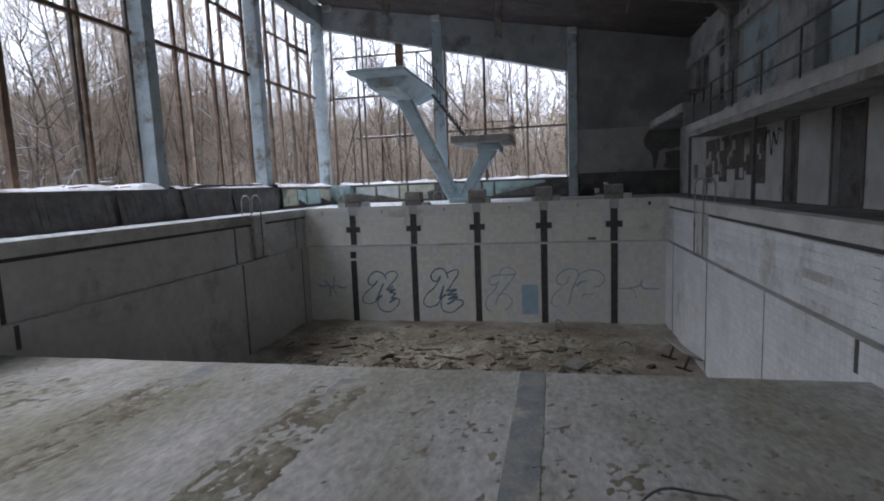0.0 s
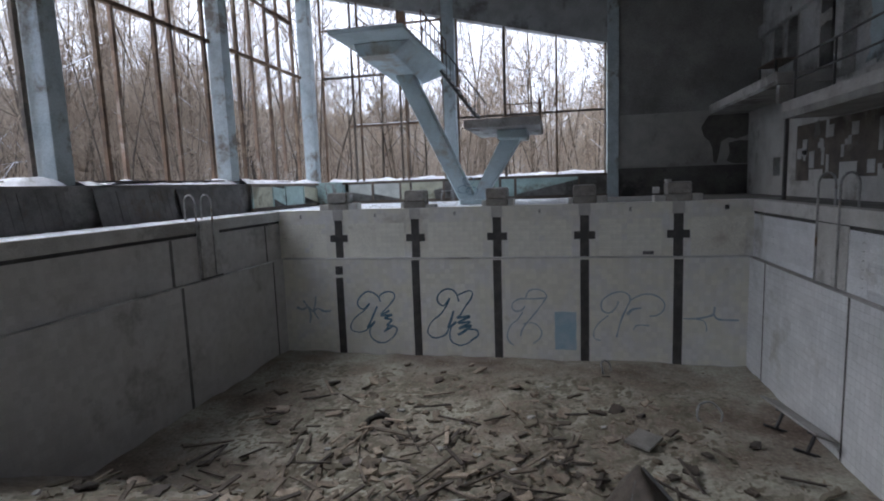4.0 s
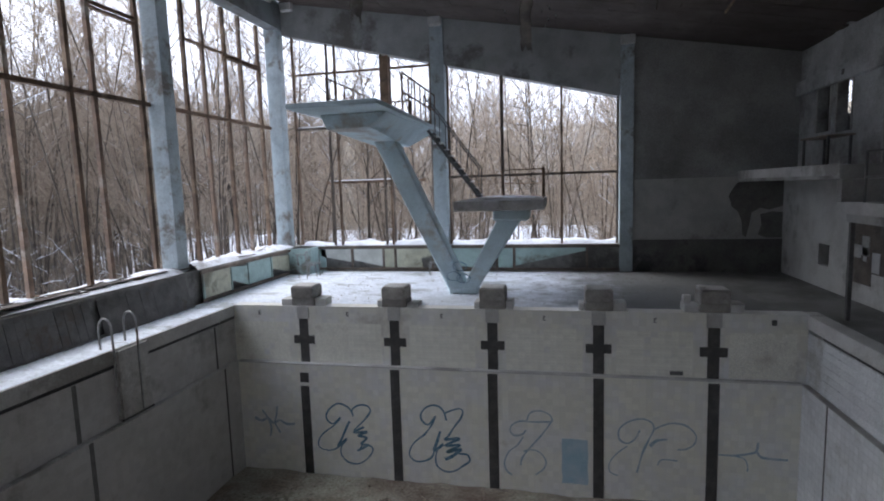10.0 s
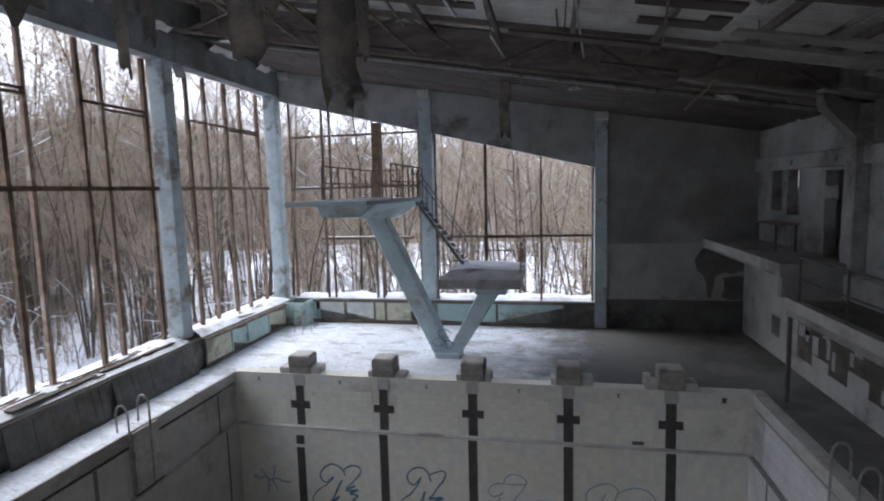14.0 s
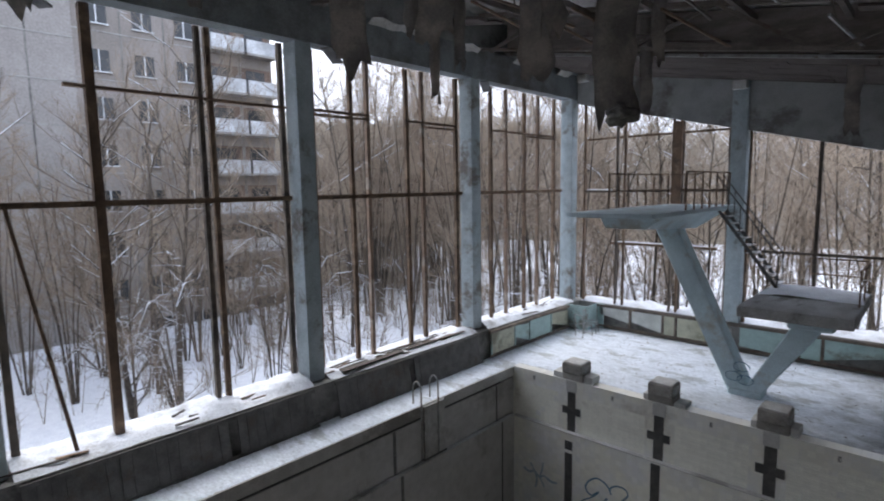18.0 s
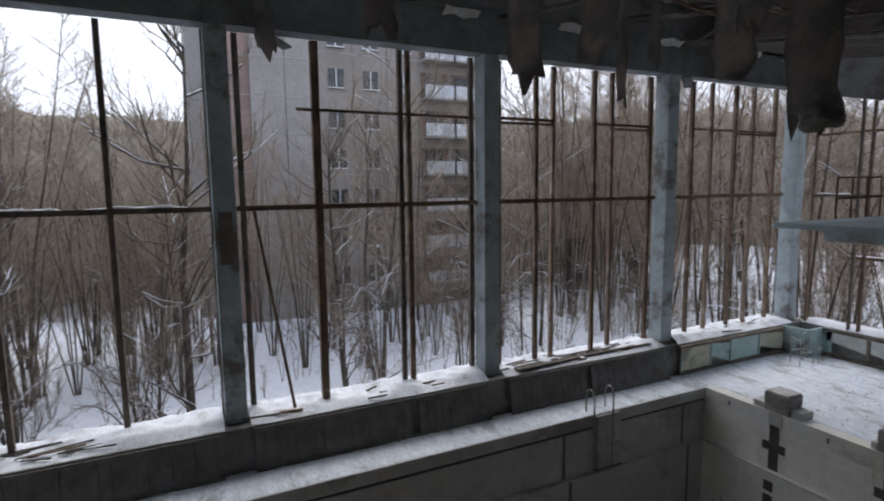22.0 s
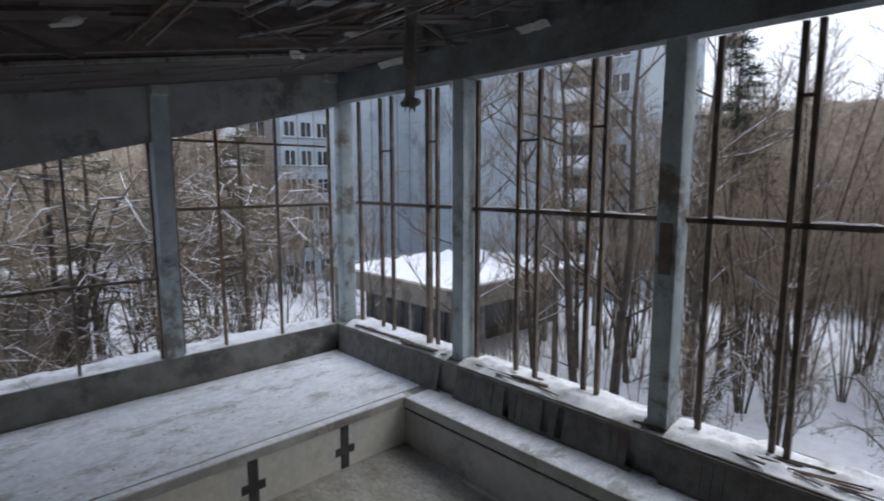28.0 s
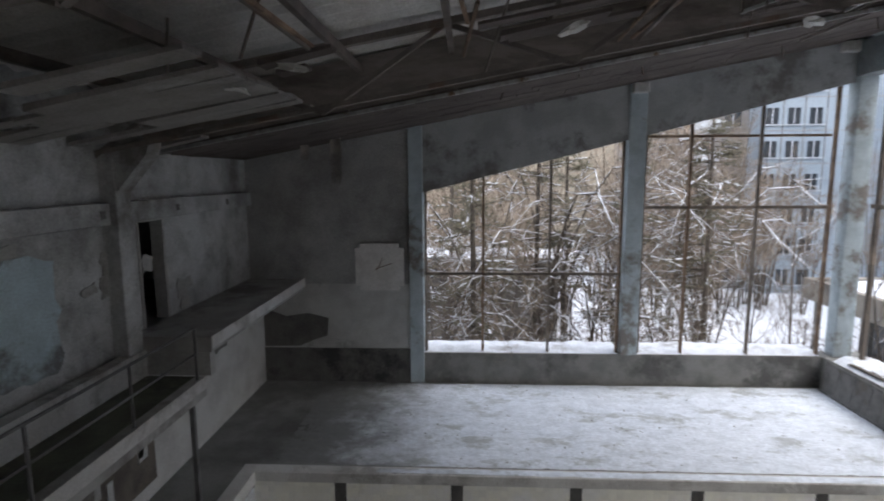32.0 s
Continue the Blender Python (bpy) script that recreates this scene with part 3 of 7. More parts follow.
for name, yin, sign in (("post_north", NORTH, 1), ("post_south", SOUTH, -1)):
    for xa, xb in ((-5.5, -5.02), (0.8, 1.22)):
        structure(name, boxes((xa, xb, yin - sign * 0.07, yin + sign * 0.4, 0.944 if xa < 0 else 0.004, ceil_z(xb) + 0.3), bevel=0.015), M_post, "pale blue concrete post with peeling paint")
# rust-red patches on posts where metal plates are fixed
for y in POSTS[2:4]:
    tagged(link_mesh("metal_plate", boxes((WEST - 0.268, WEST - 0.245, y - 0.13, y + 0.13, 4.25, 5.3), bevel=0.004), M_oldrust),
           "rusty steel plate fixed to a concrete post", "plate", "plates on the window posts")

# stand side: ground wall, gallery slabs, upper wall, rooms behind
doors_low = [(11.5, 12.62, 0, 2.0), (14.3, 14.95, 0, 2.0), (-1.2, -0.3, 0, 2.03), (4.0, 4.9, 0, 2.03)]
bm = plane_with_holes(EAST, SOUTH, NORTH, 0, 2.95, doors_low + [(23.15, 23.75, 0.6, 1.18)], 0.25)
structure("wall_east_ground", bm, M_eastpaint, "pale tiled wall under the gallery, tiles missing")
for n, (ya, yb, zs) in enumerate(((16.2, 22.0, (0.45, 0.7, 0.55, 0.9, 0.5, 0.75, 0.45)), (-4.2, 3.2, (0.3, 0.6, 0.25, 0.5, 0.8, 0.4)))):
    m = len(zs)
    low = [(ya + (yb - ya) * (k + e) / m, z) for k, z in enumerate(zs) for e in (0, 1)]
    structure("wall_east_worn_%d" % (n + 1), prism(bmesh.new(), low + [(yb, 1.99), (ya, 1.99)], EAST - 0.008, EAST - 0.001, "x"), M_brownwall, "bare brown wall where tiles fell off")
    q = random.Random(n + 3)
    for k in range(26):
        y, z = q.uniform(ya + 0.2, yb - 0.2), q.uniform(0.7, 1.85)
        w, h = q.choice((0.15, 0.15, 0.3)), q.choice((0.15, 0.3, 0.45))
        tagged(link_mesh("wall_tile", boxes((EAST - 0.018, EAST - 0.0085, y, y + w, z - h / 2, z + h / 2)), M_plaster), "pale wall tile left on the bare wall", "tile", "tiles left on the wall")
structure("ledge_gallery", boxes((4.55, 9.6, -4.2, 19.9, 2.03, 2.42), bevel=0.01), M_concrete, "concrete gallery slab with a worn edge")
structure("ledge_wing_north", boxes((4.4, 9.6, 19.9, NORTH, 2.9, 3.2), bevel=0.01), M_concrete, "higher concrete gallery slab by the gable")
structure("ledge_wing_south", boxes((4.4, 9.6, SOUTH, -4.2, 2.9, 3.2), bevel=0.01), M_concrete, "higher concrete gallery slab by the gable")
structure("wall_gallery_step", boxes((4.45, 9.6, 19.91, 20.1, 2.43, 2.89), (4.45, 9.6, -4.4, -4.21, 2.43, 2.89)), M_concrete, "step between the gallery levels")
UP = 6.05
ups = [(23.18, 23.9, 4.12, 5.5), (24.3, 25.03, 4.2, 5.5), (20.85, 21.68, 3.2, 5.32), (-5.62, -4.8, 3.2, 5.35)]
structure("wall_east_upper", plane_with_holes(UP, SOUTH, NORTH, 2.425, 8.4, ups, 0.25), M_plaster, "peeling grey plaster wall behind the gallery")
structure("wall_back", boxes((9.4, 9.6, SOUTH, NORTH, LOW, 7.6)), M_dark, "back wall of the rooms, toned dark as unlit")
structure("floor_rooms", boxes((EAST + 0.3, 9.4, SOUTH, NORTH, -0.2, -0.01)), M_dark, "floor of the rooms behind, toned dark as unlit")

# roof: corrugated deck with ribs along the slope
def roof_z(x):
    return ceil_z(x) + 1.05


bm = bmesh.new()
rows = []
y = SOUTH - 1.0
k = 0
while y < NORTH + 1.0:
    dz = 0.07 if (k // 2) % 2 else 0.0
    rows.append([bm.verts.new((x, y, roof_z(x) + dz)) for x in (WEST - 1.4, 9.7)])
    y += (0.05, 0.16)[k % 2]
    k += 1
for a, b in zip(rows, rows[1:]):
    bm.faces.new((a[0], a[1], b[1], b[0]))
structure("ceiling_roof", bm, M_roof, "corrugated steel roof deck, stained and dark")
structure("ceiling_roof_cover", prism(bmesh.new(), [(WEST - 1.4, roof_z(WEST - 1.4) + 0.1), (9.7, roof_z(9.7) + 0.1), (9.7, roof_z(9.7) + 0.3), (WEST - 1.4, roof_z(WEST - 1.4) + 0.3)], SOUTH - 1.0, NORTH + 1.0, "y"), M_dark)

# ---- window frames ----
THICK = (9.8, -5.9, -3.07)


def window_frame(name, label, posts, plane, along, tops, transoms, z0=0.95, mats=(M_rust, M_darkframe), depth=0.07, width=0.075, lost=()):
    """Two layers of bare frames. posts: places of uprights; plane: the two layers' planes; tops: height at a place along the wall."""
    t = tagged(new(name), label, "", "", "structure")
    for layer, at in enumerate(plane):
        for k, p in enumerate(posts):
            if (layer, k) in lost:
                continue
            edge = k in (0, len(posts) - 1)
            w = width * (1.1 if edge else 1.55 if p in THICK else 1.0)
            off = 0.0 if edge else rng.uniform(-0.02, 0.02)
            a = (at, p + off, z0) if along == "y" else (p + off, at, z0)
            top = tops(p)
            b = (at, p, top) if along == "y" else (p, at, top)
            part("mullion", bars((a, b, w, depth * (1.5 if p in THICK else 1.0)), up=(1, 0, 0)), mats[(k + layer) % 2], t)
        for z, p0, p1, on, thick in transoms:
            if layer not in on:
                continue
            a = (at, p0, z) if along == "y" else (p0, at, z)
            b = (at, p1, z) if along == "y" else (p1, at, z)
            part("transom", bars((a, b, depth + 0.02, thick)), mats[(layer + 1) % 2], t)
    return t


def snow_ledge(p, q, w):
    """A low rounded bank of snow along a transom."""
    p, q = Vector(p), Vector(q)
    side = Vector((0, 0, 1)).cross((q - p).normalized()) * w / 2

    def f(u, v):
        h = 0.045 * math.sin(math.pi * v) ** 0.7 * min(1, 6 * u, 6 * (1 - u)) * (0.8 + 0.7 * noise.noise((p.x + u * 6, p.y, v)))
        return p.lerp(q, u) + side * (2 * v - 1) + Vector((0, 0, max(0, h)))
    bm = sheet(30, 6, f)
    bmesh.ops.recalc_face_normals(bm, faces=bm.faces[:])
    tagged(link_mesh("transom_snow", bm, M_snow), "thin snow lying on the window transom", "snow", "snow on the transoms")


PANE = WEST - 0.72
UPRIGHTS = ((-9.55, -8.3, -7.7, -5.9, -5.5, -4.35), (-3.85, -2.4, -1.77, -0.3, 0.05, 1.65), (2.4, 3.75, 4.0, 5.87, 7.65), (8.22, 9.8, 11.75, 11.95, 13.6),
            (14.4, 15.55, 16.1, 17.5, 18.12, 19.6), (20.4, 21.36, 22.21, 23.34, 24.21, 25.33))
CROSS = (((7.1, -8.3, -7.7), (7.3, -5.9, -5.5)), ((7.15, -2.4, -1.77), (7.35, -0.3, 0.05)), ((7.6, 3.75, 4.0),), ((7.42, 9.4, 13.7),),
         ((7.45, 14.4, 16.1), (7.34, 14.4, 16.1), (7.42, 17.5, 19.6), (7.3, 18.1, 19.6)), ((7.42, 21.4, 25.4), (7.33, 23.3, 25.4)))
for k, uprights in enumerate(UPRIGHTS):
    y0, y1 = max(POSTS[k], SOUTH + 0.15), min(POSTS[k + 1], NORTH - 0.1)
    trans = [(5.35, y0 + 0.2, y1 - 0.2, (0,), 0.11)] + [(z, a, b, (0,), 0.055) for z, a, b in CROSS[k]]
    window_frame("window_%d" % (k + 1), "bare rusty window frame without glass, snow on its sill", uprights, (PANE,), "y", lambda p: 8.84, trans, width=0.105, depth=0.1, mats=(M_rust_lit, M_rust) if k > 3 else (M_oldframe, M_rust) if k == 3 else (M_darkframe, M_oldframe))
    if k in (1, 2):
        for a, b in ((y0 + 0.45, y0 + 2.1), (y0 + 2.3, y0 + 3.4), (y0 + 3.7, y1 - 0.6)):
            snow_ledge((PANE, a, 5.405), (PANE, b, 5.405), 0.085)
for name, yin, sign in (("north", NORTH, 1), ("south", SOUTH, -1)):
    lay = (yin + sign * 0.16, yin + sign * 0.42)
    far = (-9.42, -9.11, -7.36, -7.12) if sign > 0 else (-8.75, -6.83)
    nxt = (-3.07, -1.07) if sign > 0 else (-2.91, -0.96)
    tr = [(5.3, -10.8, -5.45, (0,), 0.09), (7.32, -10.8, -5.5, (1,), 0.07)]
    if sign > 0:
        tr.append((3.3, -9.75, -5.9, (1,), 0.1))
    window_frame("window_%s_1" % name, "bare window frame of the gable without glass", [-10.75, *far, -5.56], lay, "x", lintel_z, tr, lost=((1, 1), (1, 2), (1, 3), (1, 0)), width=0.1)
    if sign > 0:
        part("board", boxes((-7.4, -7.08, NORTH + 0.1, NORTH + 0.13, 4.6, lintel_z(-7.08) - 0.02)), M_rust, bpy.data.objects["window_north_1"], "brown board across two mullions")
    window_frame("window_%s_2" % name, "bare window frame of the gable without glass", [-4.95, *nxt, 0.74], lay, "x", lintel_z, [(3.35, -5.0, 0.78, (0,), 0.08)],
                 lost=((1, 1), (1, 2), (1, 0), (1, 3)), width=0.09)
snow_ledge((-9.7, NORTH + 0.42, 3.352), (-6.0, NORTH + 0.42, 3.352), 0.09)
snow_ledge((-10.7, NORTH + 0.16, 5.347), (-9.55, NORTH + 0.16, 5.347), 0.09)
# a loose mullion leaning out of its frame
tagged(link_mesh("loose_mullion", bars(((WEST - 0.85, 8.45, 5.3), (WEST - 0.45, 9.05, 0.95), 0.06, 0.06)), M_rust), "loose rusty mullion leaning in a window", "mullion")
# brackets hanging from the lintel
for y in (14.6, 20.5, 8.7):
    tagged(link_mesh("loose_sheet", bars(((WEST - 0.3, y, 8.84), (WEST - 0.6, y + 0.55, 8.62), 0.28, 0.03)), M_steel), "bent dark metal sheet hanging under the lintel", "sheet")

# snow on the sills and transoms
for k, y0 in enumerate(POSTS[:-1]):
    a, b = max(y0, SOUTH + 0.15) + 0.25, min(POSTS[k + 1], NORTH - 0.1) - 0.25
    tagged(link_mesh("sill_snow", snow_strip(WEST - 1.28, WEST - 0.04, a, b, 0.94, 0.2, 18, 80, k * 3.1), M_sillsnow), "uneven snow lying on the window sill", "snow", "snow on the sills")
for yin, sign in ((NORTH, 1), (SOUTH, -1)):
    for xa, xb in ((-10.8, -5.5), (-5.0, 0.8)):
        def f(u, v, yin=yin, sign=sign, xa=xa, xb=xb):
            x, y = xa + (xb - xa) * v, yin + sign * (0.06 + 1.1 * u)
            e = min(u, 1 - u) * 2
            nn = noise.noise((x * 1.2, y * 1.2, sign)) + 0.5 * noise.noise((x * 3.9, y * 3.9, 4))
            return (x, y, 0.943 + 0.15 * min(1, e * 2.2) * max(0, 0.6 + 0.6 * nn))
        bm = sheet(12, 50, f)
        bmesh.ops.recalc_face_normals(bm, faces=bm.faces[:])
        tagged(link_mesh("sill_snow", bm, M_sillsnow), "uneven snow lying on the window sill", "snow", "snow on the sills")
# long dark boards along the inner edge of the sills
r = random.Random(4)
for k, (y, ln) in enumerate(((-9.2, 3.0), (-6.6, 1.6), (-3.4, 2.6), (14.6, 2.1), (16.9, 2.4))):
    x = WEST - r.uniform(0.14, 0.32)
    bm = bars(((0, 0, 0), (r.uniform(-0.12, 0.12), ln, r.uniform(-0.01, 0.03)), r.uniform(0.1, 0.2), 0.035))
    ob = tagged(link_mesh("wet_board", bm, M_wetwood), "dark wet board lying along the snowy sill", "board", "boards on the sills")
    ob.location = (x, y, 1.035)
# splinters of frame lying in the sill snow
r = random.Random(21)
for k in range(90):
    y = r.uniform(-9, 25)
    if k < 34:
        y = r.uniform(14.5, 20.0)
    x, a, ln = r.uniform(WEST - 0.7, WEST - 0.12), r.uniform(-0.5, 0.5) + 1.57, r.uniform(0.2, 1.3)
    p = Vector((x, y, 1.02))
    q = p + Vector((math.cos(a) * ln * 0.4, math.sin(a) * ln, r.uniform(-0.02, 0.05)))
    q.x = max(min(q.x, WEST - 0.05), WEST - 1.2)
    tagged(link_mesh("splinter", bars((p, q, r.uniform(0.02, 0.06), 0.025)), M_wetwood if k % 3 else M_rust), "splintered piece of window frame lying on a snowy sill", "splinter", "splinters on the sills")


def snow_patch(name, label, x0, x1, y0, y1, step, base, density):
    nx, ny = int((x1 - x0) / step), int((y1 - y0) / step)

    def f(u, v):
        x, y = x0 + (x1 - x0) * u, y0 + (y1 - y0) * v
        nn = 0.6 * noise.noise((x * 0.6, y * 0.6, 3.3)) + 0.55 * noise.noise((x * 1.9, y * 4.2, 1.7)) + 0.5 * noise.noise((x * 5.0, y * 7.0, 6.1)) + 0.75 * noise.noise((x * 14.0, y * 16.0, 2.1)) + 0.5 * noise.noise((x * 31.0, y * 33.0, 7.7))
        e = min(1.0, min(x - x0, x1 - x, y - y0, y1 - y) * 9)
        rip = 0.012 * noise.noise((x * 2.6 + y, y * 7.5, 4.4)) + 0.008 * noise.noise((x * 6.5, y * 14, 9.1))
        cover = nn * 0.8 + density(x, y)
        return (x, y, base + (0.022 * min(cover, 0.9) + rip * max(0, min(1, cover * 2))) * e - 0.012 * (1 - e))
    return tagged(link_mesh(name, sheet(nx, ny, f), M_decksnow), label, "snow", "", "stuff")


snow_patch("deck_snow", "thin trodden snow blown over the deck", -10.84, 3.6, 20.5, 26.1, 0.06, 0.004, lambda x, y: 0.8 - max(0, x + 0.5) * 0.22)
snow_patch("deck_snow", "thin trodden snow blown over the deck", -10.84, 3.8, -10.05, -5.28, 0.055, 0.003, lambda x, y: 0.85 - max(0, x - 0.6) * 0.3)
snow_patch("deck_snow", "snow along the narrow deck by the windows", -10.84, -9.73, -4.9, 20.5, 0.06, 0.024, lambda x, y: 0.35 + 0.55 * (x + 10.84))
snow_patch("coping_snow", "thin snow on the pool edge", -9.9, 1.5, -5.24, -4.94, 0.06, 0.022, lambda x, y: 0.9 - max(0, x + 0.5) * 0.3)

# ---- pool fittings ----
LOWFACE = PY1 - 0.13
for k, x in enumerate(LANES):
    t = tagged(new("lane_marking"), "black tiled lane mark with a cross on the pool end wall", "lane mark", "lane marks on the end wall")
    part("upper_bar", boxes((x - 0.125, x + 0.125, PY1 - 0.008, PY1 - 0.001, LEDGE, -0.3)), M_black, t)
    part("cross_bar", boxes((x - 0.29, x + 0.29, PY1 - 0.012, PY1 - 0.0085, -0.97, -0.75)), M_black, t)
    if k == 0:
        part("lower_bar", boxes((x - 0.125, x + 0.115, LOWFACE - 0.008, LOWFACE - 0.001, -1.98, -1.72)), M_black, t)
        part("lower_bar", boxes((x - 0.125, x + 0.115, LOWFACE - 0.008, LOWFACE - 0.001, -4.5, -2.08)), M_black, t)
    else:
        part("lower_bar", boxes((x - 0.125, x + 0.115, LOWFACE - 0.008, LOWFACE - 0.001, -4.5, LEDGE - 0.04)), M_black, t)
    t = tagged(new("lane_marking"), "black tiled lane mark with a cross at the shallow end", "lane mark", "lane marks on the end wall")
    part("upper_bar", boxes((x - 0.125, x + 0.125, PY0 + 0.001, PY0 + 0.008, -1.5, -0.2)), M_black, t)
    part("cross_bar", boxes((x - 0.29, x + 0.29, PY0 + 0.0085, PY0 + 0.012, -0.97, -0.75)), M_black, t)
    # starting block: tiled plinth with side steps
    t = thing("starting_block", "weathered concrete starting block with side steps and broken tiles", "starting block", "starting blocks", pose(x, PY1 + 0.02, 0.03))
    part("step", boxes((-0.62 if k in (0, 4) else -0.44, -0.32, 0.02, 0.45, 0.0, 0.17), bevel=0.015), M_coping, t)
    part("step", boxes((0.34, 0.62 if k != 2 else 0.5, 0.02, 0.45, 0.0, 0.2 if k != 1 else 0.1), bevel=0.015), M_coping, t)
    part("plinth", boxes((-0.31, 0.33, 0.0, 0.5, 0.0, 0.2), bevel=0.015), M_block, t)
    part("top", boxes((-0.3, 0.32, -0.06, 0.52, 0.204, 0.5), bevel=0.025), M_block, t, "worn tiled standing top")
    part("cap", boxes((-0.27, 0.29, -0.04, 0.5, 0.504, 0.53), bevel=0.01), M_coping, t, "pale dusty top slab")
    part("patch", boxes((-0.16, 0.16, -0.045, -0.022, -0.33, 0.0), bevel=0.004), M_coping, t, "bare mortar patch below the block")
    if k == 4:
        part("chip", boxes((-0.34, -0.2, -0.06, 0.2, 0.535, 0.6), bevel=0.01), M_palebit, t)
        part("loose_tile", boxes((-0.66, -0.5, -0.04, 0.12, 0.225, 0.4), bevel=0.008), M_palebit, t)
    # hooks between the lanes
    h = thing("lane_hook", "small dark lane rope hook on the end wall", "hook", "lane rope hooks", pose(x - 1.24, PY1 - 0.012, -0.16))
    h.scale = (0.75, 1, 0.75)
    part("plate", boxes((-0.04, -0.02, -0.012, 0.01, -0.07, 0.07)), M_black, h)
    for x1, z0 in ((0.035, 0.05), (0.025, -0.01), (0.035, -0.07)):
        part("arm", boxes((-0.0195, x1, -0.012, 0.01, z0, z0 + 0.02)), M_black, h)
h = thing("lane_hook", "small dark lane rope hook on the end wall", "hook", "lane rope hooks", pose(LANES[4] + 1.2, PY1 - 0.012, -0.16))
part("plate", boxes((-0.05, 0.05, -0.012, 0.01, -0.06, 0.06)), M_black, h)

# worn lane lines on the floor; dirt has buried most of them
for x, ya, yb in ((LANES[1], 2.0, 3.4), (LANES[1], 6.3, 7.45), (LANES[2], 0.5, 2.6), (LANES[2], 6.0, 6.9), (LANES[3], -3.9, 7.48)):
    t = tagged(new("floor_lane_line"), "worn blue-grey tile lane line on the pool floor", "lane line", "lane lines on the pool floor")
    part("line", sheet(6, 60, lambda u, v: (x - 0.17 + 0.34 * u + 0.03 * noise.noise((u * 3, (ya + (yb - ya) * v) * 2, 4)), ya + (yb - ya) * v, shallow_z(x - 0.17 + 0.34 * u, ya + (yb - ya) * v) + 0.008)), M_lane, t)


def crust(name, label, x0, x1, y0, y1, cell, fz, bias, height, seed, along=0.45):
    """Dirt that rises through the floor in ragged patches, longer along y."""
    def f(u, v):
        x, y = x0 + (x1 - x0) * u, y0 + (y1 - y0) * v
        n1 = 0.35 * noise.noise((x * 0.9 + seed, y * 0.9 * along, 0.3)) + 0.55 * noise.noise((x * 4.2, y * 4.2 * along + seed, 1.7)) + 0.8 * noise.noise((x * 11, y * 11 * along, seed)) + 0.8 * noise.noise((x * 23, y * 23 * along, seed + 4))
        e = min(1, 6 * min(u, 1 - u), 6 * min(v, 1 - v))
        return (x, y, fz(x, y) + max(-0.03, min(height, height * (n1 * 0.9 + bias) * e - (1 - e) * 0.02)) + 0.2 * height * noise.noise((x * 19, y * 19, 3)))
    tagged(link_mesh(name, sheet(int((x1 - x0) / cell), int((y1 - y0) / cell), f), M_crust), label, "dirt", "", "stuff")


crust("dirt_crust", "mossy dirt crust along a buried lane line", LANES[1] - 0.5, LANES[1] + 0.5, -1.0, 7.4, 0.04, shallow_z, 0.2, 0.035, 1)
crust("dirt_crust", "mossy dirt crust along a buried lane line", LANES[2] - 0.5, LANES[2] + 0.45, -1.0, 7.4, 0.04, shallow_z, 0.13, 0.035, 2)
crust("dirt_crust", "mossy dirt crust beside the window wall of the pool", PX0 + 0.05, LANES[1] - 0.6, 0.0, 7.4, 0.06, shallow_z, -0.3, 0.03, 3)
crust("dirt_crust", "olive mossy dirt crust on the sloping floor", -2.6, PX1 - 0.05, 0.0, 7.42, 0.05, shallow_z, -0.42, 0.025, 4, 0.6)
crust("dirt_crust", "brown silt and moss over the deep pool floor", PX0 + 0.3, PX1 - 0.3, DROP_Y + 0.4, PY1 - 0.3, 0.07, deep_z, -0.06, 0.09, 5, 0.9)

# ledge dust and black joints on the side walls
structure("ledge_pool_north", boxes((PX0 + 0.12, PX1 - 0.12, PY1 - 0.15, PY1 - 0.004, LEDGE + 0.002, LEDGE + 0.035), bevel=0.008), M_coping, "dusty pale ledge across the pool end wall")
structure("ledge_pool_west", boxes((PX0 + 0.004, PX0 + 0.14, PY0, PY1 - 0.15, LEDGE + 0.002, LEDGE + 0.03), bevel=0.008), M_coping, "dusty ledge along the pool wall")
structure("ledge_pool_east", boxes((PX1 - 0.004, PX1 - 0.14, PY0, PY1 - 0.15, LEDGE + 0.002, LEDGE + 0.03), bevel=0.008), M_concrete, "dusty ledge along the pool wall")
for xin, s in ((PX0, 1), (PX1, -1)):
    for y, w in ((19.25, 0.06), (15.15, 0.095), (7.72, 0.1)) if s > 0 else ((18.74, 0.055), (14.78, 0.06), (7.72, 0.1), (10.9, 0.03)):
        t = tagged(new("wall_joint"), "dark expansion joint in the pool side wall", "joint", "joints in the pool walls")
        part("upper_joint", boxes((xin + s * 0.001, xin + s * 0.006, y - w / 2, y + w / 2, LEDGE + 0.04, -0.37)), M_joint if w > 0.08 and w < 0.1 else M_black, t)
        part("lower_joint", boxes((xin + s * 0.121, xin + s * 0.126, y + 0.12 - w / 2, y + 0.12 + w / 2, DEEP if y > 8 else DROP_Z, LEDGE - 0.005)), M_joint if w > 0.08 and w < 0.1 else M_black, t)


def arch(y, rise, x_in, x_out, z0):
    """Points of a bent grab rail from the deck over the edge and down."""
    pts = [(x_out, y, z0)]
    for k in range(9):
        a = math.pi * k / 8
        pts.append(((x_out + x_in) / 2 + (x_out - x_in) / 2 * math.cos(a), y, rise - 0.22 + 0.22 * math.sin(a)))
    return pts


def ladder(xin, s, y0, y1, depth, label):
    t = thing("pool_ladder", label, "ladder", "pool ladders")
    for y in (y0, y1):
        bm = bmesh.new()
        tube(bm, arch(y, 0.66, xin + s * 0.1, xin - s * 0.2, 0.0) + [(xin + s * 0.1, y, depth)], 0.045, 8)
        part("grab_rail", bm, M_pipe, t)
    return t


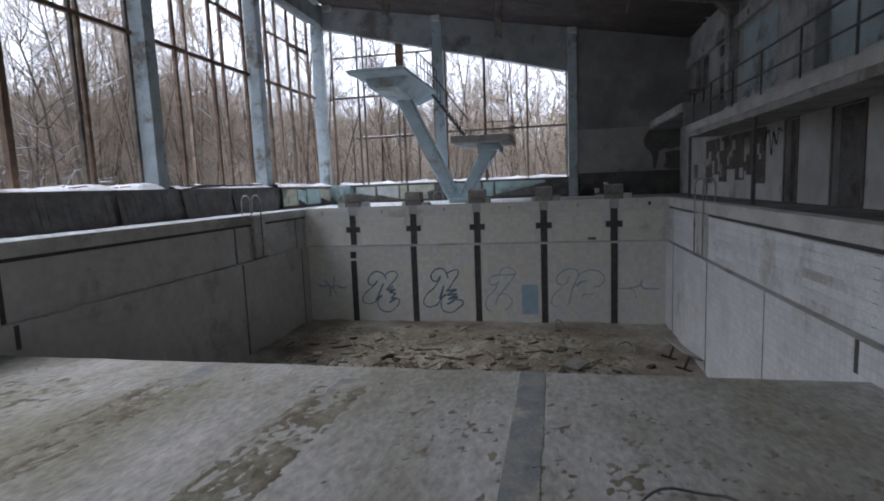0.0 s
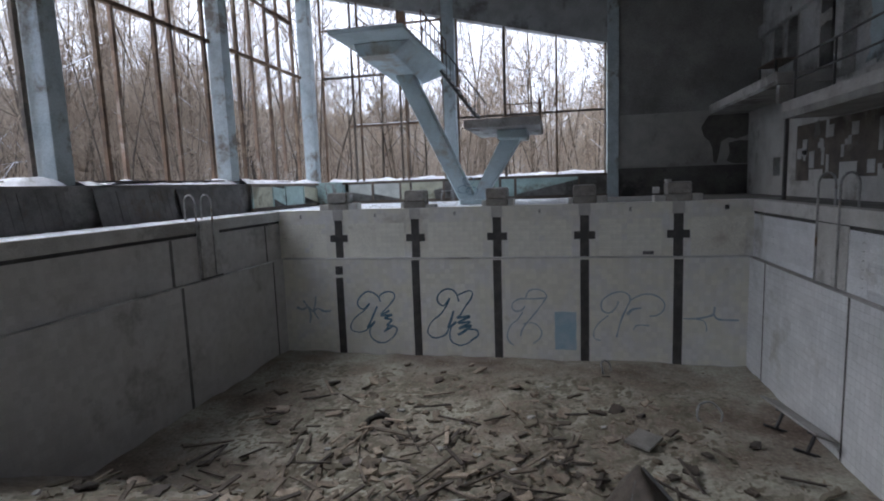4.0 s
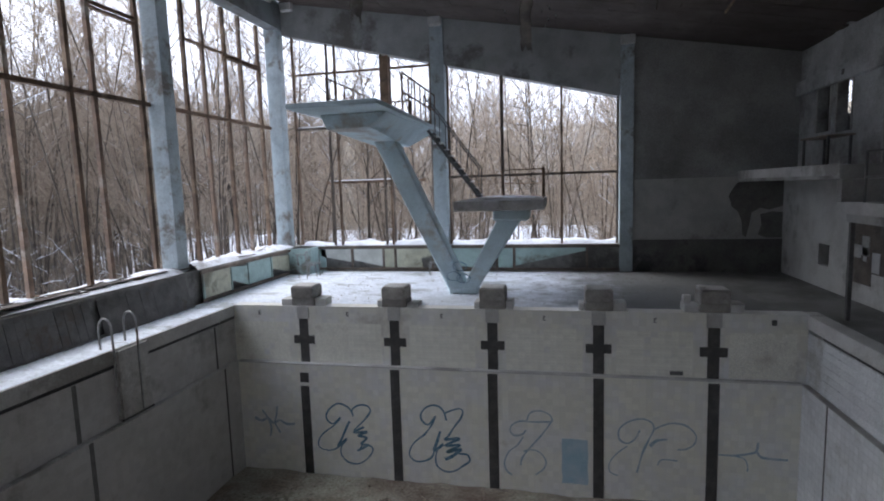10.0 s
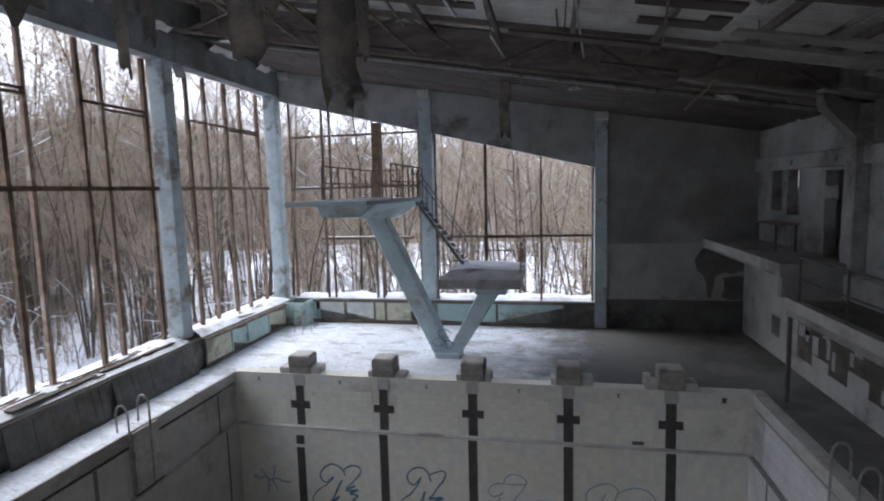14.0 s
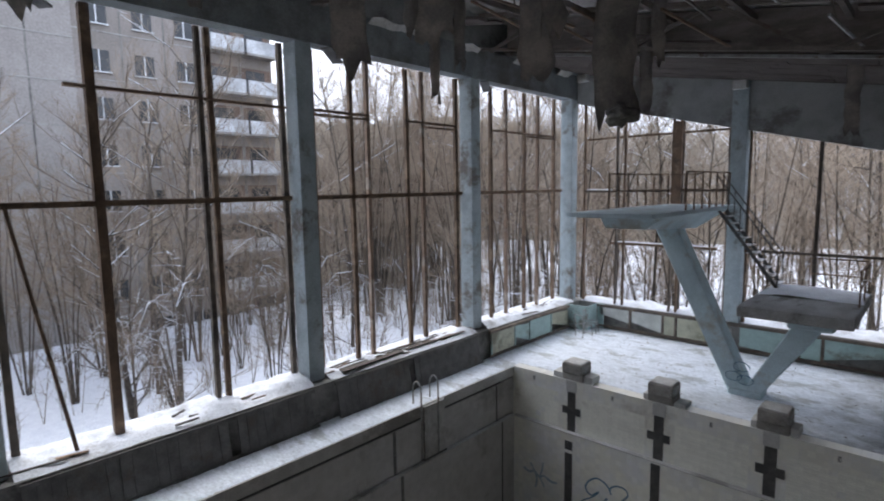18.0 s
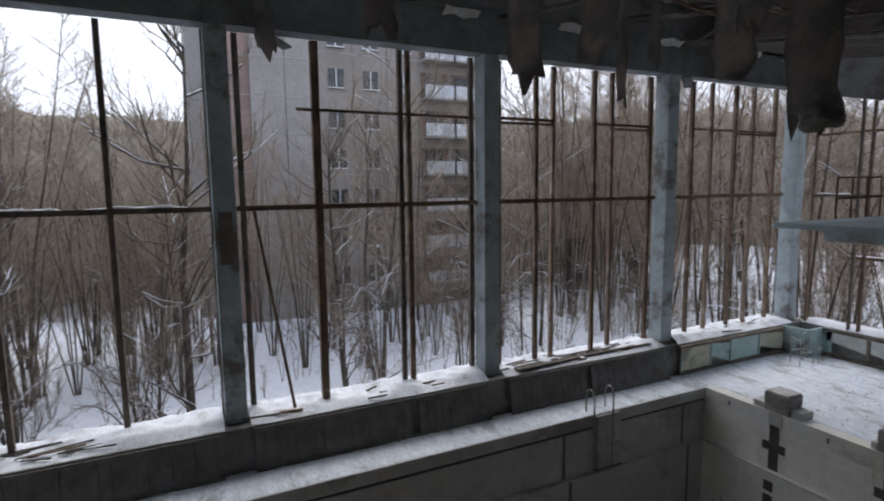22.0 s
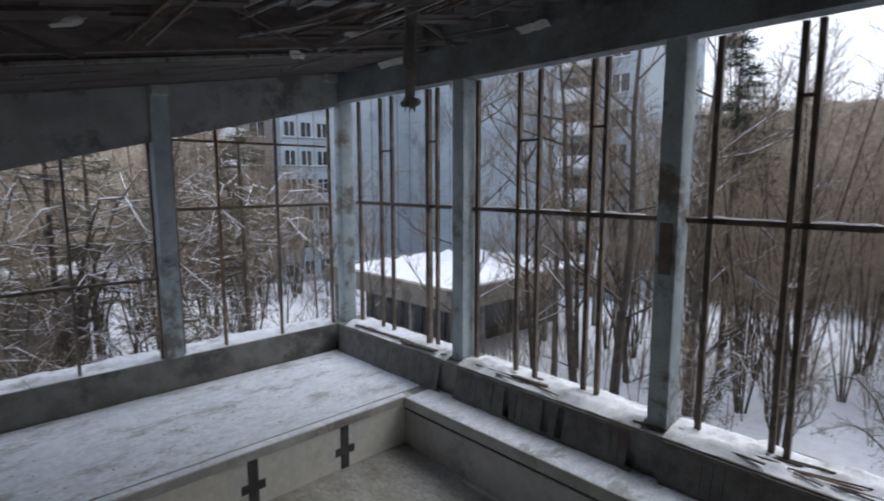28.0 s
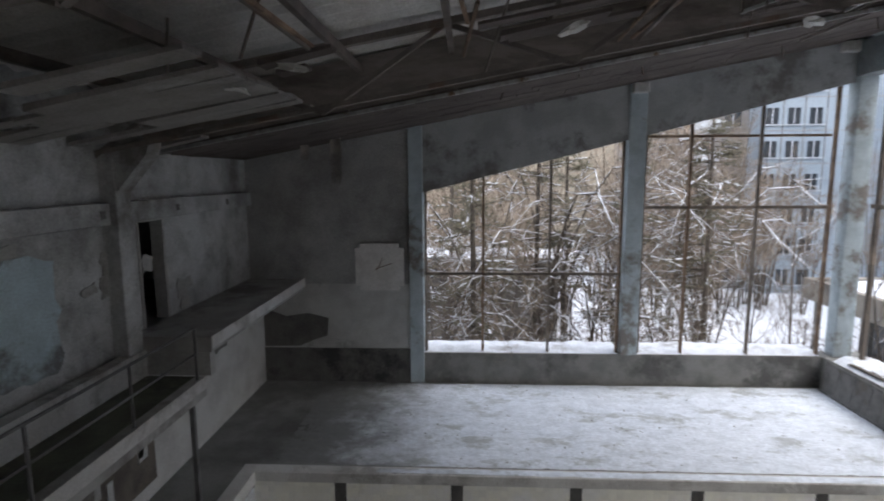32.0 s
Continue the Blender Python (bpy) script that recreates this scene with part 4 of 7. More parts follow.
ladder(PX0, 1, 16.0, 16.62, -1.4, "bent steel grab rails of a pool ladder on the snowy coping")
ladder(PX1, -1, 15.45, 16.3, -1.45, "bent steel pool ladder with two grab rails beside the gallery")
t = thing("ladder_niche", "worn concrete panel behind the pool ladder, bottom shadow painted black", "panel")
part("panel", boxes((PX0 + 0.01, PX0 + 0.085, 16.12, 16.9, -1.42, -0.02), bevel=0.01), M_coping, t)
# Black strip paints the shadow along the panel's bottom edge.
part("foot", boxes((PX0 + 0.01, PX0 + 0.09, 16.1, 16.93, -1.46, -1.425)), M_black, t)
t = thing("ladder_niche", "worn pale panel behind the pool ladder", "panel")
part("panel", boxes((PX1 - 0.01, PX1 - 0.03, 15.25, 16.42, -1.46, -0.3), bevel=0.006), M_coping, t)

# sprayed scrawls
def spline(pts, n=7):
    out = []
    for k in range(len(pts) - 1):
        p0, p1, p2, p3 = (Vector(pts[max(k - 1, 0)]), Vector(pts[k]), Vector(pts[k + 1]), Vector(pts[min(k + 2, len(pts) - 1)]))
        for j in range(n):
            u = j / n
            out.append(0.5 * ((2 * p1) + (p2 - p0) * u + (2 * p0 - 5 * p1 + 4 * p2 - p3) * u * u + (3 * p1 - p0 - 3 * p2 + p3) * u ** 3))
    out.append(Vector(pts[-1]))
    return out


def scrawl(x0, x1, ztop, zbot, strokes, mats, label):
    t = thing("graffiti", label, "graffiti", "scrawls on the end wall")
    for k, (width, ink, pts) in enumerate(strokes):
        line = spline([(x0 + (x1 - x0) * u, ztop + (zbot - ztop) * v) for u, v in pts])
        bm = bmesh.new()
        rows = []
        for i, p in enumerate(line):
            d = (line[min(i + 1, len(line) - 1)] - line[max(i - 1, 0)]).normalized()
            nrm = Vector((-d.y, d.x)) * width / 2 * (0.8 + 0.35 * noise.noise((p.x * 3, p.y * 3, k)))
            y = LOWFACE - 0.003 - 0.0007 * k
            rows.append((bm.verts.new((p.x + nrm.x, y, p.y + nrm.y)), bm.verts.new((p.x - nrm.x, y, p.y - nrm.y))))
        for a, b in zip(rows, rows[1:]):
            bm.faces.new((a[0], a[1], b[1], b[0]))
        part("stroke", bm, mats[ink], t)


LOOPS_A = [
    (0.055, 0, [(0.67, 0.20), (0.60, 0.07), (0.42, 0.00), (0.27, 0.07), (0.17, 0.20), (0.19, 0.30), (0.28, 0.35), (0.36, 0.30), (0.43, 0.23)]),
    (0.045, 0, [(0.43, 0.25), (0.30, 0.38), (0.11, 0.51), (0.00, 0.65), (0.01, 0.77), (0.17, 0.81), (0.32, 0.77), (0.43, 0.68)]),
    (0.055, 0, [(0.67, 0.19), (0.66, 0.09), (0.78, 0.01), (0.93, 0.01), (0.99, 0.09), (0.92, 0.20), (0.79, 0.33), (0.67, 0.44)]),
    (0.075, 0, [(0.60, 0.29), (0.52, 0.43), (0.44, 0.59), (0.36, 0.72), (0.53, 0.59), (0.41, 0.72)]),
    (0.075, 0, [(0.86, 0.37), (0.67, 0.47), (0.91, 0.45), (0.75, 0.52), (0.90, 0.55), (0.80, 0.66), (0.92, 0.67), (0.72, 0.78)]),
    (0.055, 0, [(0.47, 0.64), (0.41, 0.77), (0.43, 0.89), (0.55, 0.99), (0.73, 1.00), (0.90, 0.90), (1.00, 0.77), (0.98, 0.69), (0.84, 0.67), (0.77, 0.74)]),
]
LOOPS_B = [
    (0.055, 0, [(0.64, 0.22), (0.58, 0.06), (0.45, 0.00), (0.31, 0.04), (0.22, 0.14), (0.23, 0.24), (0.32, 0.30), (0.39, 0.25), (0.46, 0.16)]),
    (0.055, 0, [(0.46, 0.17), (0.39, 0.30), (0.27, 0.45), (0.12, 0.56), (0.03, 0.67), (0.00, 0.79), (0.09, 0.87), (0.22, 0.87), (0.37, 0.80), (0.44, 0.65)]),
    (0.055, 0, [(0.60, 0.12), (0.71, 0.07), (0.85, 0.03), (0.91, 0.07), (0.87, 0.18), (0.77, 0.30), (0.66, 0.46)]),
    (0.075, 0, [(0.53, 0.39), (0.47, 0.56), (0.42, 0.69), (0.58, 0.58)]),
    (0.085, 0, [(0.66, 0.47), (0.61, 0.51), (0.84, 0.48), (0.61, 0.60), (0.85, 0.58), (0.63, 0.70), (0.87, 0.64), (0.71, 0.76), (0.60, 0.81)]),
    (0.055, 0, [(0.47, 0.67), (0.44, 0.82), (0.48, 0.94), (0.62, 1.00), (0.77, 0.97), (0.89, 0.89), (1.00, 0.81), (0.97, 0.72), (0.83, 0.71)]),
]
ZED = [
    (0.050, 0, [(0.48, 0.15), (0.55, 0.04), (0.74, 0.00), (0.94, 0.05), (0.99, 0.14), (0.85, 0.16), (0.57, 0.17), (0.35, 0.17), (0.18, 0.23), (0.13, 0.32), (0.21, 0.39), (0.37, 0.37), (0.46, 0.30)]),
    (0.050, 0, [(1.00, 0.13), (0.85, 0.29), (0.66, 0.46), (0.49, 0.60), (0.37, 0.73), (0.34, 0.83)]),
    (0.040, 0, [(0.40, 0.40), (0.28, 0.53), (0.09, 0.65), (0.00, 0.81), (0.04, 0.93), (0.16, 1.00)]),
    (0.045, 0, [(0.40, 0.62), (0.57, 0.59), (0.74, 0.62), (0.86, 0.74), (0.82, 0.86), (0.65, 0.96)]),
]
WIDE = [
    (0.050, 0, [(0.36, 0.19), (0.30, 0.35), (0.21, 0.43), (0.12, 0.37), (0.11, 0.22), (0.17, 0.11), (0.29, 0.02), (0.41, 0.00), (0.50, 0.06), (0.52, 0.17), (0.46, 0.36), (0.40, 0.55), (0.36, 0.75), (0.33, 0.92)]),
    (0.035, 0, [(0.21, 0.48), (0.08, 0.63), (0.00, 0.80), (0.01, 0.95), (0.10, 1.00)]),
    (0.045, 0, [(0.52, 0.17), (0.62, 0.09), (0.74, 0.04), (0.89, 0.07), (1.00, 0.21), (0.99, 0.36), (0.90, 0.46), (0.80, 0.48)]),
    (0.085, 0, [(0.68, 0.32), (0.56, 0.35), (0.48, 0.45)]),
    (0.035, 0, [(0.80, 0.67), (0.62, 0.67), (0.57, 0.77)]),
]
STAR_E = [
    (0.060, 0, [(0.00, 0.50), (0.25, 0.49), (0.48, 0.38), (0.55, 0.29), (0.57, 0.0)]),
    (0.060, 0, [(0.55, 0.29), (0.61, 0.47), (0.71, 0.52), (1.00, 0.53)]),
    (0.035, 0, [(0.25, 0.52), (0.38, 0.58), (0.43, 0.81), (0.43, 1.00)]),
]
STAR_W = [
    (0.075, 0, [(0.00, 0.42), (0.16, 0.50), (0.34, 0.42), (0.46, 0.56), (0.62, 0.46), (0.80, 0.56), (1.00, 0.54)]),
    (0.065, 0, [(0.20, 0.16), (0.32, 0.40), (0.40, 0.70), (0.36, 1.00)]),
    (0.060, 0, [(0.58, 0.00), (0.55, 0.30), (0.50, 0.55), (0.62, 0.86)]),
]
scrawl(-7.42, -5.93, -2.51, -4.12, LOOPS_A, [M_spray_dark], "dark blue sprayed looping scrawl on white tiles")
scrawl(-4.94, -3.39, -2.41, -4.14, LOOPS_B, [M_spray_dark], "dark blue sprayed looping scrawl on white tiles")
scrawl(-2.52, -1.36, -2.4, -4.09, ZED, [M_spray_grey], "faded grey sprayed scrawl on white tiles")
scrawl(-0.05, 1.82, -2.46, -3.88, WIDE, [M_spray_grey], "faded grey sprayed scrawl on white tiles")
scrawl(-9.25, -8.08, -2.68, -3.54, STAR_W, [M_spray_grey], "faint sprayed star on white tiles")
scrawl(2.3, 3.72, -2.85, -3.54, STAR_E, [M_spray_grey], "faint sprayed star on white tiles")
tagged(link_mesh("paint_patch", sheet(8, 10, lambda u, v: (-1.14 + 0.6 * u + 0.03 * noise.noise((v * 4, 1, 1)), LOWFACE - 0.003, -3.06 - 1.12 * v + 0.05 * noise.noise((u * 4, 2, 2)))), M_spray_blue),
       "pale blue rolled paint patch on white tiles", "paint patch")
tagged(link_mesh("wall_grate", boxes((1.27, 1.55, PY1 - 0.02, PY1 - 0.002, -1.42, -1.33)), M_joint), "small grey grate in the pool end wall", "grate")
# tile courses of the east wall's upper part, each a little proud
rows = 7
for j in range(rows):
    for k in range(9):
        ya, yb = 5.0 + k * 1.6, 5.0 + (k + 1) * 1.6 - 0.006
        za = LEDGE + 0.045 + j * 0.155
        if j in (0, 3) and k in (2, 5):
            continue
        part("tile_course", boxes((PX1 - 0.008 - 0.004 * ((j + k) % 2), PX1 - 0.001, ya, yb, za, za + 0.146)), M_course, bpy.data.objects["wall_pool_east"])
# zigzag scrawl on the wall under the gallery
bm = bmesh.new()
pts = spline([(15.75, 1.75), (15.95, 1.85), (16.1, 1.45), (16.3, 1.8), (16.42, 1.2), (16.6, 1.85), (16.8, 1.7), (16.9, 1.35), (17.05, 1.8), (17.3, 1.75)], 6)
for p, q in zip(pts, pts[1:]):
    bar(bm, (EAST - 0.012, p.x - 0.6, p.y), (EAST - 0.012, q.x - 0.6, q.y), 0.035, 0.008)
tagged(link_mesh("graffiti", bm, M_trough), "dark zigzag scrawl sprayed under the gallery", "graffiti")

# ---- diving tower ----
t = thing("diving_tower", "pale blue concrete diving tower with two platforms on a forked leg", "diving tower")


def leg(bm, foot, head, w0, w1, d):
    """A tapered flat leg in the plane of the fork."""
    (xa, za), (xb, zb) = foot, head
    n = Vector((zb - za, 0, -(xb - xa))).normalized()
    pts = [(xa - n.x * w0 / 2, za), (xa + n.x * w0 / 2, za), (xb + n.x * w1 / 2, zb + n.z * w1 / 2), (xb - n.x * w1 / 2, zb - n.z * w1 / 2)]
    prism(bm, pts, 22.3 - d / 2, 22.3 + d / 2, "y")
    bmesh.ops.bevel(bm, geom=bm.edges[:], offset=0.03, segments=1, affect="EDGES")
    return bm


part("high_leg", leg(bmesh.new(), (-3.93, 0.1), (-6.0, 4.45), 0.6, 0.56, 0.56), M_towerpaint, t)
part("low_leg", leg(bmesh.new(), (-3.66, 0.1), (-2.4, 2.25), 0.5, 0.58, 0.56), M_towerpaint, t)
part("foot", boxes((-4.2, -3.4, 21.98, 22.62, 0.0, 0.2), bevel=0.04), M_towerpaint, t)
deck = part("high_platform", boxes((-7.0, -4.9, 18.45, 24.9, 4.78, 4.89), bevel=0.015), M_towerpaint, t)
# deep tapered beam under the slab, blunt towards the pool
bm = bmesh.new()
rim = [bm.verts.new(p) for p in ((-6.72, 19.6, 4.778), (-5.05, 19.6, 4.778), (-5.05, 24.7, 4.778), (-6.72, 24.7, 4.778))]
keel = [bm.verts.new(p) for p in ((-6.62, 19.72, 4.45), (-5.55, 19.72, 4.45), (-5.6, 23.4, 4.24), (-6.5, 23.4, 4.24))]
bm.faces.new(rim)
bm.faces.new(keel[::-1])
for k in range(4):
    bm.faces.new((rim[(k + 1) % 4], rim[k], keel[k], keel[(k + 1) % 4]))
bmesh.ops.recalc_face_normals(bm, faces=bm.faces[:])
bmesh.ops.bevel(bm, geom=bm.edges[:], offset=0.02, segments=1, affect="EDGES")
part("platform_beam", bm, M_towerpaint, deck)
low = part("low_platform", boxes((-3.8, -1.53, 20.9, 24.5, 2.36, 2.62), bevel=0.02), M_lowslab, t, "low platform of bare grey-brown concrete")
part("platform_snow", snow_strip(-3.75, -1.58, 22.7, 24.45, 2.62, 0.07, 20, 20, 4), M_snow, low, "snow lying on the low platform")
part("platform_head", boxes((-2.9, -1.95, 21.7, 22.9, 2.05, 2.358), bevel=0.05), M_towerpaint, low)


def rail_run(parent, pts, height, spacing, w=0.035):
    for a, b in zip(pts, pts[1:]):
        a, b = Vector(a), Vector(b)
        n = max(1, round((b - a).length / spacing))
        for k in range(n + 1):
            p = a.lerp(b, k / n)
            part("rail_post", bars((p, p + Vector((0, 0, height)), w, w)), M_rust, parent)
        for h in (height, height * 0.5):
            part("rail_bar", bars((a + Vector((0, 0, h)), b + Vector((0, 0, h)), w, w)), M_rust, parent)


rail = tagged(new("platform_rail"), "thin rusty railing round the back of the high platform", "railing")
rail_run(rail, [(-6.95, 20.6, 4.89), (-6.95, 24.85, 4.89), (-5.9, 24.85, 4.89)], 0.95, 0.62)
rail_run(rail, [(-4.95, 20.6, 4.89), (-4.95, 24.2, 4.89)], 0.95, 0.62)
rail = tagged(new("platform_rail"), "thin bent railing on the low platform", "railing")
rail_run(rail, [(-1.6, 22.4, 2.62), (-1.6, 24.4, 2.62), (-2.9, 24.4, 2.62)], 0.85, 0.9)
stair = tagged(new("tower_stair"), "steep dark steel stair between the two platforms", "stair")
a, b = Vector((-3.55, 24.15, 2.64)), Vector((-5.2, 24.15, 4.88))
for off in (-0.33, 0.33):
    o = Vector((0, off, 0))
    part("stringer", bars((a + o, b + o, 0.035, 0.085)), M_steel, stair)
    up = Vector((0, 0, 0.9))
    part("handrail", bars((a + o + up, b + o + up, 0.035, 0.035)), M_steel, stair)
    for k in range(6):
        p = (a + o).lerp(b + o, k / 5)
        part("baluster", bars((p, p + up, 0.025, 0.025)), M_steel, stair)
for k in range(11):
    p = a.lerp(b, (k + 0.5) / 11)
    part("tread", boxes((p.x - 0.13, p.x + 0.13, p.y - 0.32, p.y + 0.32, p.z - 0.012, p.z + 0.012)), M_pipe, stair, "worn steel tread")
for k, (dx, dz) in enumerate(((-0.16, 0.52), (0.12, 0.46), (0.02, 0.8))):
    pts = spline([(-3.9 + dx + 0.2 * math.cos(j * 1.3), dz + 0.13 * math.sin(j * 1.3)) for j in range(7)], 5)
    bm = bmesh.new()
    for p, q in zip(pts, pts[1:]):
        bar(bm, (p.x, 21.985, p.y), (q.x, 21.985, q.y), 0.03, 0.012)
    tagged(link_mesh("graffiti", bm, M_spray_dark), "small dark scrawl sprayed at the tower foot", "graffiti")

# ---- cladding under the windows ----
t = thing("radiator_cladding", "grey-green and yellowed sheet cladding in a frame under the gable windows", "cladding")
part("top_rail", boxes((-10.0, 0.8, NORTH - 0.16, NORTH - 0.1, 0.84, 0.93)), M_darkframe, t)
part("bottom_rail", boxes((-10.0, 0.8, NORTH - 0.16, NORTH - 0.1, 0.06, 0.14)), M_darkframe, t)
WHOLE = ((0, 0), (1, 0), (1, 1), (0, 1))
for x0, x1, shape, mat in ((-9.9, -8.72, ((0, 0.6), (1, 0.3), (1, 1), (0, 1)), M_palesheet), (-8.6, -7.5, ((0, 0.4), (1, 0.05), (1, 1), (0, 1)), M_palesheet),
                           (-7.45, -7.05, WHOLE, M_yellow), (-6.95, -5.65, ((0, 0), (0.75, 0), (0.7, 0.5), (1, 0.6), (1, 1), (0, 1)), M_yellow),
                           (-4.95, -3.35, ((0, 0.1), (0.6, 0), (1, 0.4), (1, 1), (0, 1)), M_green), (-3.25, -2.75, WHOLE, M_green), (-2.65, -0.3, ((0, 0.1), (1, 0.85), (1, 1), (0, 1)), M_green)):
    part("stile", boxes((x1 + 0.005, x1 + 0.085, NORTH - 0.155, NORTH - 0.1, 0.145, 0.835)), M_darkframe, t)
    bm = bmesh.new()
    prism(bm, [(x0 + (x1 - x0) * u, 0.15 + 0.68 * v) for u, v in shape], NORTH - 0.13, NORTH - 0.115, "y")
    part("sheet", bm, mat, t)
t = thing("radiator_cladding", "grey-green sheet cladding in a frame under the long windows", "cladding")
y, k = 20.3, 0
part("top_rail", boxes((WEST + 0.1, WEST + 0.16, 20.2, 25.2, 0.84, 0.93)), M_darkframe, t)
part("bottom_rail", boxes((WEST + 0.1, WEST + 0.16, 20.2, 25.2, 0.06, 0.14)), M_darkframe, t)
while y < 25.1:
    w = min((1.3, 0.9, 1.4)[k % 3], 25.18 - y)
    part("stile", boxes((WEST + 0.1, WEST + 0.155, y - 0.05, y, 0.145, 0.835)), M_green, t)
    bm = bmesh.new()
    tilt = (0.0, 0.28)[k % 2]
    prism(bm, [(y + 0.01, 0.15 + tilt), (y + w - 0.07, 0.15), (y + w - 0.07, 0.83 - tilt * 0.3), (y + 0.01, 0.83)], WEST + 0.115, WEST + 0.13, "x")
    part("sheet", bm, (M_yellow, M_green, M_green)[k % 3], t)
    y += w
    k += 1
t = thing("corner_cabinet", "pale green sheet metal box in the window corner", "cabinet")
part("side", boxes((WEST + 0.02, WEST + 0.85, 25.25, 25.3, 0.01, 0.95), bevel=0.005), M_greenbox, t)
part("front", boxes((WEST + 0.8, WEST + 0.85, 25.31, 26.05, 0.01, 0.95), bevel=0.005), M_greenbox, t)
part("side", boxes((WEST + 0.86, WEST + 1.12, NORTH - 0.13, NORTH - 0.09, 0.01, 0.95), bevel=0.005), M_greenbox, t)


def chair_frame(at):
    t = thing("chair_frame", "bare bent tube chair frame without a seat", "chair", "chair frames in the corner", at)
    for y in (-0.2, 0.2):
        bm = bmesh.new()
        tube(bm, [(-0.22, y, 0), (-0.2, y, 0.44), (0.2, y, 0.44), (0.24, y, 0)], 0.028, 6)
        part("leg_loop", bm, M_pipe, t)
        part("back_post", bars(((-0.2, y, 0.44), (-0.26, y, 0.85), 0.028, 0.028)), M_pipe, t)
    part("cross_tube", bars(((0.2, -0.2, 0.44), (0.2, 0.2, 0.44), 0.028, 0.028)), M_pipe, t)
    part("back_tube", bars(((-0.26, -0.2, 0.85), (-0.26, 0.2, 0.85), 0.028, 0.028)), M_pipe, t)


chair_frame(pose(-9.75, 25.1, 0.012, 0, 0, 15))
chair_frame(pose(-9.7, 24.45, 0.012, 0, 0, 70))
chair_frame(pose(-5.3, 25.3, 0.012, 0, 0, 200))

for k, y0 in enumerate(POSTS[:-2]):
    a, b = max(y0, SOUTH) + 0.3, POSTS[k + 1] - 0.3
    t = thing("radiator_grille", "dark slatted radiator grille below the windows", "grille", "grilles below the windows")
    part("top_rail", boxes((WEST + 0.006, WEST + 0.05, a, b, 0.82, 0.9)), M_grille, t)
    part("bottom_rail", boxes((WEST + 0.16, WEST + 0.21, a, b, 0.004, 0.09)), M_grille, t)
    n = int((b - a) / 0.2)
    for j in range(n):
        y = a + 0.1 + j * 0.2
        if rng.random() < 0.03:
            continue
        w = rng.uniform(0.188, 0.198)
        part("slat", bars(((WEST + 0.19, y, 0.06), (WEST + 0.035, y + rng.uniform(-0.02, 0.02), 0.85), 0.018, w), up=(0, 1, 0)), M_grille, t)

# ---- stand side ----
for k, y in enumerate((19.8, 13.85, 7.95, 2.1, -3.75)):
    structure("post_gallery", bars(((4.62, y, 0.0), (4.62, y, 2.03), 0.08, 0.08)), M_steel, "thin dark steel post under the gallery edge")
structure("trim_gallery_edge", boxes((4.53, 4.548, -4.2, 19.9, 2.2, 2.44)), M_coping, "pale chipped fascia of the gallery")
structure("trim_wing_north", boxes((4.375, 4.398, 19.9, NORTH, 2.98, 3.22)), M_coping, "pale chipped fascia of the wing slab")
structure("trim_wing_south", boxes((4.375, 4.398, SOUTH, -4.2, 2.98, 3.22)), M_coping, "pale chipped fascia of the wing slab")
rail = tagged(new("gallery_rail"), "thin steel gallery railing along the slab edge", "railing")
for k in range(13):
    y = -4.0 + 23.4 * k / 12
    part("rail_post", bars(((4.62, y, 2.42), (4.62, y, 3.42), 0.035, 0.035)), M_steel, rail)
for z in (3.42, 2.93):
    part("rail_bar", bars(((4.62, -4.0, z), (4.62, 19.4, z), 0.035, 0.035)), M_steel, rail)
structure("trim_upper_beam", boxes((UP - 0.16, UP - 0.002, SOUTH, NORTH, 5.4, 5.8), bevel=0.015), M_plaster, "concrete beam with holes along the gallery wall")
# holes are flat plates on the beam face, their inner shade painted
for k in range(14):
    y = -8.5 + 2.45 * k
    tagged(link_mesh("beam_hole", boxes((UP - 0.17, UP - 0.161, y - 0.06, y + 0.06, 5.52, 5.66)), M_dark), "dark square plate painting the shade of a hole in the beam", "hole", "holes in the beam")
def ragged(y0, y1, z0, z1, seed, rough=0.12):
    """Outline of a torn rectangle."""
    q = random.Random(seed)
    out = []
    for (ya, za), (yb, zb) in zip(((y0, z0), (y1, z0), (y1, z1), (y0, z1)), ((y1, z0), (y1, z1), (y0, z1), (y0, z0))):
        n = max(3, int((abs(yb - ya) + abs(zb - za)) / 0.22))
        for k in range(n):
            f = k / n
            out.append((ya + (yb - ya) * f + q.uniform(-rough, rough), za + (zb - za) * f + q.uniform(-rough, rough)))
    return out


for k, (y0, y1, z0, z1) in enumerate(((-2.6, 1.2, 3.2, 5.0), (16.6, 19.2, 3.2, 5.2), (2.6, 7.6, 3.1, 5.1), (8.4, 13.6, 3.0, 5.1))):
    bm = prism(bmesh.new(), ragged(y0, y1, z0, z1, k), UP - 0.02, UP - 0.004, "x")
    tagged(link_mesh("wall_panel", bm, M_bluepanel), "pale blue wall paint with ragged peeling edges", "wall paint", "panels behind the gallery")
q = random.Random(8)
for k in range(34):
    y, z, w, h = q.uniform(-7, 22), q.uniform(2.9, 5.2), q.uniform(0.15, 0.7), q.uniform(0.1, 0.45)
    bm = prism(bmesh.new(), ragged(y, y + w, z, z + h, k + 50, 0.05), UP - 0.03, UP - 0.0045, "x")
    tagged(link_mesh("plaster_flake", bm, M_light), "pale plaster flake clinging to the peeling wall", "plaster", "flakes on the gallery wall")
structure("floor_gallery", boxes((4.75, UP - 0.005, -4.15, 19.55, 2.421, 2.43)), M_galleryfloor, "dark damp mossy gallery floor")
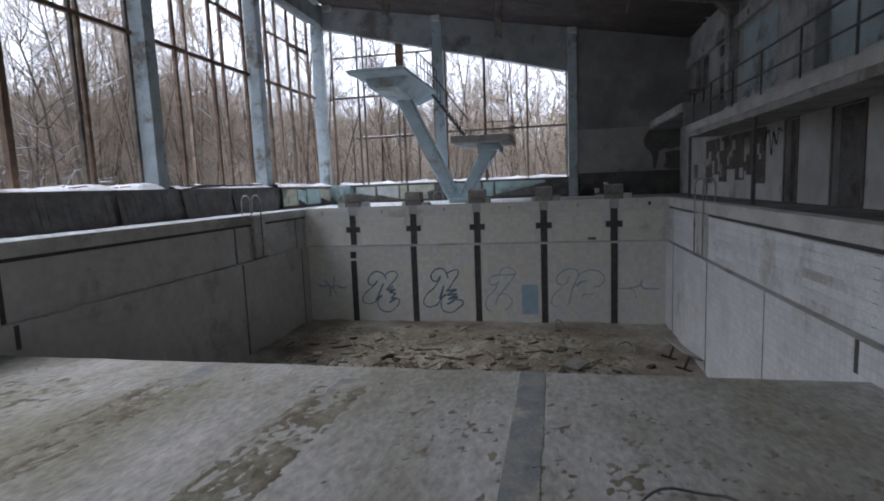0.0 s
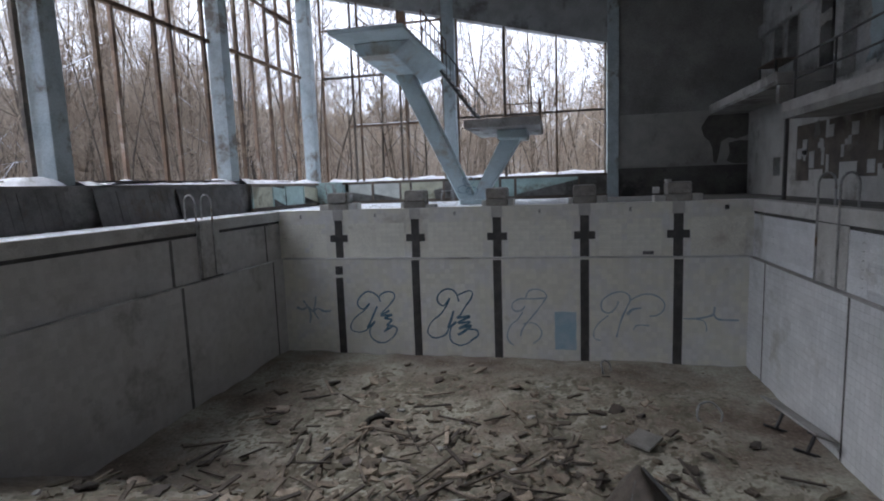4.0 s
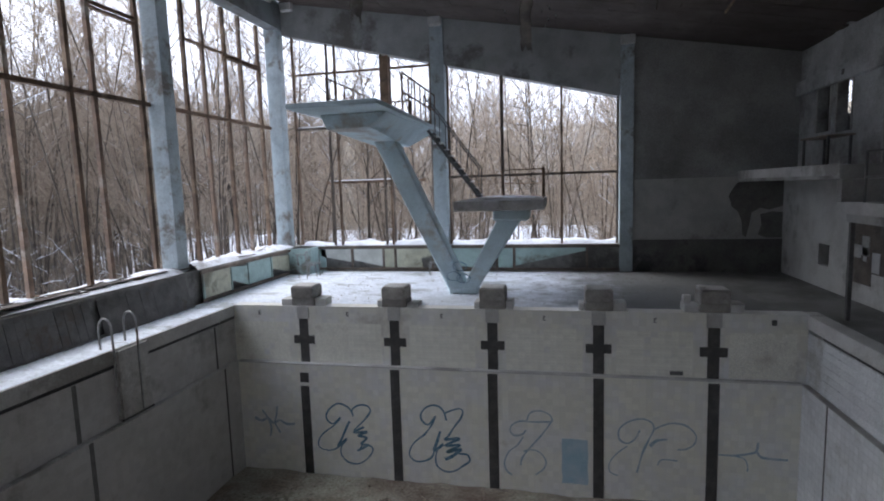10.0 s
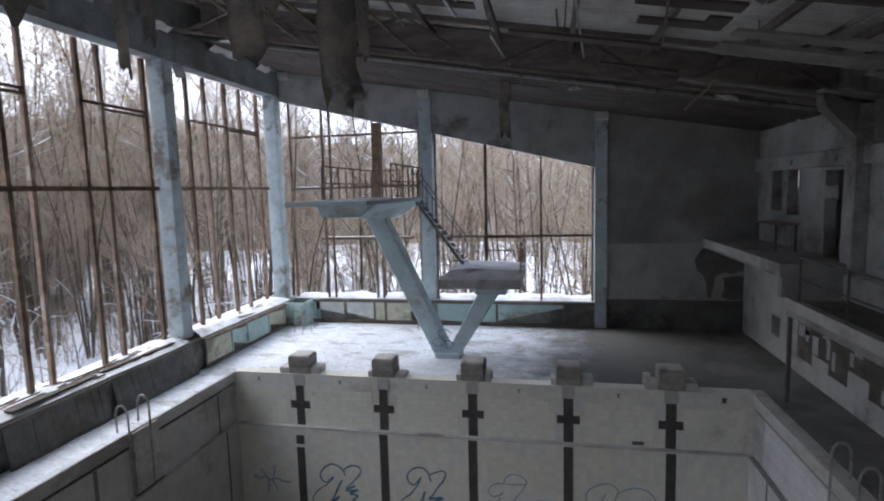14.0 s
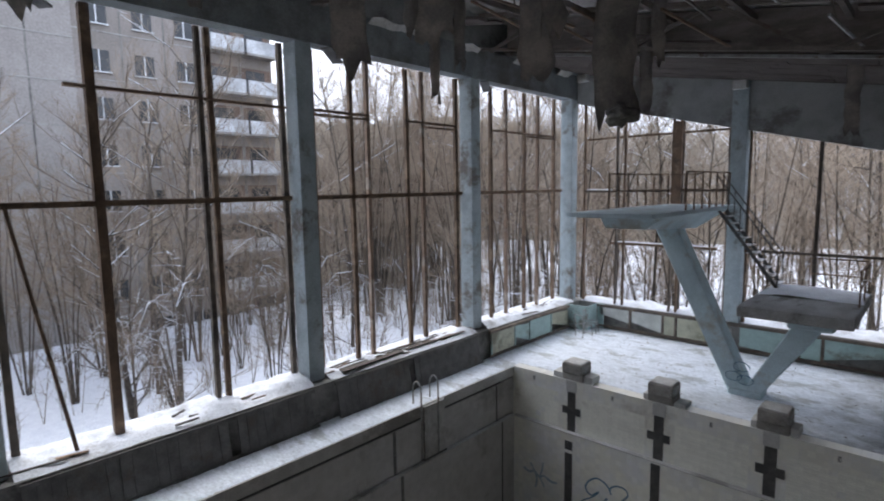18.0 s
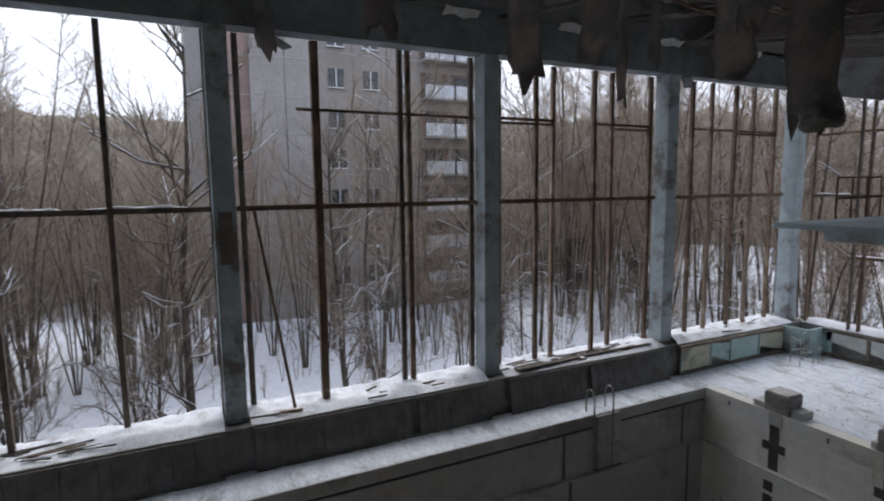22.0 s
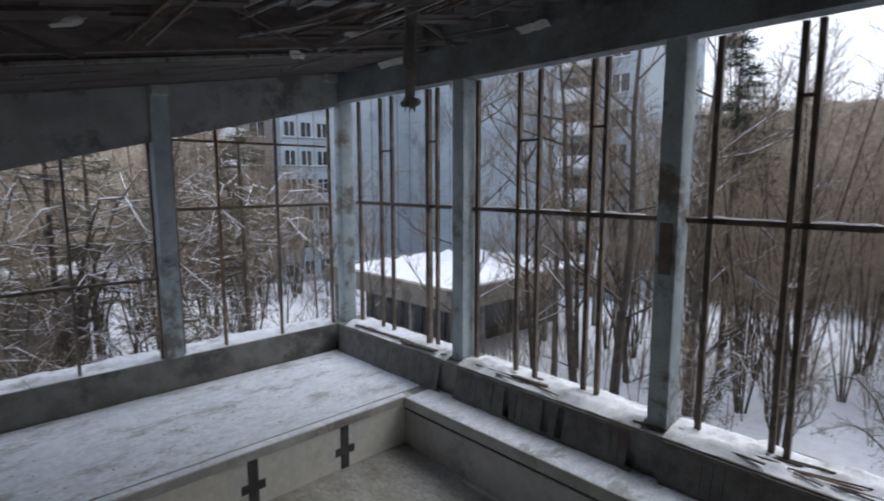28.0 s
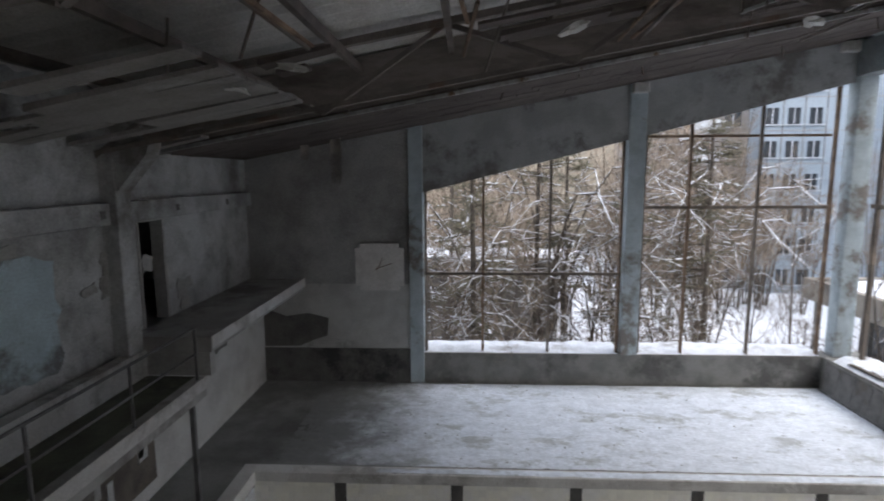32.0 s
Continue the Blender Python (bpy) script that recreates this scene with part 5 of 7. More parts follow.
# broken hole drawn flat, the darkness inside it put into the colour
bm = prism(bmesh.new(), ragged(-7.6, -6.9, 1.9, 2.25, 5, 0.07), EAST - 0.012, EAST - 0.002, "x")
tagged(link_mesh("wall_hole", bm, M_hole), "dark flat patch painting the shade of a broken hole", "hole")
for y, z, w, h in ((-5.3, 2.3, 0.35, 0.7), (-5.0, 1.5, 0.5, 0.5), (20.6, 1.6, 0.3, 0.4)):
    tagged(link_mesh("wall_hole", prism(bmesh.new(), ragged(y, y + w, z, z + h, int(z * 9), 0.06), EAST - 0.012, EAST - 0.002, "x"), M_dado), "dark patch of fallen plaster on the pale wall", "plaster")
for y in (-10.0 + 6 * j for j in range(1, 6)):
    structure("post_upper", boxes((UP - 0.3, UP - 0.004, y - 0.22, y + 0.22, 2.43, ceil_z(6) - 0.05), bevel=0.015), M_plaster, "concrete pilaster behind the gallery")
    bm = bmesh.new()
    prism(bm, [(UP - 0.32, ceil_z(6) - 0.05), (UP - 1.0, ceil_z(6) + 0.18), (UP - 0.9, ceil_z(6) - 0.1), (UP - 0.32, ceil_z(6) - 0.75)], y - 0.2, y + 0.2, "y")
    structure("trim_haunch", bm, M_plaster, "pale haunch under the roof beam")
# table-like frame on the wing, door and window frames
t = thing("table", "dark narrow table standing on the gallery wing", "table", "", pose(5.4, 22.9, 3.204, 0, 0, 0))
part("tabletop", boxes((-0.3, 0.3, -0.75, 0.75, 0.72, 0.76), bevel=0.008), M_board, t)
for x in (-0.24, 0.24):
    for y in (-0.65, 0.65):
        part("leg", bars(((x, y, 0), (x, y, 0.719), 0.05, 0.05)), M_steel, t)
for n, (ya, yb, za, zb) in enumerate(ups):
    t = tagged(new("door_%d" % (n + 1) if za < 3.5 else "window_upper_%d" % (n + 1)), "empty dark opening with a worn frame", "", "", "structure")
    part("frame", boxes((UP - 0.02, UP + 0.1, ya - 0.07, ya - 0.002, za, zb + 0.07), (UP - 0.02, UP + 0.1, yb + 0.002, yb + 0.07, za, zb + 0.07), (UP - 0.02, UP + 0.1, ya, yb, zb + 0.002, zb + 0.07)), M_light, t)
for n, (ya, yb, za, zb) in enumerate(doors_low):
    t = tagged(new("door_low_%d" % (n + 1)), "dark door in a worn wooden frame", "", "", "structure")
    part("leaf", boxes((EAST + 0.12, EAST + 0.16, ya + 0.004, yb - 0.004, 0.01, zb - 0.004), bevel=0.004), M_dado, t, "dark closed door leaf")
    part("frame", boxes((EAST - 0.02, EAST + 0.1, ya - 0.08, ya - 0.002, 0.003, zb + 0.08), (EAST - 0.02, EAST + 0.1, yb + 0.002, yb + 0.08, 0.003, zb + 0.08), (EAST - 0.02, EAST + 0.1, ya, yb, zb + 0.002, zb + 0.08)), M_darkframe, t)
# soot and broken wall corner by the gable, recess shade painted on flat patches
for yin, s, shapes in ((NORTH, -1, (((4.38, 2.87), (5.69, 2.88), (5.69, 2.1), (5.3, 1.98), (5.05, 2.05), (4.8, 1.9), (4.74, 1.5), (4.66, 1.12), (4.55, 1.2), (4.52, 1.65), (4.4, 1.95), (4.22, 2.1), (4.12, 2.45), (4.25, 2.7)),
                                       ((5.05, 1.85), (5.4, 1.93), (5.69, 1.9), (5.69, 1.1), (5.25, 1.09), (5.0, 1.2), (5.1, 1.5)))),
                       (SOUTH, 1, (((3.7, 2.0), (4.3, 2.15), (5.0, 2.05), (5.69, 2.3), (5.69, 1.1), (4.6, 1.12), (4.2, 1.3), (3.75, 1.45)),))):
    for shape in shapes:
        structure("wall_gable_hole", prism(bmesh.new(), list(shape), yin + s * 0.005, yin + s * 0.014, "y"), M_hole, "sooty broken patch on the gable wall, its recess shade painted")

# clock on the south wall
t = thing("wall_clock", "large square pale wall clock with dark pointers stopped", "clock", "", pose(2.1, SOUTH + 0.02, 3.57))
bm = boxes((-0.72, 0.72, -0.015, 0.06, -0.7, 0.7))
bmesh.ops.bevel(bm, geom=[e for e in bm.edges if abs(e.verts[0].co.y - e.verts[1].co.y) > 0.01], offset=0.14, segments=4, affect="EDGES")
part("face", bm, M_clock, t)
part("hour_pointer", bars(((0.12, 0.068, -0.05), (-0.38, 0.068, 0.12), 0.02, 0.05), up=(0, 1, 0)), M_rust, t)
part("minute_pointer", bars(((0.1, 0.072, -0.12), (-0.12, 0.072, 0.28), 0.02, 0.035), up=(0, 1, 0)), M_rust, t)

# ---- roof steel ----
TRUSS_Y = (20.2, 14.2, 8.2, 2.2, -3.8)
for y in TRUSS_Y:
    t = thing("roof_truss", "dark rusty steel roof truss with diagonal struts", "truss", "roof trusses")
    part("bottom_chord", bars(((WEST - 0.2, y, ceil_z(WEST) - 0.05), (UP, y, ceil_z(UP) - 0.2 + 0.15), 0.1, 0.08)), M_rooftruss, t)
    part("top_chord", bars(((WEST - 0.2, y, roof_z(WEST) - 0.12), (UP + 2, y, roof_z(UP + 2) - 0.12), 0.16, 0.12)), M_rooftruss, t)
    for k in range(8):
        x = WEST + 0.2 + k * 2.1
        up = k % 2 == 0
        part("strut", bars(((x, y, ceil_z(x) - 0.15 if up else roof_z(x) - 0.15), (x + 2.1, y, roof_z(x + 2.1) - 0.15 if up else ceil_z(x + 2.1) - 0.15), 0.08, 0.08)), M_rooftruss, t)
for j, x in enumerate((-9.2, -7.4, -5.6, -3.8, -2.0, -0.2, 1.6, 3.4, 5.0)):
    tagged(link_mesh("purlin", bars(((x, SOUTH, roof_z(x) - 0.26), (x, NORTH, roof_z(x) - 0.26), 0.1, 0.16)), M_rooftruss), "dark steel purlin under the roof deck", "purlin", "roof purlins")
r = random.Random(31)
for j in range(60):
    x, y0 = r.uniform(-10.2, 5.0), r.uniform(-9, 20)
    ln = r.uniform(2.5, 6)
    z = ceil_z(x) + r.uniform(-0.05, 0.35)
    tagged(link_mesh("ceiling_rail", bars(((x, y0, z), (x + r.uniform(-0.5, 0.5), min(y0 + ln, NORTH - 0.1), z + r.uniform(-0.25, 0.25)), 0.04, 0.05)), (M_rooftruss, M_rust, M_pipe)[j % 3]), "bent steel rail of the fallen ceiling", "rail", "rails of the fallen ceiling")
for j in range(60):
    x, y = r.uniform(-10, 5), r.uniform(-9, 25)
    tagged(link_mesh("hanger_rod", bars(((x, y, roof_z(x) - 0.05), (x + r.uniform(-0.5, 0.5), y + r.uniform(-0.5, 0.5), ceil_z(x) - r.uniform(-0.2, 0.25)), 0.03, 0.03)), M_rooftruss), "thin steel hanger rod below the roof", "rod", "ceiling hangers")
# remaining soffit boards by the gables and over the gallery, with gaps and losses
def soffit(name, x0, x1, y0, y1, lift, mat, label, lost, seed):
    q = random.Random(seed)
    bm = bmesh.new()
    y = y0
    while y < y1 - 0.1:
        w = min(q.uniform(0.32, 0.42), y1 - y)
        x = x0
        while x < x1 - 0.2:
            ln = min(q.uniform(1.4, 3.2), x1 - x)
            if q.random() > lost:
                sag = q.uniform(-0.03, 0.02) * (1 if lost else 0.25)
                for f in ((x, ceil_z(x)), ):
                    pts = [(x, ceil_z(x) + lift + sag), (x + ln - 0.02, ceil_z(x + ln) + lift + sag + q.uniform(-0.04, 0.02) * (1 if lost else 0.25)), (x + ln - 0.02, ceil_z(x + ln) + lift + 0.05 + sag), (x, ceil_z(x) + lift + 0.05 + sag)]
                    a = [bm.verts.new((u, y, v)) for u, v in pts]
                    b = [bm.verts.new((u, y + w - (0.025 if lost else 0.008), v)) for u, v in pts]
                    bm.faces.new(a)
                    bm.faces.new(b[::-1])
                    for k in range(4):
                        bm.faces.new((b[k], b[(k + 1) % 4], a[(k + 1) % 4], a[k]))
            x += ln
        y += w
    structure(name, bm, mat, label)


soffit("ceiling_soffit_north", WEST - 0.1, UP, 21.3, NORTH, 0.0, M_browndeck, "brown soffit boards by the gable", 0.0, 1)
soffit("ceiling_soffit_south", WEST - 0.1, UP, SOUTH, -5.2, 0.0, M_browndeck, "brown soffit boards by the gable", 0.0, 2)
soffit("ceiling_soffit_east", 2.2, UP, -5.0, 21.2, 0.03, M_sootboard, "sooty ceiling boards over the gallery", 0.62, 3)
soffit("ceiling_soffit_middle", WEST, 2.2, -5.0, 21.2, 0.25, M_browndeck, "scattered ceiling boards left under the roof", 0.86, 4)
# Added boards hide the black gap above the soffits behind a lighter tone.
for name, y in (("ceiling_fascia_north", 21.34), ("ceiling_fascia_south", -5.28)):
    structure(name, prism(bmesh.new(), [(WEST, ceil_z(WEST) + 0.03), (UP, ceil_z(UP) + 0.03), (UP, roof_z(UP) - 0.03), (WEST, roof_z(WEST) - 0.03)], y, y + 0.04, "y"), M_voidfill, "added brown board closing the black void between soffit and roof deck")
structure("ceiling_edge_channel_north", bars(((WEST, 21.3, ceil_z(WEST) - 0.04), (UP, 21.3, ceil_z(UP) - 0.04), 0.06, 0.07)), M_pipe, "pale steel edge channel of the soffit")
structure("ceiling_edge_channel_south", bars(((WEST, -5.2, ceil_z(WEST) - 0.04), (UP, -5.2, ceil_z(UP) - 0.04), 0.06, 0.07)), M_pipe, "pale steel edge channel of the soffit")


def hanging_board(x, y, low, w, depth, yaw, seed, label="torn ceiling board hanging from the roof steel"):
    """A limp ragged board, thicker than cloth, that hangs down to a torn end."""
    top = roof_z(x) - 0.2
    r = random.Random(seed)
    t = thing("hanging_board", label, "ceiling board", "torn ceiling boards", pose(x, y, 0, 0, 0, yaw))
    ends = [r.uniform(-0.22, 0.16) for _ in range(7)]

    def f(u, v):
        z = top + (low - top) * v + (ends[round(u * 6)] if v > 0.99 else 0.3 * ends[round(u * 6)] if v > 0.9 else 0)
        ww = w * (1 + 0.2 * noise.noise((seed, v * 5, 0)) * (0.3 + v))
        off = 0.35 * noise.noise((seed, v * 2.2, 7)) * w * v
        return (off + (u - 0.5) * ww + 0.05 * noise.noise((seed, u * 5, v * 9)), depth * 0.9 * noise.noise((seed, v * 2.4, 3 + u)) + depth * (u - 0.5) ** 2, z)
    bm = sheet(6, 14, f)
    bmesh.ops.solidify(bm, geom=bm.faces[:], thickness=0.05)
    part("board", bm, M_insul, t)
    if seed not in (1, 7):
        return
    bm = bmesh.new()
    bmesh.ops.create_icosphere(bm, subdivisions=3, radius=0.1 + 0.12 * w)
    for v in bm.verts:
        v.co *= 1 + 0.7 * noise.noise(v.co * 9 + Vector((seed, 0, 0)))
        v.co.x = v.co.x * 1.3 + 0.35 * noise.noise((seed, 2.2, 7)) * w
        v.co.z = v.co.z * 0.8 + low + 0.05
    part("torn_end", bm, M_sill, t, "dark sodden end of the board")


hanging_board(-3.4, 13.4, 6.35, 0.5, 0.25, 30, 1)
hanging_board(-7.0, 12.1, 7.35, 0.55, 0.2, 40, 2)
hanging_board(-8.6, 15.6, 7.55, 0.22, 0.12, 40, 3)
hanging_board(-6.0, 15.6, 7.65, 0.62, 0.12, 35, 4, "brown sheet of ceiling board hanging down")
hanging_board(-6.2, 21.0, 7.3, 0.3, 0.15, 20, 5)
hanging_board(-11.0, 8.75, 8.4, 0.36, 0.2, 80, 6)
hanging_board(-7.3, -1.7, 7.6, 0.3, 0.2, 0, 7, "long torn strip of ceiling board hanging by the windows")
hanging_board(-5.2, 14.9, 8.1, 0.4, 0.15, 30, 8)
hanging_board(-7.6, 14.0, 8.35, 0.35, 0.15, 30, 9)
hanging_board(-4.6, 11.4, 7.2, 0.45, 0.12, 30, 10)
hanging_board(-2.0, 22.6, 6.6, 0.3, 0.12, 10, 11)
hanging_board(-4.4, 17.2, 7.9, 0.25, 0.12, 10, 12)
hanging_board(-8.4, 10.2, 8.3, 0.5, 0.12, 60, 13)
hanging_board(3.1, -9.2, 6.2, 0.3, 0.12, 15, 15, "pale twisted strip hanging by the gable wall")
hanging_board(4.0, -9.3, 6.75, 0.25, 0.1, 40, 16, "pale twisted strip hanging by the gable wall")
hanging_board(-9.6, 17.6, 8.6, 0.3, 0.12, 60, 14)
for k in range(18):
    r2 = random.Random(100 + k)
    x, y = r2.uniform(-10, 4), r2.uniform(-8, 25)
    bm = bmesh.new()
    bmesh.ops.create_icosphere(bm, subdivisions=2, radius=0.16)
    for v in bm.verts:
        v.co *= 1 + 0.9 * noise.noise(v.co * 11 + Vector((k, 0, 0)))
        v.co.z *= 0.35
        v.co.x *= r2.uniform(1.0, 1.5)
    ob = tagged(link_mesh("plaster_scrap", bm, M_palebit), "pale scrap of plaster caught in the ceiling steel", "scrap", "scraps in the ceiling")
    ob.matrix_basis = pose(x, y, ceil_z(x) + r2.uniform(-0.12, 0.05), r2.uniform(-20, 20), r2.uniform(-20, 20), r2.uniform(0, 360))
for x, y in ((-10.7, 26.0), (-10.7, -9.9), (-5.26, -9.95), (1.0, 26.0), (-5.26, 26.0)):
    tagged(link_mesh("post_cap", boxes((x - 0.22, x + 0.22, y - 0.12, y + 0.12, ceil_z(x) - 0.3, ceil_z(x) - 0.02), bevel=0.03), M_palebit), "broken pale plaster at the head of a post", "plaster", "broken post heads")
for k, y in enumerate((24.6, 23.0, 21.9, 19.2, 17.1, 15.8, 12.6, 10.9, -7.5, -2.0)):
    ln = (0.9, 0.5, 1.3)[k % 3]
    ob = tagged(link_mesh("plaster_edge", sheet(8, 3, lambda u, v: (WEST + 0.02 - 0.22 * v, y + ln * u, 9.72 + 0.09 * noise.noise((y + u * 3, v * 2, 3)) - 0.12 * v)), M_palebit), "ragged pale plaster edge along the lintel", "plaster", "plaster along the lintel")

# ---- debris in the deep end ----
r = random.Random(77)


def on_floor(x, y):
    return deep_z(x, y) if y > DROP_Y else shallow_z(x, y)


def chunk(seed, size):
    bm = bmesh.new()
    bmesh.ops.create_icosphere(bm, subdivisions=1, radius=size)
    q = random.Random(seed)
    for v in bm.verts:
        v.co = Vector((v.co.x * q.uniform(0.6, 1.4), v.co.y * q.uniform(0.6, 1.4), v.co.z * q.uniform(0.25, 0.7)))
    return bm


CHUNKS = []
for k in range(6):
    me = bpy.data.meshes.new("rubble_piece")
    bm = chunk(k, 0.1)
    bm.to_mesh(me)
    bm.free()
    me.materials.append(M_rubble if k % 6 else M_concrete)
    CHUNKS.append(me)
for k in range(260):
    x, y = r.gauss(-3.0, 2.8), r.gauss(12.6, 2.6)
    if not (PX0 + 0.3 < x < PX1 - 0.3 and DROP_Y + 0.5 < y < PY1 - 0.4):
        continue
    ob = new("rubble_piece", CHUNKS[r.randrange(6)])
    s = r.uniform(0.25, 1.0)
    ob.matrix_basis = pose(x, y, on_floor(x, y) + 0.03 * s, r.uniform(-20, 20), r.uniform(-20, 20), r.uniform(0, 360))
    ob.scale = (s, s, s)
    tagged(ob, "broken lump of plaster lying among pool debris", "rubble", "rubble in the deep end")
for k in range(270):
    x, y = r.gauss(-3.0, 2.9), r.gauss(12.2, 2.5)
    if not (PX0 + 0.9 < x < PX1 - 0.9 and DROP_Y + 0.8 < y < PY1 - 1.0):
        continue
    ln, w = r.uniform(0.2, 1.0), r.uniform(0.025, 0.09)
    ob = link_mesh("plank", boxes((-ln / 2, ln / 2, -w / 2, w / 2, -0.015, 0.015), bevel=0.004), (M_board, M_wetwood, M_sludge, M_board, M_wetwood)[k % 5])
    ob.matrix_basis = pose(x, y, on_floor(x, y) + r.uniform(0.03, 0.12), r.uniform(-10, 10), r.uniform(-12, 6), r.uniform(0, 360))
    tagged(ob, "weathered broken board lying among pool debris", "board", "boards in the deep end")
for k, (x, y, w, d, rz) in enumerate(((0.3, 11.0, 1.5, 1.0, 20), (-1.2, 10.6, 0.7, 1.5, 70), (-2.9, 11.4, 0.8, 1.2, 40), (1.7, 11.6, 0.5, 1.9, 15), (0.6, 15.0, 0.7, 0.5, 60))):
    ob = link_mesh("broken_panel", boxes((-w / 2, w / 2, -d / 2, d / 2, -0.025, 0.025), bevel=0.008), (M_palewood, M_sill, M_poolfloor)[k % 3])
    ob.matrix_basis = pose(x, y, on_floor(x, y) + 0.12, r.uniform(-6, 6) + (25 if y < 12 else 0) * -1, r.uniform(-6, 6), rz)
    tagged(ob, "broken flat panel lying among pool debris", "panel", "panels in the deep end")
for k in range(300):
    x, y = r.gauss(-3.0, 3.1), r.gauss(12.8, 3.0)
    if not (PX0 + 0.8 < x < PX1 - 0.8 and DROP_Y + 0.9 < y < PY1 - 0.8):
        continue
    w, d = r.uniform(0.1, 0.42), r.uniform(0.07, 0.26)
    bm = prism(bmesh.new(), ragged(-w / 2, w / 2, -d / 2, d / 2, k + 300, 0.04), -0.02, 0.02, "z")
    ob = link_mesh("debris_board", bm, (M_sludge, M_wetwood, M_crust, M_board, M_sludge, M_rubble)[k % 6])
    ob.matrix_basis = pose(x, y, on_floor(x, y) + r.uniform(0.02, 0.07), r.uniform(-18, 18), r.uniform(-18, 18), r.uniform(0, 360))
    tagged(ob, "dirty broken slab of board lying among pool debris", "debris", "slabs in the deep end")
# dark sheet sagging over a collapsed frame
t = thing("fallen_frame", "dark torn sheet sagging over a collapsed metal frame", "frame", "", pose(0.35, 12.3, on_floor(0.35, 12.3) + 0.02, -10, 0, 12))
part("sheet", sheet(14, 12, lambda u, v: (-0.6 + 1.2 * u, -0.6 + 1.2 * v, 0.02 + 0.85 * max(0, 1 - 1.5 * abs(u - 0.42) - 0.8 * abs(v - 0.7)) + 0.09 * noise.noise((u * 5, v * 5, 2)))), M_wetwood, t, "dark crumpled sheet")
for p, q in (((-0.6, -0.5, 0.0), (-0.08, 0.25, 0.82)), ((0.62, -0.55, 0.0), (-0.04, 0.2, 0.84)), ((-0.1, 0.7, 0.0), (-0.06, 0.22, 0.84)), ((-0.6, -0.5, 0.02), (0.62, -0.55, 0.02))):
    part("bar", bars((p, q, 0.035, 0.035)), M_steel, t)
# overturned bench by the east wall
t = thing("bench", "overturned grey bench with dark tube legs against the pool wall", "bench", "", pose(3.4, 15.5, on_floor(3.3, 15.5) + 0.03, 0, 20, 10))
part("seat", boxes((-0.22, 0.22, -0.75, 1.1, 0.4, 0.44), bevel=0.01), M_concrete, t)
for y in (-0.5, 0.5):
    part("leg", bars(((-0.05, y, 0.0), (-0.05, y, 0.399), 0.05, 0.05), ((-0.3, y, 0.0), (0.22, y, 0.0), 0.06, 0.05), ((-0.2, y, 0.38), (0.2, y, 0.38), 0.045, 0.035)), M_trough, t)


def ring(name, label, at, R, w, mat, squash=1.0):
    bm = bmesh.new()
    loops = []
    for k in range(28):
        a = 2 * math.pi * k / 28
        loops.append([bm.verts.new(((R + w / 2 * math.cos(c)) * math.cos(a), (R + w / 2 * math.cos(c)) * squash * math.sin(a), w / 2 * math.sin(c) + 0.02 * math.sin(k))) for c in (j * math.pi / 3 for j in range(6))])
    for k in range(28):
        for j in range(6):
            fc = bm.faces.new((loops[k][j], loops[k][(j + 1) % 6], loops[(k + 1) % 28][(j + 1) % 6], loops[(k + 1) % 28][j]))
            fc.smooth = True
    bmesh.ops.recalc_face_normals(bm, faces=bm.faces[:])
    ob = tagged(link_mesh(name, bm, mat), label, name.replace("_", " "))
    ob.matrix_basis = at
    return ob


ring("hoop", "thin dark wire hoop lying on the pool floor", pose(1.0, 3.95, shallow_z(1.0, 3.95) + 0.03, 0, 0, 15), 0.42, 0.025, M_steel, 0.85)
ring("tyre", "old black tyre lying among debris", pose(-4.9, 15.2, on_floor(-4.9, 15.2) - 0.02, 14, 6, 0), 0.26, 0.15, M_tyre)
ring("cable_coil", "tangled pale cable coil among debris", pose(2.1, 16.3, on_floor(2.1, 16.3) + 0.12, 60, 20, 0), 0.26, 0.05, M_pipe)
ring("cable_coil", "tangled pale cable coil among debris", pose(0.2, 18.9, on_floor(0.2, 18.9) + 0.1, 70, 10, 50), 0.2, 0.05, M_pipe)
# fine litter
for name, label, n, x0, x1, y0, y1, fz, mat in (
        ("pool_litter", "fine litter and chips over the deep pool floor", 2600, PX0 + 0.3, PX1 - 0.3, DROP_Y + 0.3, PY1 - 0.3, on_floor, M_rubble),
        ("pool_litter", "leaves and chips over the shallow pool floor", 70, PX0 + 0.3, PX1 - 0.3, 0.5, DROP_Y - 0.1, on_floor, M_sill),
        ("deck_litter", "splinters and leaves on the snowy deck", 260, -8.5, 2.0, 20.8, 25.6, lambda x, y: 0.015, M_darkframe),
        ("deck_litter", "splinters and leaves on the snowy deck", 150, -10.2, 3.0, -9.8, -5.4, lambda x, y: 0.028, M_sill)):
    bm = bmesh.new()
    for k in range(n):
        x, y = r.uniform(x0, x1), r.uniform(y0, y1)
        if name == "pool_litter" and r.random() < 0.55:
            x, y = r.gauss((x0 + x1) / 2, 2.6), r.gauss((y0 + y1) / 2 - 0.6, 2.2)
            if not (x0 < x < x1 and y0 < y < y1):
                continue
        a, s = r.uniform(0, 6.283), r.uniform(0.012, 0.05) * (1.3 if mat == M_rubble else 0.55)
        z = fz(x, y)
        d = Vector((math.cos(a), math.sin(a), r.uniform(-0.1, 0.2))) * s
        bar(bm, Vector((x, y, z + 0.012)) - d, Vector((x, y, z + 0.014)) + d, s * r.uniform(0.25, 0.6), 0.012)
    tagged(link_mesh(name, bm, mat), label, "litter", "", "stuff")

# ---- outside ----
def steps(a, b, n):
    return [a + (b - a) * k / n for k in range(n)]


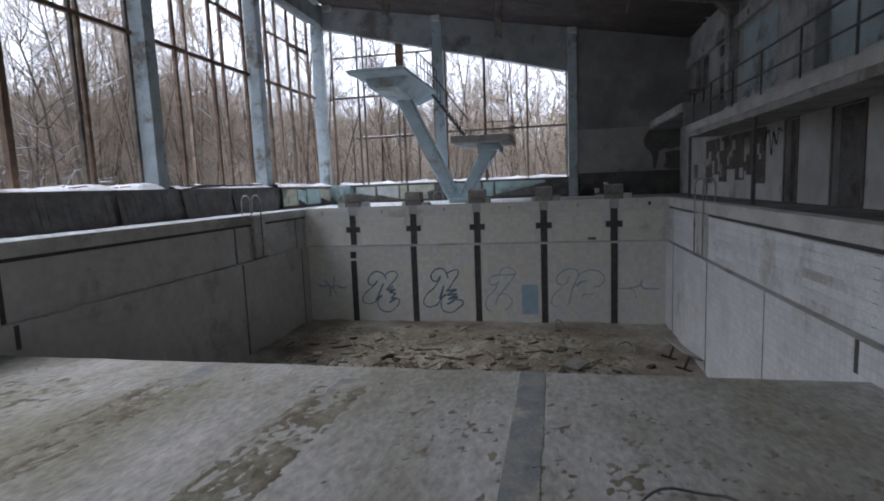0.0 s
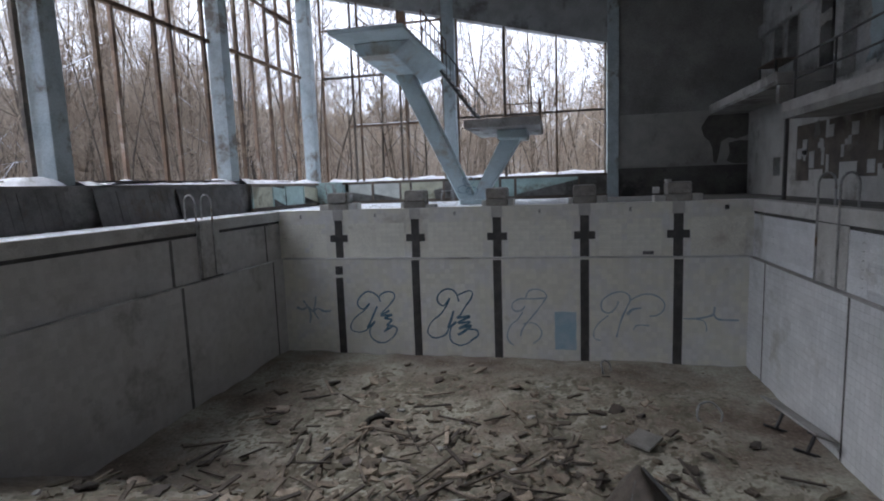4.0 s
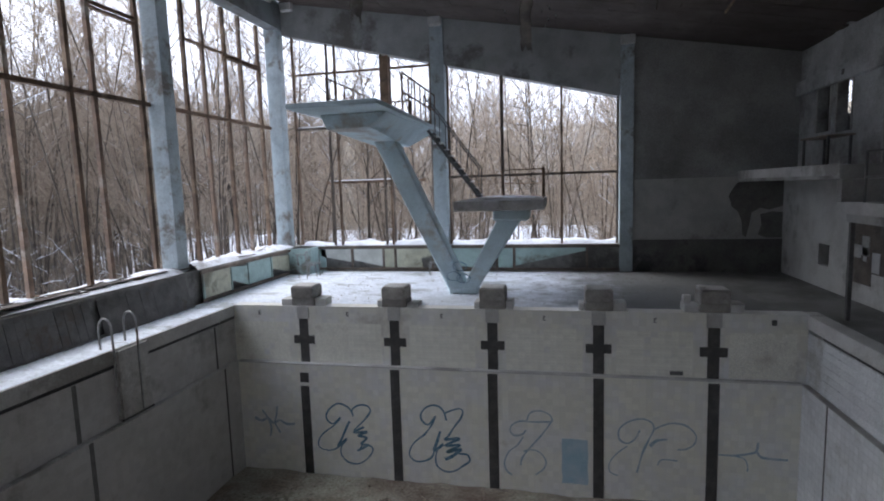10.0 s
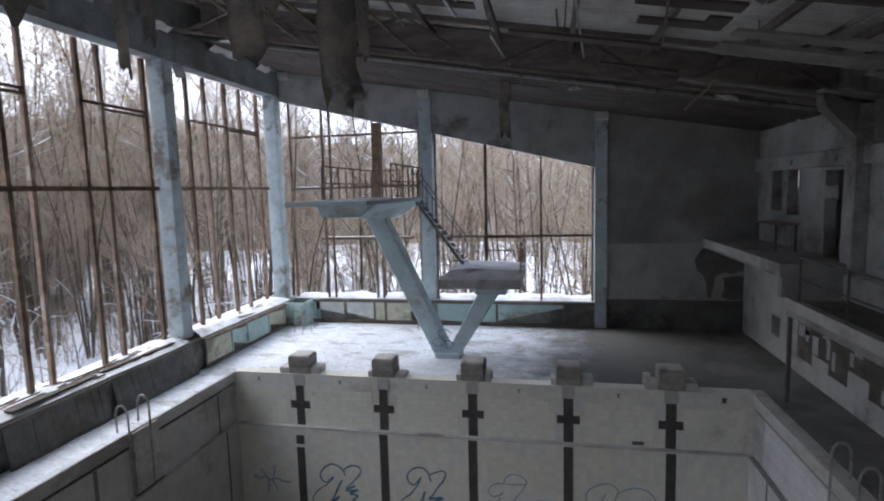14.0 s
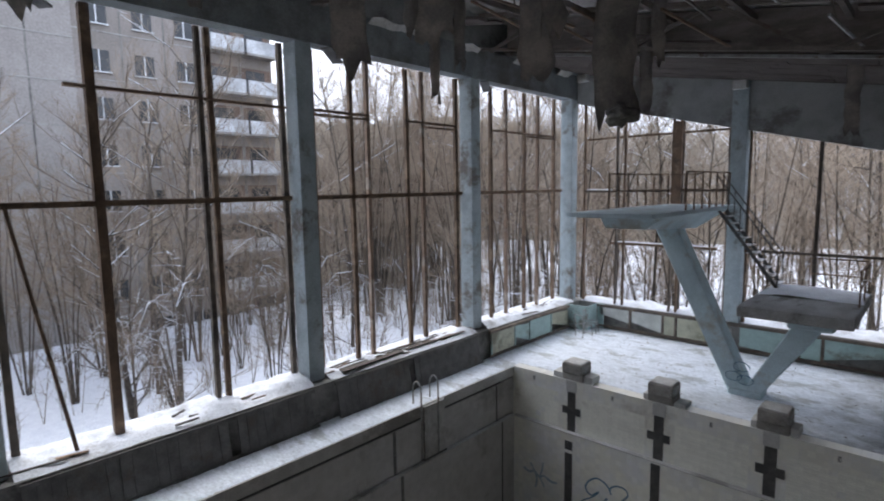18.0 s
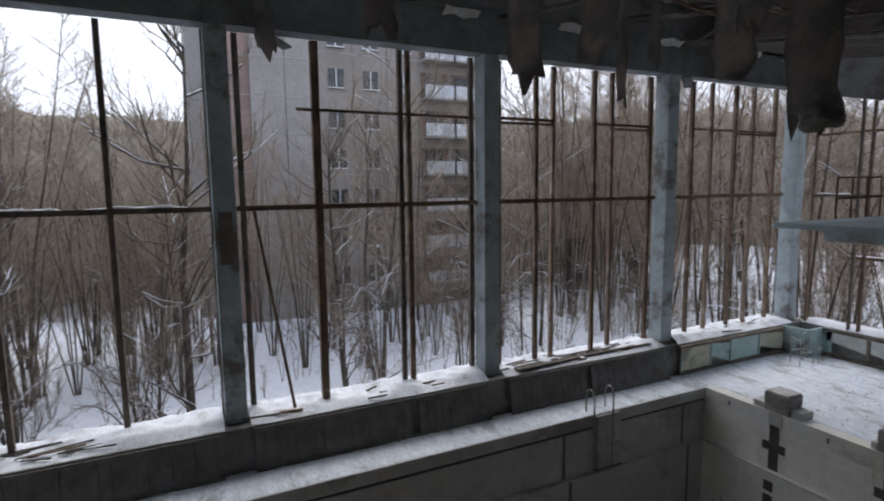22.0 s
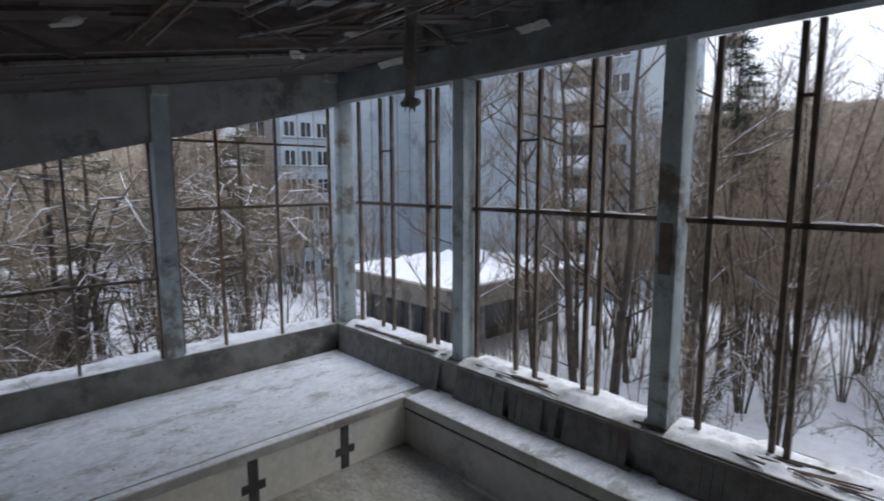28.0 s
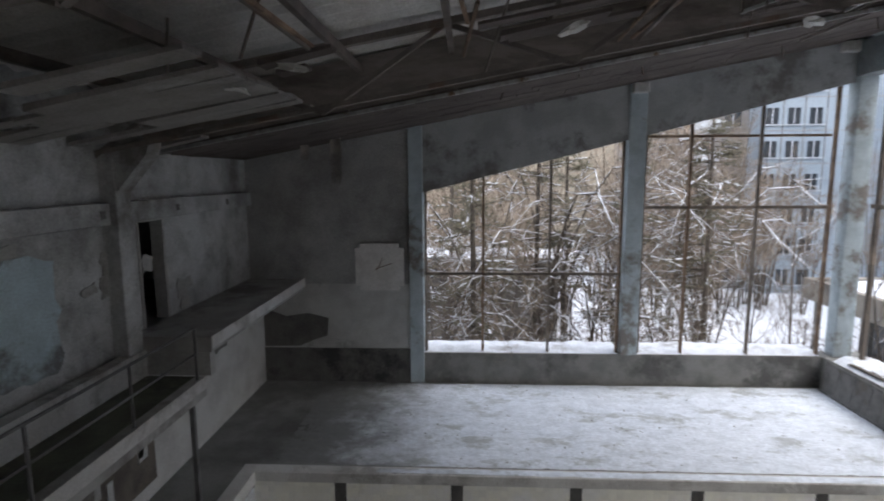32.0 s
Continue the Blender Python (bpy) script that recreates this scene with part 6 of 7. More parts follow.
def ground_z(x, y):
    d = math.hypot(x, y)
    return LOW - 0.3 + (0.25 * noise.noise((x * 0.11, y * 0.11, 1)) if d > 16 else 0) + max(0, d - 60) * 0.03


gx = steps(-400, -60, 16) + steps(-60, WEST - 1.2, 24) + steps(WEST - 1.2, 9.5, 4) + steps(9.5, 60, 10) + steps(60, 401, 16)
gy = steps(-400, -60, 16) + steps(-60, SOUTH - 1.1, 24) + steps(SOUTH - 1.1, NORTH + 1.1, 6) + steps(NORTH + 1.1, 80, 26) + steps(80, 401, 16)
bm = bmesh.new()
grid = [[bm.verts.new((x, y, ground_z(x, y))) for x in gx] for y in gy]
for j in range(len(gy) - 1):
    for i in range(len(gx) - 1):
        if WEST - 1.3 < gx[i] < 9.4 and SOUTH - 1.2 < gy[j] < NORTH + 1.0:
            continue
        fc = bm.faces.new((grid[j][i], grid[j][i + 1], grid[j + 1][i + 1], grid[j + 1][i]))
        fc.smooth = True
structure("ground", bm, M_snow, "snow-covered ground")


def stick(bm, p, q, w0, w1, sides=3):
    """A tapering open-ended stick."""
    d = (q - p).normalized()
    u = Vector((0, 0, 1)) if abs(d.z) < 0.9 else Vector((1, 0, 0))
    s = d.cross(u).normalized()
    u = s.cross(d)
    a, b = [], []
    for k in range(sides):
        c, e = math.cos(2 * math.pi * k / sides), math.sin(2 * math.pi * k / sides)
        a.append(bm.verts.new(p + (s * c + u * e) * w0 / 2))
        b.append(bm.verts.new(q + (s * c + u * e) * w1 / 2))
    for k in range(sides):
        bm.faces.new((a[k], a[(k + 1) % sides], b[(k + 1) % sides], b[k]))


def spike(bm, p, q, w):
    """A thin twig that runs out to a point."""
    d = (q - p).normalized()
    s = d.cross(Vector((0.3, 0.2, 1))).normalized() * w / 2
    u = s.cross(d)
    a = [bm.verts.new(p + s), bm.verts.new(p - s * 0.5 + u * 0.87), bm.verts.new(p - s * 0.5 - u * 0.87)]
    tip = bm.verts.new(q)
    for k in range(3):
        bm.faces.new((a[k], a[(k + 1) % 3], tip))


def grow(bm_t, bm_c, bm_s, p, d, length, w, depth, r, snowy):
    """A bent branch of two pieces with finer ones along it."""
    def wobble(k):
        return Vector((r.uniform(-1, 1), r.uniform(-1, 1), r.uniform(-0.6, 0.9))) * length * k
    if depth >= 3:
        q = p + d * length + wobble(0.15)
        spike(bm_c, p, q, w)
        path = [p, q]
    else:
        m = p + d * length * 0.5 + wobble(0.13)
        q = p + d * length + wobble(0.13) + Vector((0, 0, 0.1 * length))
        target = bm_t if depth == 1 else bm_c
        stick(target, p, m, w, w * 0.72)
        stick(target, m, q, w * 0.72, w * 0.4)
        path = [p, m, q]
        if r.random() < snowy:
            for u, v in ((p, m), (m, q)):
                if abs((v - u).normalized().z) < 0.7:
                    lift = Vector((0, 0, w * 0.34))
                    stick(bm_s, u + lift, v + lift, w * 0.6 + 0.005, w * 0.35 + 0.005)
    if depth >= 4:
        return
    kids = (0, 5, 5, 4)[depth]
    for k in range(kids):
        along = 0.2 + 0.8 * (k + r.random()) / kids
        at = along * (len(path) - 1)
        j = min(int(at), len(path) - 2)
        a = r.uniform(0, 2 * math.pi)
        side = Vector((math.cos(a), math.sin(a), r.uniform(0.0, 1.1))).normalized()
        nd = ((path[j + 1] - path[j]).normalized() * 0.65 + side * 0.5).normalized()
        grow(bm_t, bm_c, bm_s, path[j].lerp(path[j + 1], at - j), nd, length * r.uniform(0.4, 0.66), max(w * 0.48, 0.011), depth + 1, r, snowy)


def tree_template(seed, height, w, branches, snowy=0.34, share=(0.06, 0.24, 0.36, 0.34), twig=None):
    r = random.Random(seed)
    t = thing("bare_tree", "bare leafless winter tree with snow on its brown branches" if snowy < 0.5 else "bare leafless tree with branches thickly covered in snow", "tree", "trees outside the windows")
    bt, bc, bs = bmesh.new(), bmesh.new(), bmesh.new()
    d = Vector((r.uniform(-0.06, 0.06), r.uniform(-0.06, 0.06), 1)).normalized()
    p = Vector((0, 0, -0.6))
    pieces = 4
    for k in range(pieces):
        ln = height / pieces
        q = p + d * ln
        stick(bt, p, q, w * (1 - k * 0.2), w * (1 - (k + 1) * 0.2), 6)
        for j in range(int(branches * share[k] + 0.5)):
            a = r.uniform(0, 6.283)
            side = Vector((math.cos(a), math.sin(a), r.uniform(0.25, 1.5))).normalized()
            grow(bt, bc, bs, p.lerp(q, r.uniform(0.1, 1)), side, height * r.uniform(0.13, 0.25), w * 0.26, 1, r, snowy)
        p, d = q, (d + Vector((r.uniform(-0.12, 0.12), r.uniform(-0.12, 0.12), 0))).normalized()
    part("trunk", bt, M_bark, t)
    part("crown", bc, twig or M_twig, t)
    tagged(part("snow", bs, M_snow, t, "snow lying on the branches"), kind="stuff")
    return t


TREES = [tree_template(s, h, w, n) for s, h, w, n in ((1, 13, 0.2, 20), (2, 15, 0.24, 22), (3, 11, 0.15, 18), (4, 17, 0.27, 22), (5, 9, 0.12, 16), (6, 14, 0.17, 20), (7, 6.5, 0.08, 14))]
TREES += [tree_template(8, 11, 0.2, 16, 0.9), tree_template(9, 8, 0.14, 14, 0.9)]


def free_spot(x, y):
    if -15 < x < 12 and -13 < y < 29:
        return False
    if -46 < x < -17.5 and -29 < y < -12:
        return False
    if -60 < x < -40 and 5 < y < 33:
        return False
    if -60 < x < -40 and -48 < y < -13:
        return False
    return not (-40 < x < -12 and y < -41)


def low_gap(x, y):
    """The stretch west of the hall where only low growth stands before the sky."""
    return x < -16 and -0.31 < (y - 6.9) / (0.33 - x) < -0.02


def open_gap(x, y):
    """The thin stretch before the block's balconies."""
    return x < -16 and 0.43 < (y - 6.9) / (0.33 - x) < 0.6


r = random.Random(5)
count = 0
while count < 88:
    zone = r.random()
    if zone < 0.2:
        x, y = r.uniform(-40, -17), r.uniform(-24, 55)
    elif zone < 0.45:
        x, y = r.uniform(-34, -18), r.uniform(28, 50)
    elif zone < 0.88:
        x, y = r.uniform(-30, 18), r.uniform(31, 58)
    else:
        x, y = r.uniform(-24, 12), r.uniform(-36, -14.5)
    if not free_spot(x, y):
        continue
    k = r.choice((0, 1, 2, 3, 5, 5, 1, 6))
    if -19 < x and y < 28:
        k = r.choice((4, 6, 2))
    if y < -13:
        k = r.choice((7, 8))
    if low_gap(x, y) or open_gap(x, y):
        k = 6
    s = r.uniform(0.85, 1.2)
    m = pose(x, y, LOW - 0.3, r.uniform(-4, 4), r.uniform(-4, 4), r.uniform(0, 360))
    if count < 9:
        TREES[count].matrix_basis = pose(*((-21, 20), (-26, 40), (-20, 6), (-27, 27), (-18, 12), (-8, 33), (-17.5, 0), (-7, -16), (-2, -15.5))[count], LOW - 0.3, 0, 0, 40 * count)
    else:
        ob = copy_thing(TREES[k], m)
        ob.scale = (s, s, s * r.uniform(0.9, 1.1))
    count += 1

# far woods and undergrowth: fans of bent stems with fine twigs
def clump(bm, p, h, stems, twigs, w, tw, r):
    for k in range(stems):
        a, lean = r.uniform(0, 6.283), r.uniform(0.02, 0.34) * h
        out = Vector((math.cos(a), math.sin(a), 0))
        p = p + Vector((r.uniform(-0.35, 0.35), r.uniform(-0.35, 0.35), 0))
        hh = h * r.uniform(0.65, 1.0)
        mid = p + out * lean * r.uniform(0.0, 0.6) + Vector((r.uniform(-0.05, 0.05) * h, r.uniform(-0.05, 0.05) * h, hh * r.uniform(0.4, 0.6)))
        top = p + out * lean + Vector((0, 0, hh))
        stick(bm, p, mid, w, w * 0.7)
        stick(bm, mid, top, w * 0.7, w * 0.15)
        for j in range(twigs):
            f = r.uniform(0.15, 1.0)
            b = p.lerp(mid, f * 2) if f < 0.5 else mid.lerp(top, f * 2 - 1)
            aa, ln = r.uniform(0, 6.283), h * r.uniform(0.1, 0.22) * (1.25 - 0.6 * f)
            spike(bm, b, b + Vector((math.cos(aa), math.sin(aa), r.uniform(0.4, 1.6))) * ln, tw)


for name, label, mat, n, near, far, a0, a1, lo, hi, stems, twigs, w, tw, seed in (
        ("far_woods", "dense brown leafless woods on a snowy slope", M_farwood, 1350, 56, 90, 42, 260, 11, 19, 3, 10, 0.16, 0.115, 9),
        ("snowy_woods", "pale snow-dusted leafless woods beyond a clearing", M_palewoods, 1200, 70, 125, -75, 46, 9, 19, 3, 12, 0.16, 0.14, 14),
        ("undergrowth", "belt of thick brown brushwood behind the snow", M_farwood, 1700, 45, 60, 44, 118, 5, 10, 4, 10, 0.07, 0.05, 10),
        ("shrubs", "sparse snow-dusted shrubs in a clearing", M_palewoods, 560, 32, 74, -75, 48, 1.5, 5.0, 5, 8, 0.05, 0.03, 15),
        ("saplings", "thin brown saplings and shrubs standing in snow", M_twig, 620, 20, 44, -40, 150, 1.5, 7.5, 2, 14, 0.04, 0.018, 12)):
    bm = bmesh.new()
    r = random.Random(seed)
    for k in range(n):
        a = r.uniform(radians(a0), radians(a1))
        d = near + (far - near) * r.random() ** 0.8
        x, y = -math.sin(a) * d - 5, math.cos(a) * d + 8
        if not free_spot(x, y) or x > 50:
            continue
        g = LOW - 0.35 + max(0, math.hypot(x, y) - 60) * (0.03 if hi < 15 else 0.1)
        clump(bm, Vector((x, y, g)), r.uniform(lo, hi), stems, twigs, w, tw, r)
    tagged(link_mesh(name, bm, mat), label, "woods", "", "stuff")
# snow lying on fallen branches in the clearing
bm = bmesh.new()
r = random.Random(61)
for k in range(900):
    x, y = r.uniform(-44, 22), r.uniform(24, 76)
    if not free_spot(x, y) or (x > -18 and y < 31):
        continue
    z = LOW - 0.1 + r.uniform(0.2, 3.2)
    d = Vector((r.uniform(-1, 1), r.uniform(-0.4, 0.4), r.uniform(-0.15, 0.25))).normalized() * r.uniform(0.5, 2.6)
    p = Vector((x, y, z))
    stick(bm, p, p + d * 0.5, 0.05, 0.06)
    stick(bm, p + d * 0.5, p + d + Vector((0, 0, -0.15)), 0.06, 0.03)
tagged(link_mesh("branch_snow", bm, M_snow), "snow lying on low branches in the clearing", "snow", "", "stuff")


# broad crowned trees whose fine twigs make a brown haze, and bent snow-laden ones behind the south gable
def brush_tree(seed, h, stems, twigs, label):
    r = random.Random(seed)
    t = thing("twiggy_tree", label, "tree", "twiggy trees outside")
    bt, bc = bmesh.new(), bmesh.new()
    for k in range(stems):
        a, lean = k * 6.283 / stems + r.uniform(-0.4, 0.4), h * r.uniform(0.05, 0.26)
        out = Vector((math.cos(a), math.sin(a), 0))
        pts = [Vector((0, 0, -0.5)) + out * 0.08, out * lean * 0.3 + Vector((0, 0, h * 0.36)), out * lean * 0.75 + Vector((0, 0, h * 0.7)), out * lean + Vector((0, 0, h * r.uniform(0.85, 1.0)))]
        for j, w in enumerate((0.11, 0.08, 0.045)):
            stick(bt, pts[j], pts[j + 1], w, w * 0.66)
        for j in range(twigs):
            f = r.uniform(0.9, 3.0)
            i = min(2, int(f))
            b = pts[i].lerp(pts[i + 1], f - i)
            aa = r.uniform(0, 6.283)
            ln = h * 0.15 * (1.35 - f / 3)
            d = (Vector((math.cos(aa), math.sin(aa), r.uniform(0.3, 1.5)))).normalized()
            e = b + d * ln * r.uniform(0.6, 1.2)
            spike(bc, b, e, 0.028)
            for m in range(4):
                c = b.lerp(e, r.uniform(0.3, 0.95))
                spike(bc, c, c + (d + Vector((r.uniform(-0.9, 0.9), r.uniform(-0.9, 0.9), r.uniform(-0.2, 0.8)))).normalized() * ln * r.uniform(0.3, 0.6), 0.018)
    part("trunk", bt, M_bark, t)
    part("crown", bc, M_twig, t)
    return t


def bent_tree(seed, h, arms, label):
    r = random.Random(seed)
    t = thing("bent_tree", label, "tree", "snow-laden bent trees")
    bt, bc, bs = bmesh.new(), bmesh.new(), bmesh.new()
    for k in range(arms):
        a, reach, top = r.uniform(0, 6.283), h * r.uniform(0.25, 0.7), h * r.uniform(0.35, 1.0)
        out = Vector((math.cos(a), math.sin(a), 0))
        p = Vector((r.uniform(-0.3, 0.3), r.uniform(-0.3, 0.3), -0.4))
        for j in range(1, 8):
            u = j / 7
            q = out * reach * u ** 1.5 + Vector((0, 0, top * math.sin(min(2.3, u * 2.4)))) + Vector((r.uniform(-0.12, 0.12), r.uniform(-0.12, 0.12), 0))
            w = 0.1 * (1.1 - u) + 0.012
            stick(bt, p, q, w, w * 0.85)
            if j > 2 and abs((q - p).normalized().z) < 0.8:
                stick(bs, p + Vector((0, 0, w * 0.4)), q + Vector((0, 0, w * 0.4)), w * 0.7 + 0.012, w * 0.6 + 0.01)
            for m in range(9):
                b = p.lerp(q, r.random())
                aa = r.uniform(0, 6.283)
                e = b + Vector((math.cos(aa), math.sin(aa), r.uniform(-0.7, 0.7))) * h * 0.11 * r.uniform(0.4, 1.0)
                spike(bc, b, e, 0.03)
                for i in range(3):
                    c = b.lerp(e, r.uniform(0.3, 1))
                    spike(bc, c, c + Vector((r.uniform(-1, 1), r.uniform(-1, 1), r.uniform(-0.8, 0.5))) * h * 0.05, 0.016)
                if m % 4 == 0:
                    stick(bs, b + Vector((0, 0, 0.014)), e + Vector((0, 0, 0.014)), 0.024, 0.012)
            p = q
    part("trunk", bt, M_bark, t)
    part("crown", bc, M_darktwig, t)
    tagged(part("snow", bs, M_snow, t, "snow lying along the bent branches"), kind="stuff")
    return t


r = random.Random(33)
BRUSH = [brush_tree(k + 1, h, n, 60, "leafless tree with a broad haze of fine brown twigs") for k, (h, n) in enumerate(((11, 5), (15, 5), (9, 6)))]
spots = [(-33, 11.5), (-36, 16), (-32.5, 19), (-30, -10), (-27, -4), (-34, -7), (-24, -11), (-38, -11), (-31, -2)] + [(r.uniform(-40, -25), r.uniform(-10, 6)) for _ in range(16)] + [(r.uniform(-39, -27), r.uniform(-9, 30)) for _ in range(26)] + [(r.uniform(-36, 10), r.uniform(33, 60)) for _ in range(24)] + [(r.uniform(-26, 8), r.uniform(-42, -27)) for _ in range(40)] + [(r.uniform(-46, -22), r.uniform(30, 60)) for _ in range(26)] + [(r.uniform(-38, -20), r.uniform(18, 42)) for _ in range(9)] + [(-16 + 2.1 * k, r.uniform(31, 41)) for k in range(13)]
for k, (x, y) in enumerate(spots):
    m = pose(x, y, LOW - 0.3, 0, 0, r.uniform(0, 360))
    if k < 3:
        BRUSH[k].matrix_basis = m
        continue
    if not free_spot(x, y):
        continue
    sc = r.uniform(0.8, 1.25) * (1.3 if y > 18 and x < -20 else 1.1 if low_gap(x, y) else 1) * (0.55 if open_gap(x, y) else 1.2 if 0.63 < (y - 6.9) / (0.33 - x) < 1.1 else 1)
    copy_thing(BRUSH[k % 3], m).scale = (sc, sc, sc)
BENT = [bent_tree(k + 3, h, n, "bent leafless tree weighed down by snow") for k, (h, n) in enumerate(((9, 9), (7, 8)))]
for k, (x, y, sc) in enumerate(((-3.2, -14.2, 0.8), (-8.4, -14.6, 0.85), (0.8, -15.2, 1.0), (-6.0, -16.4, 1.1), (-1.4, -18.4, 1.3), (-10.5, -17.0, 1.0), (-4.4, -21.0, 1.5), (3.4, -18.5, 1.3), (-8.2, -22.5, 1.5), (-13.2, -15.2, 0.8), (-12.6, -22.0, 1.4), (0.6, -23.0, 1.5), (-14.6, -27.0, 1.5), (-6.6, -27.5, 1.5), (-21.5, 14.5, 0.85), (-20.5, 5.2, 0.8), (-22.5, 20.5, 0.9), (-21, -1.0, 0.8))):
    m = pose(x, y, LOW - 0.3, 0, 0, 67 * k)
    ob = BENT[k] if k < 2 else copy_thing(BENT[k % 2], m)
    ob.matrix_basis = m
    ob.scale = (sc, sc, sc)


# wooded hillside far behind
def hill(u, v):
    a = radians(-80 + 330 * u)
    d = 84 + 60 * v
    x, y = -math.sin(a) * d - 5, math.cos(a) * d + 8
    crest = 14.0 + 4.5 * max(0, min(1, (a - 0.3) / 0.3)) - 5 * max(0, min(1, (a - 1.95) / 0.3)) + max(0, min(1, (a - 2.5) / 0.4)) + 2.4 * noise.noise((a * 5, 1, 1)) + 1.3 * noise.noise((a * 28, 2, 2)) + 0.9 * noise.noise((a * 90, 5, 2))
    return (x, y, LOW - 1 + (crest - LOW) * min(1, v * 4) + (1.8 * v if v > 0.25 else 0))


structure("backdrop_hill", sheet(600, 10, hill), M_hill, "brown wooded hillside in the distance")
bm = bmesh.new()
r = random.Random(88)
for k in range(560):
    p = Vector(hill((r.uniform(10, 125) + 80) / 330, r.uniform(0.2, 0.27)))
    clump(bm, p - Vector((0, 0, 1.2)), r.uniform(2.2, 5.0) * (1 + 0.5 * noise.noise((p.x * 0.08, p.y * 0.08, 4))), 4, 6, 0.13, 0.12, r)
tagged(link_mesh("ridge_woods", bm, M_farwood), "leafless trees along the crest of the far hillside", "woods", "", "stuff")


def block(name, label, x0, y0, x1, y1, face, storeys, mat, bays, balcony=(), base=LOW - 0.5, floor_h=2.8, blank=0, half=0.72):
    """Panel housing block; face is the outward axis of its windowed front ('+x' or '+y')."""
    t = thing(name, label, "building")
    top = base + storeys * floor_h + 0.9
    part("wall", boxes((x0, x1, y0, y1, base, top)), mat, t)
    part("roof", boxes((x0 - 0.2, x1 + 0.2, y0 - 0.2, y1 + 0.2, top + 0.004, top + 0.35)), M_snow, t, "snow-covered flat roof")
    along0, along1 = (y0, y1) if face == "+x" else (x0, x1)
    step = (along1 - along0) / bays
    for s in range(storeys):
        z = base + 0.9 + s * floor_h
        part("panel_joint", boxes((x1, x1 + 0.03, y0, y1, z - 0.55, z - 0.47)) if face == "+x" else boxes((x0, x1, y1, y1 + 0.03, z - 0.55, z - 0.47)), M_concrete, t)
        for k in range(1, bays):
            c = along0 + k * step
            part("panel_joint", boxes((x1 + 0.001, x1 + 0.025, c - 0.05, c + 0.05, z - 0.465, z + floor_h - 0.555)) if face == "+x"
                 else boxes((c - 0.05, c + 0.05, y1 + 0.001, y1 + 0.025, z - 0.465, z + floor_h - 0.555)), M_sill, t)
        for k in range(bays):
            c = along0 + (k + 0.5) * step
            if k in balcony:
                part("recess", boxes((x1 + 0.005, x1 + 0.03, c - step * 0.45, c + step * 0.45, z - 0.46, z + 1.7)) if face == "+x"
                     else boxes((c - step * 0.45, c + step * 0.45, y1 + 0.005, y1 + 0.03, z - 0.46, z + 1.7)), M_balconywall, t)
                b = part("balcony", boxes((x1 + 0.04, x1 + 1.2, c - step * 0.46, c + step * 0.46, z - 0.62, z - 0.46)) if face == "+x"
                         else boxes((c - step * 0.46, c + step * 0.46, y1 + 0.04, y1 + 1.2, z - 0.62, z - 0.46)), M_concrete, t)
                part("parapet", boxes((x1 + 1.12, x1 + 1.2, c - step * 0.46, c + step * 0.46, z - 0.46, z + 0.55)) if face == "+x"
                     else boxes((c - step * 0.46, c + step * 0.46, y1 + 1.12, y1 + 1.2, z - 0.46, z + 0.55)), M_balcony, b)
                part("balcony_door", boxes((x1 + 0.035, x1 + 0.06, c - 0.9, c + 0.7, z - 0.4, z + 1.5)) if face == "+x"
                     else boxes((c - 0.9, c + 0.7, y1 + 0.035, y1 + 0.06, z - 0.4, z + 1.5)), M_window, b)
            else:
                if mat == M_bldg_white or k < blank:
                    continue
                w = part("window", boxes((x1 + 0.035, x1 + 0.06, c - half, c + half, z, z + 1.4)) if face == "+x"
                         else boxes((c - half, c + half, y1 + 0.035, y1 + 0.06, z, z + 1.4)), M_window, t)
                part("frame", boxes((x1 + 0.06, x1 + 0.1, c - 0.04, c + 0.04, z, z + 1.4), (x1 + 0.06, x1 + 0.2, c - half - 0.08, c + half + 0.08, z - 0.08, z - 0.002)) if face == "+x"
                     else boxes((c - 0.04, c + 0.04, y1 + 0.06, y1 + 0.1, z, z + 1.4), (c - 0.8, c + 0.8, y1 + 0.06, y1 + 0.2, z - 0.08, z - 0.002)), M_balcony, w)
    return t


block("apartment_block", "nine-storey grey-brown panel block with white balconies behind bare trees", -54, 17, -42, 31, "+x", 9, M_bldg, 5, (3, 4), base=LOW - 1.9, floor_h=3.1, half=0.62)
block("apartment_block", "pale blank stair end of a panel block", -53.9, 12, -41.9, 16.98, "+x", 9, M_bldg_white, 2)
block("apartment_block", "narrow pinkish brick stair end of a panel block", -54.5, 10.6, -42.2, 11.98, "+x", 9, M_bldg_pink, 1, blank=99)
block("apartment_block", "pale grey blank end of a panel block set back", -60, 7.9, -46, 10.5, "+x", 9, M_bldg_grey, 1, blank=99)
block("apartment_block", "tall pale blue panel block with a column of brown balconies", -54, -58, -42, -14.5, "+x", 9, M_bldg_blue, 12, (10,), blank=11)
block("apartment_block", "blue-grey panel block with rows of windows", -41.9, -56, -25.6, -43, "+y", 9, M_bldg_blue, 9, blank=6, half=0.52)
block("apartment_block", "grey-brown panel block with pale balconies half hidden by trees", -25.58, -57, -17, -45, "+y", 9, M_bldg, 3, (1,))

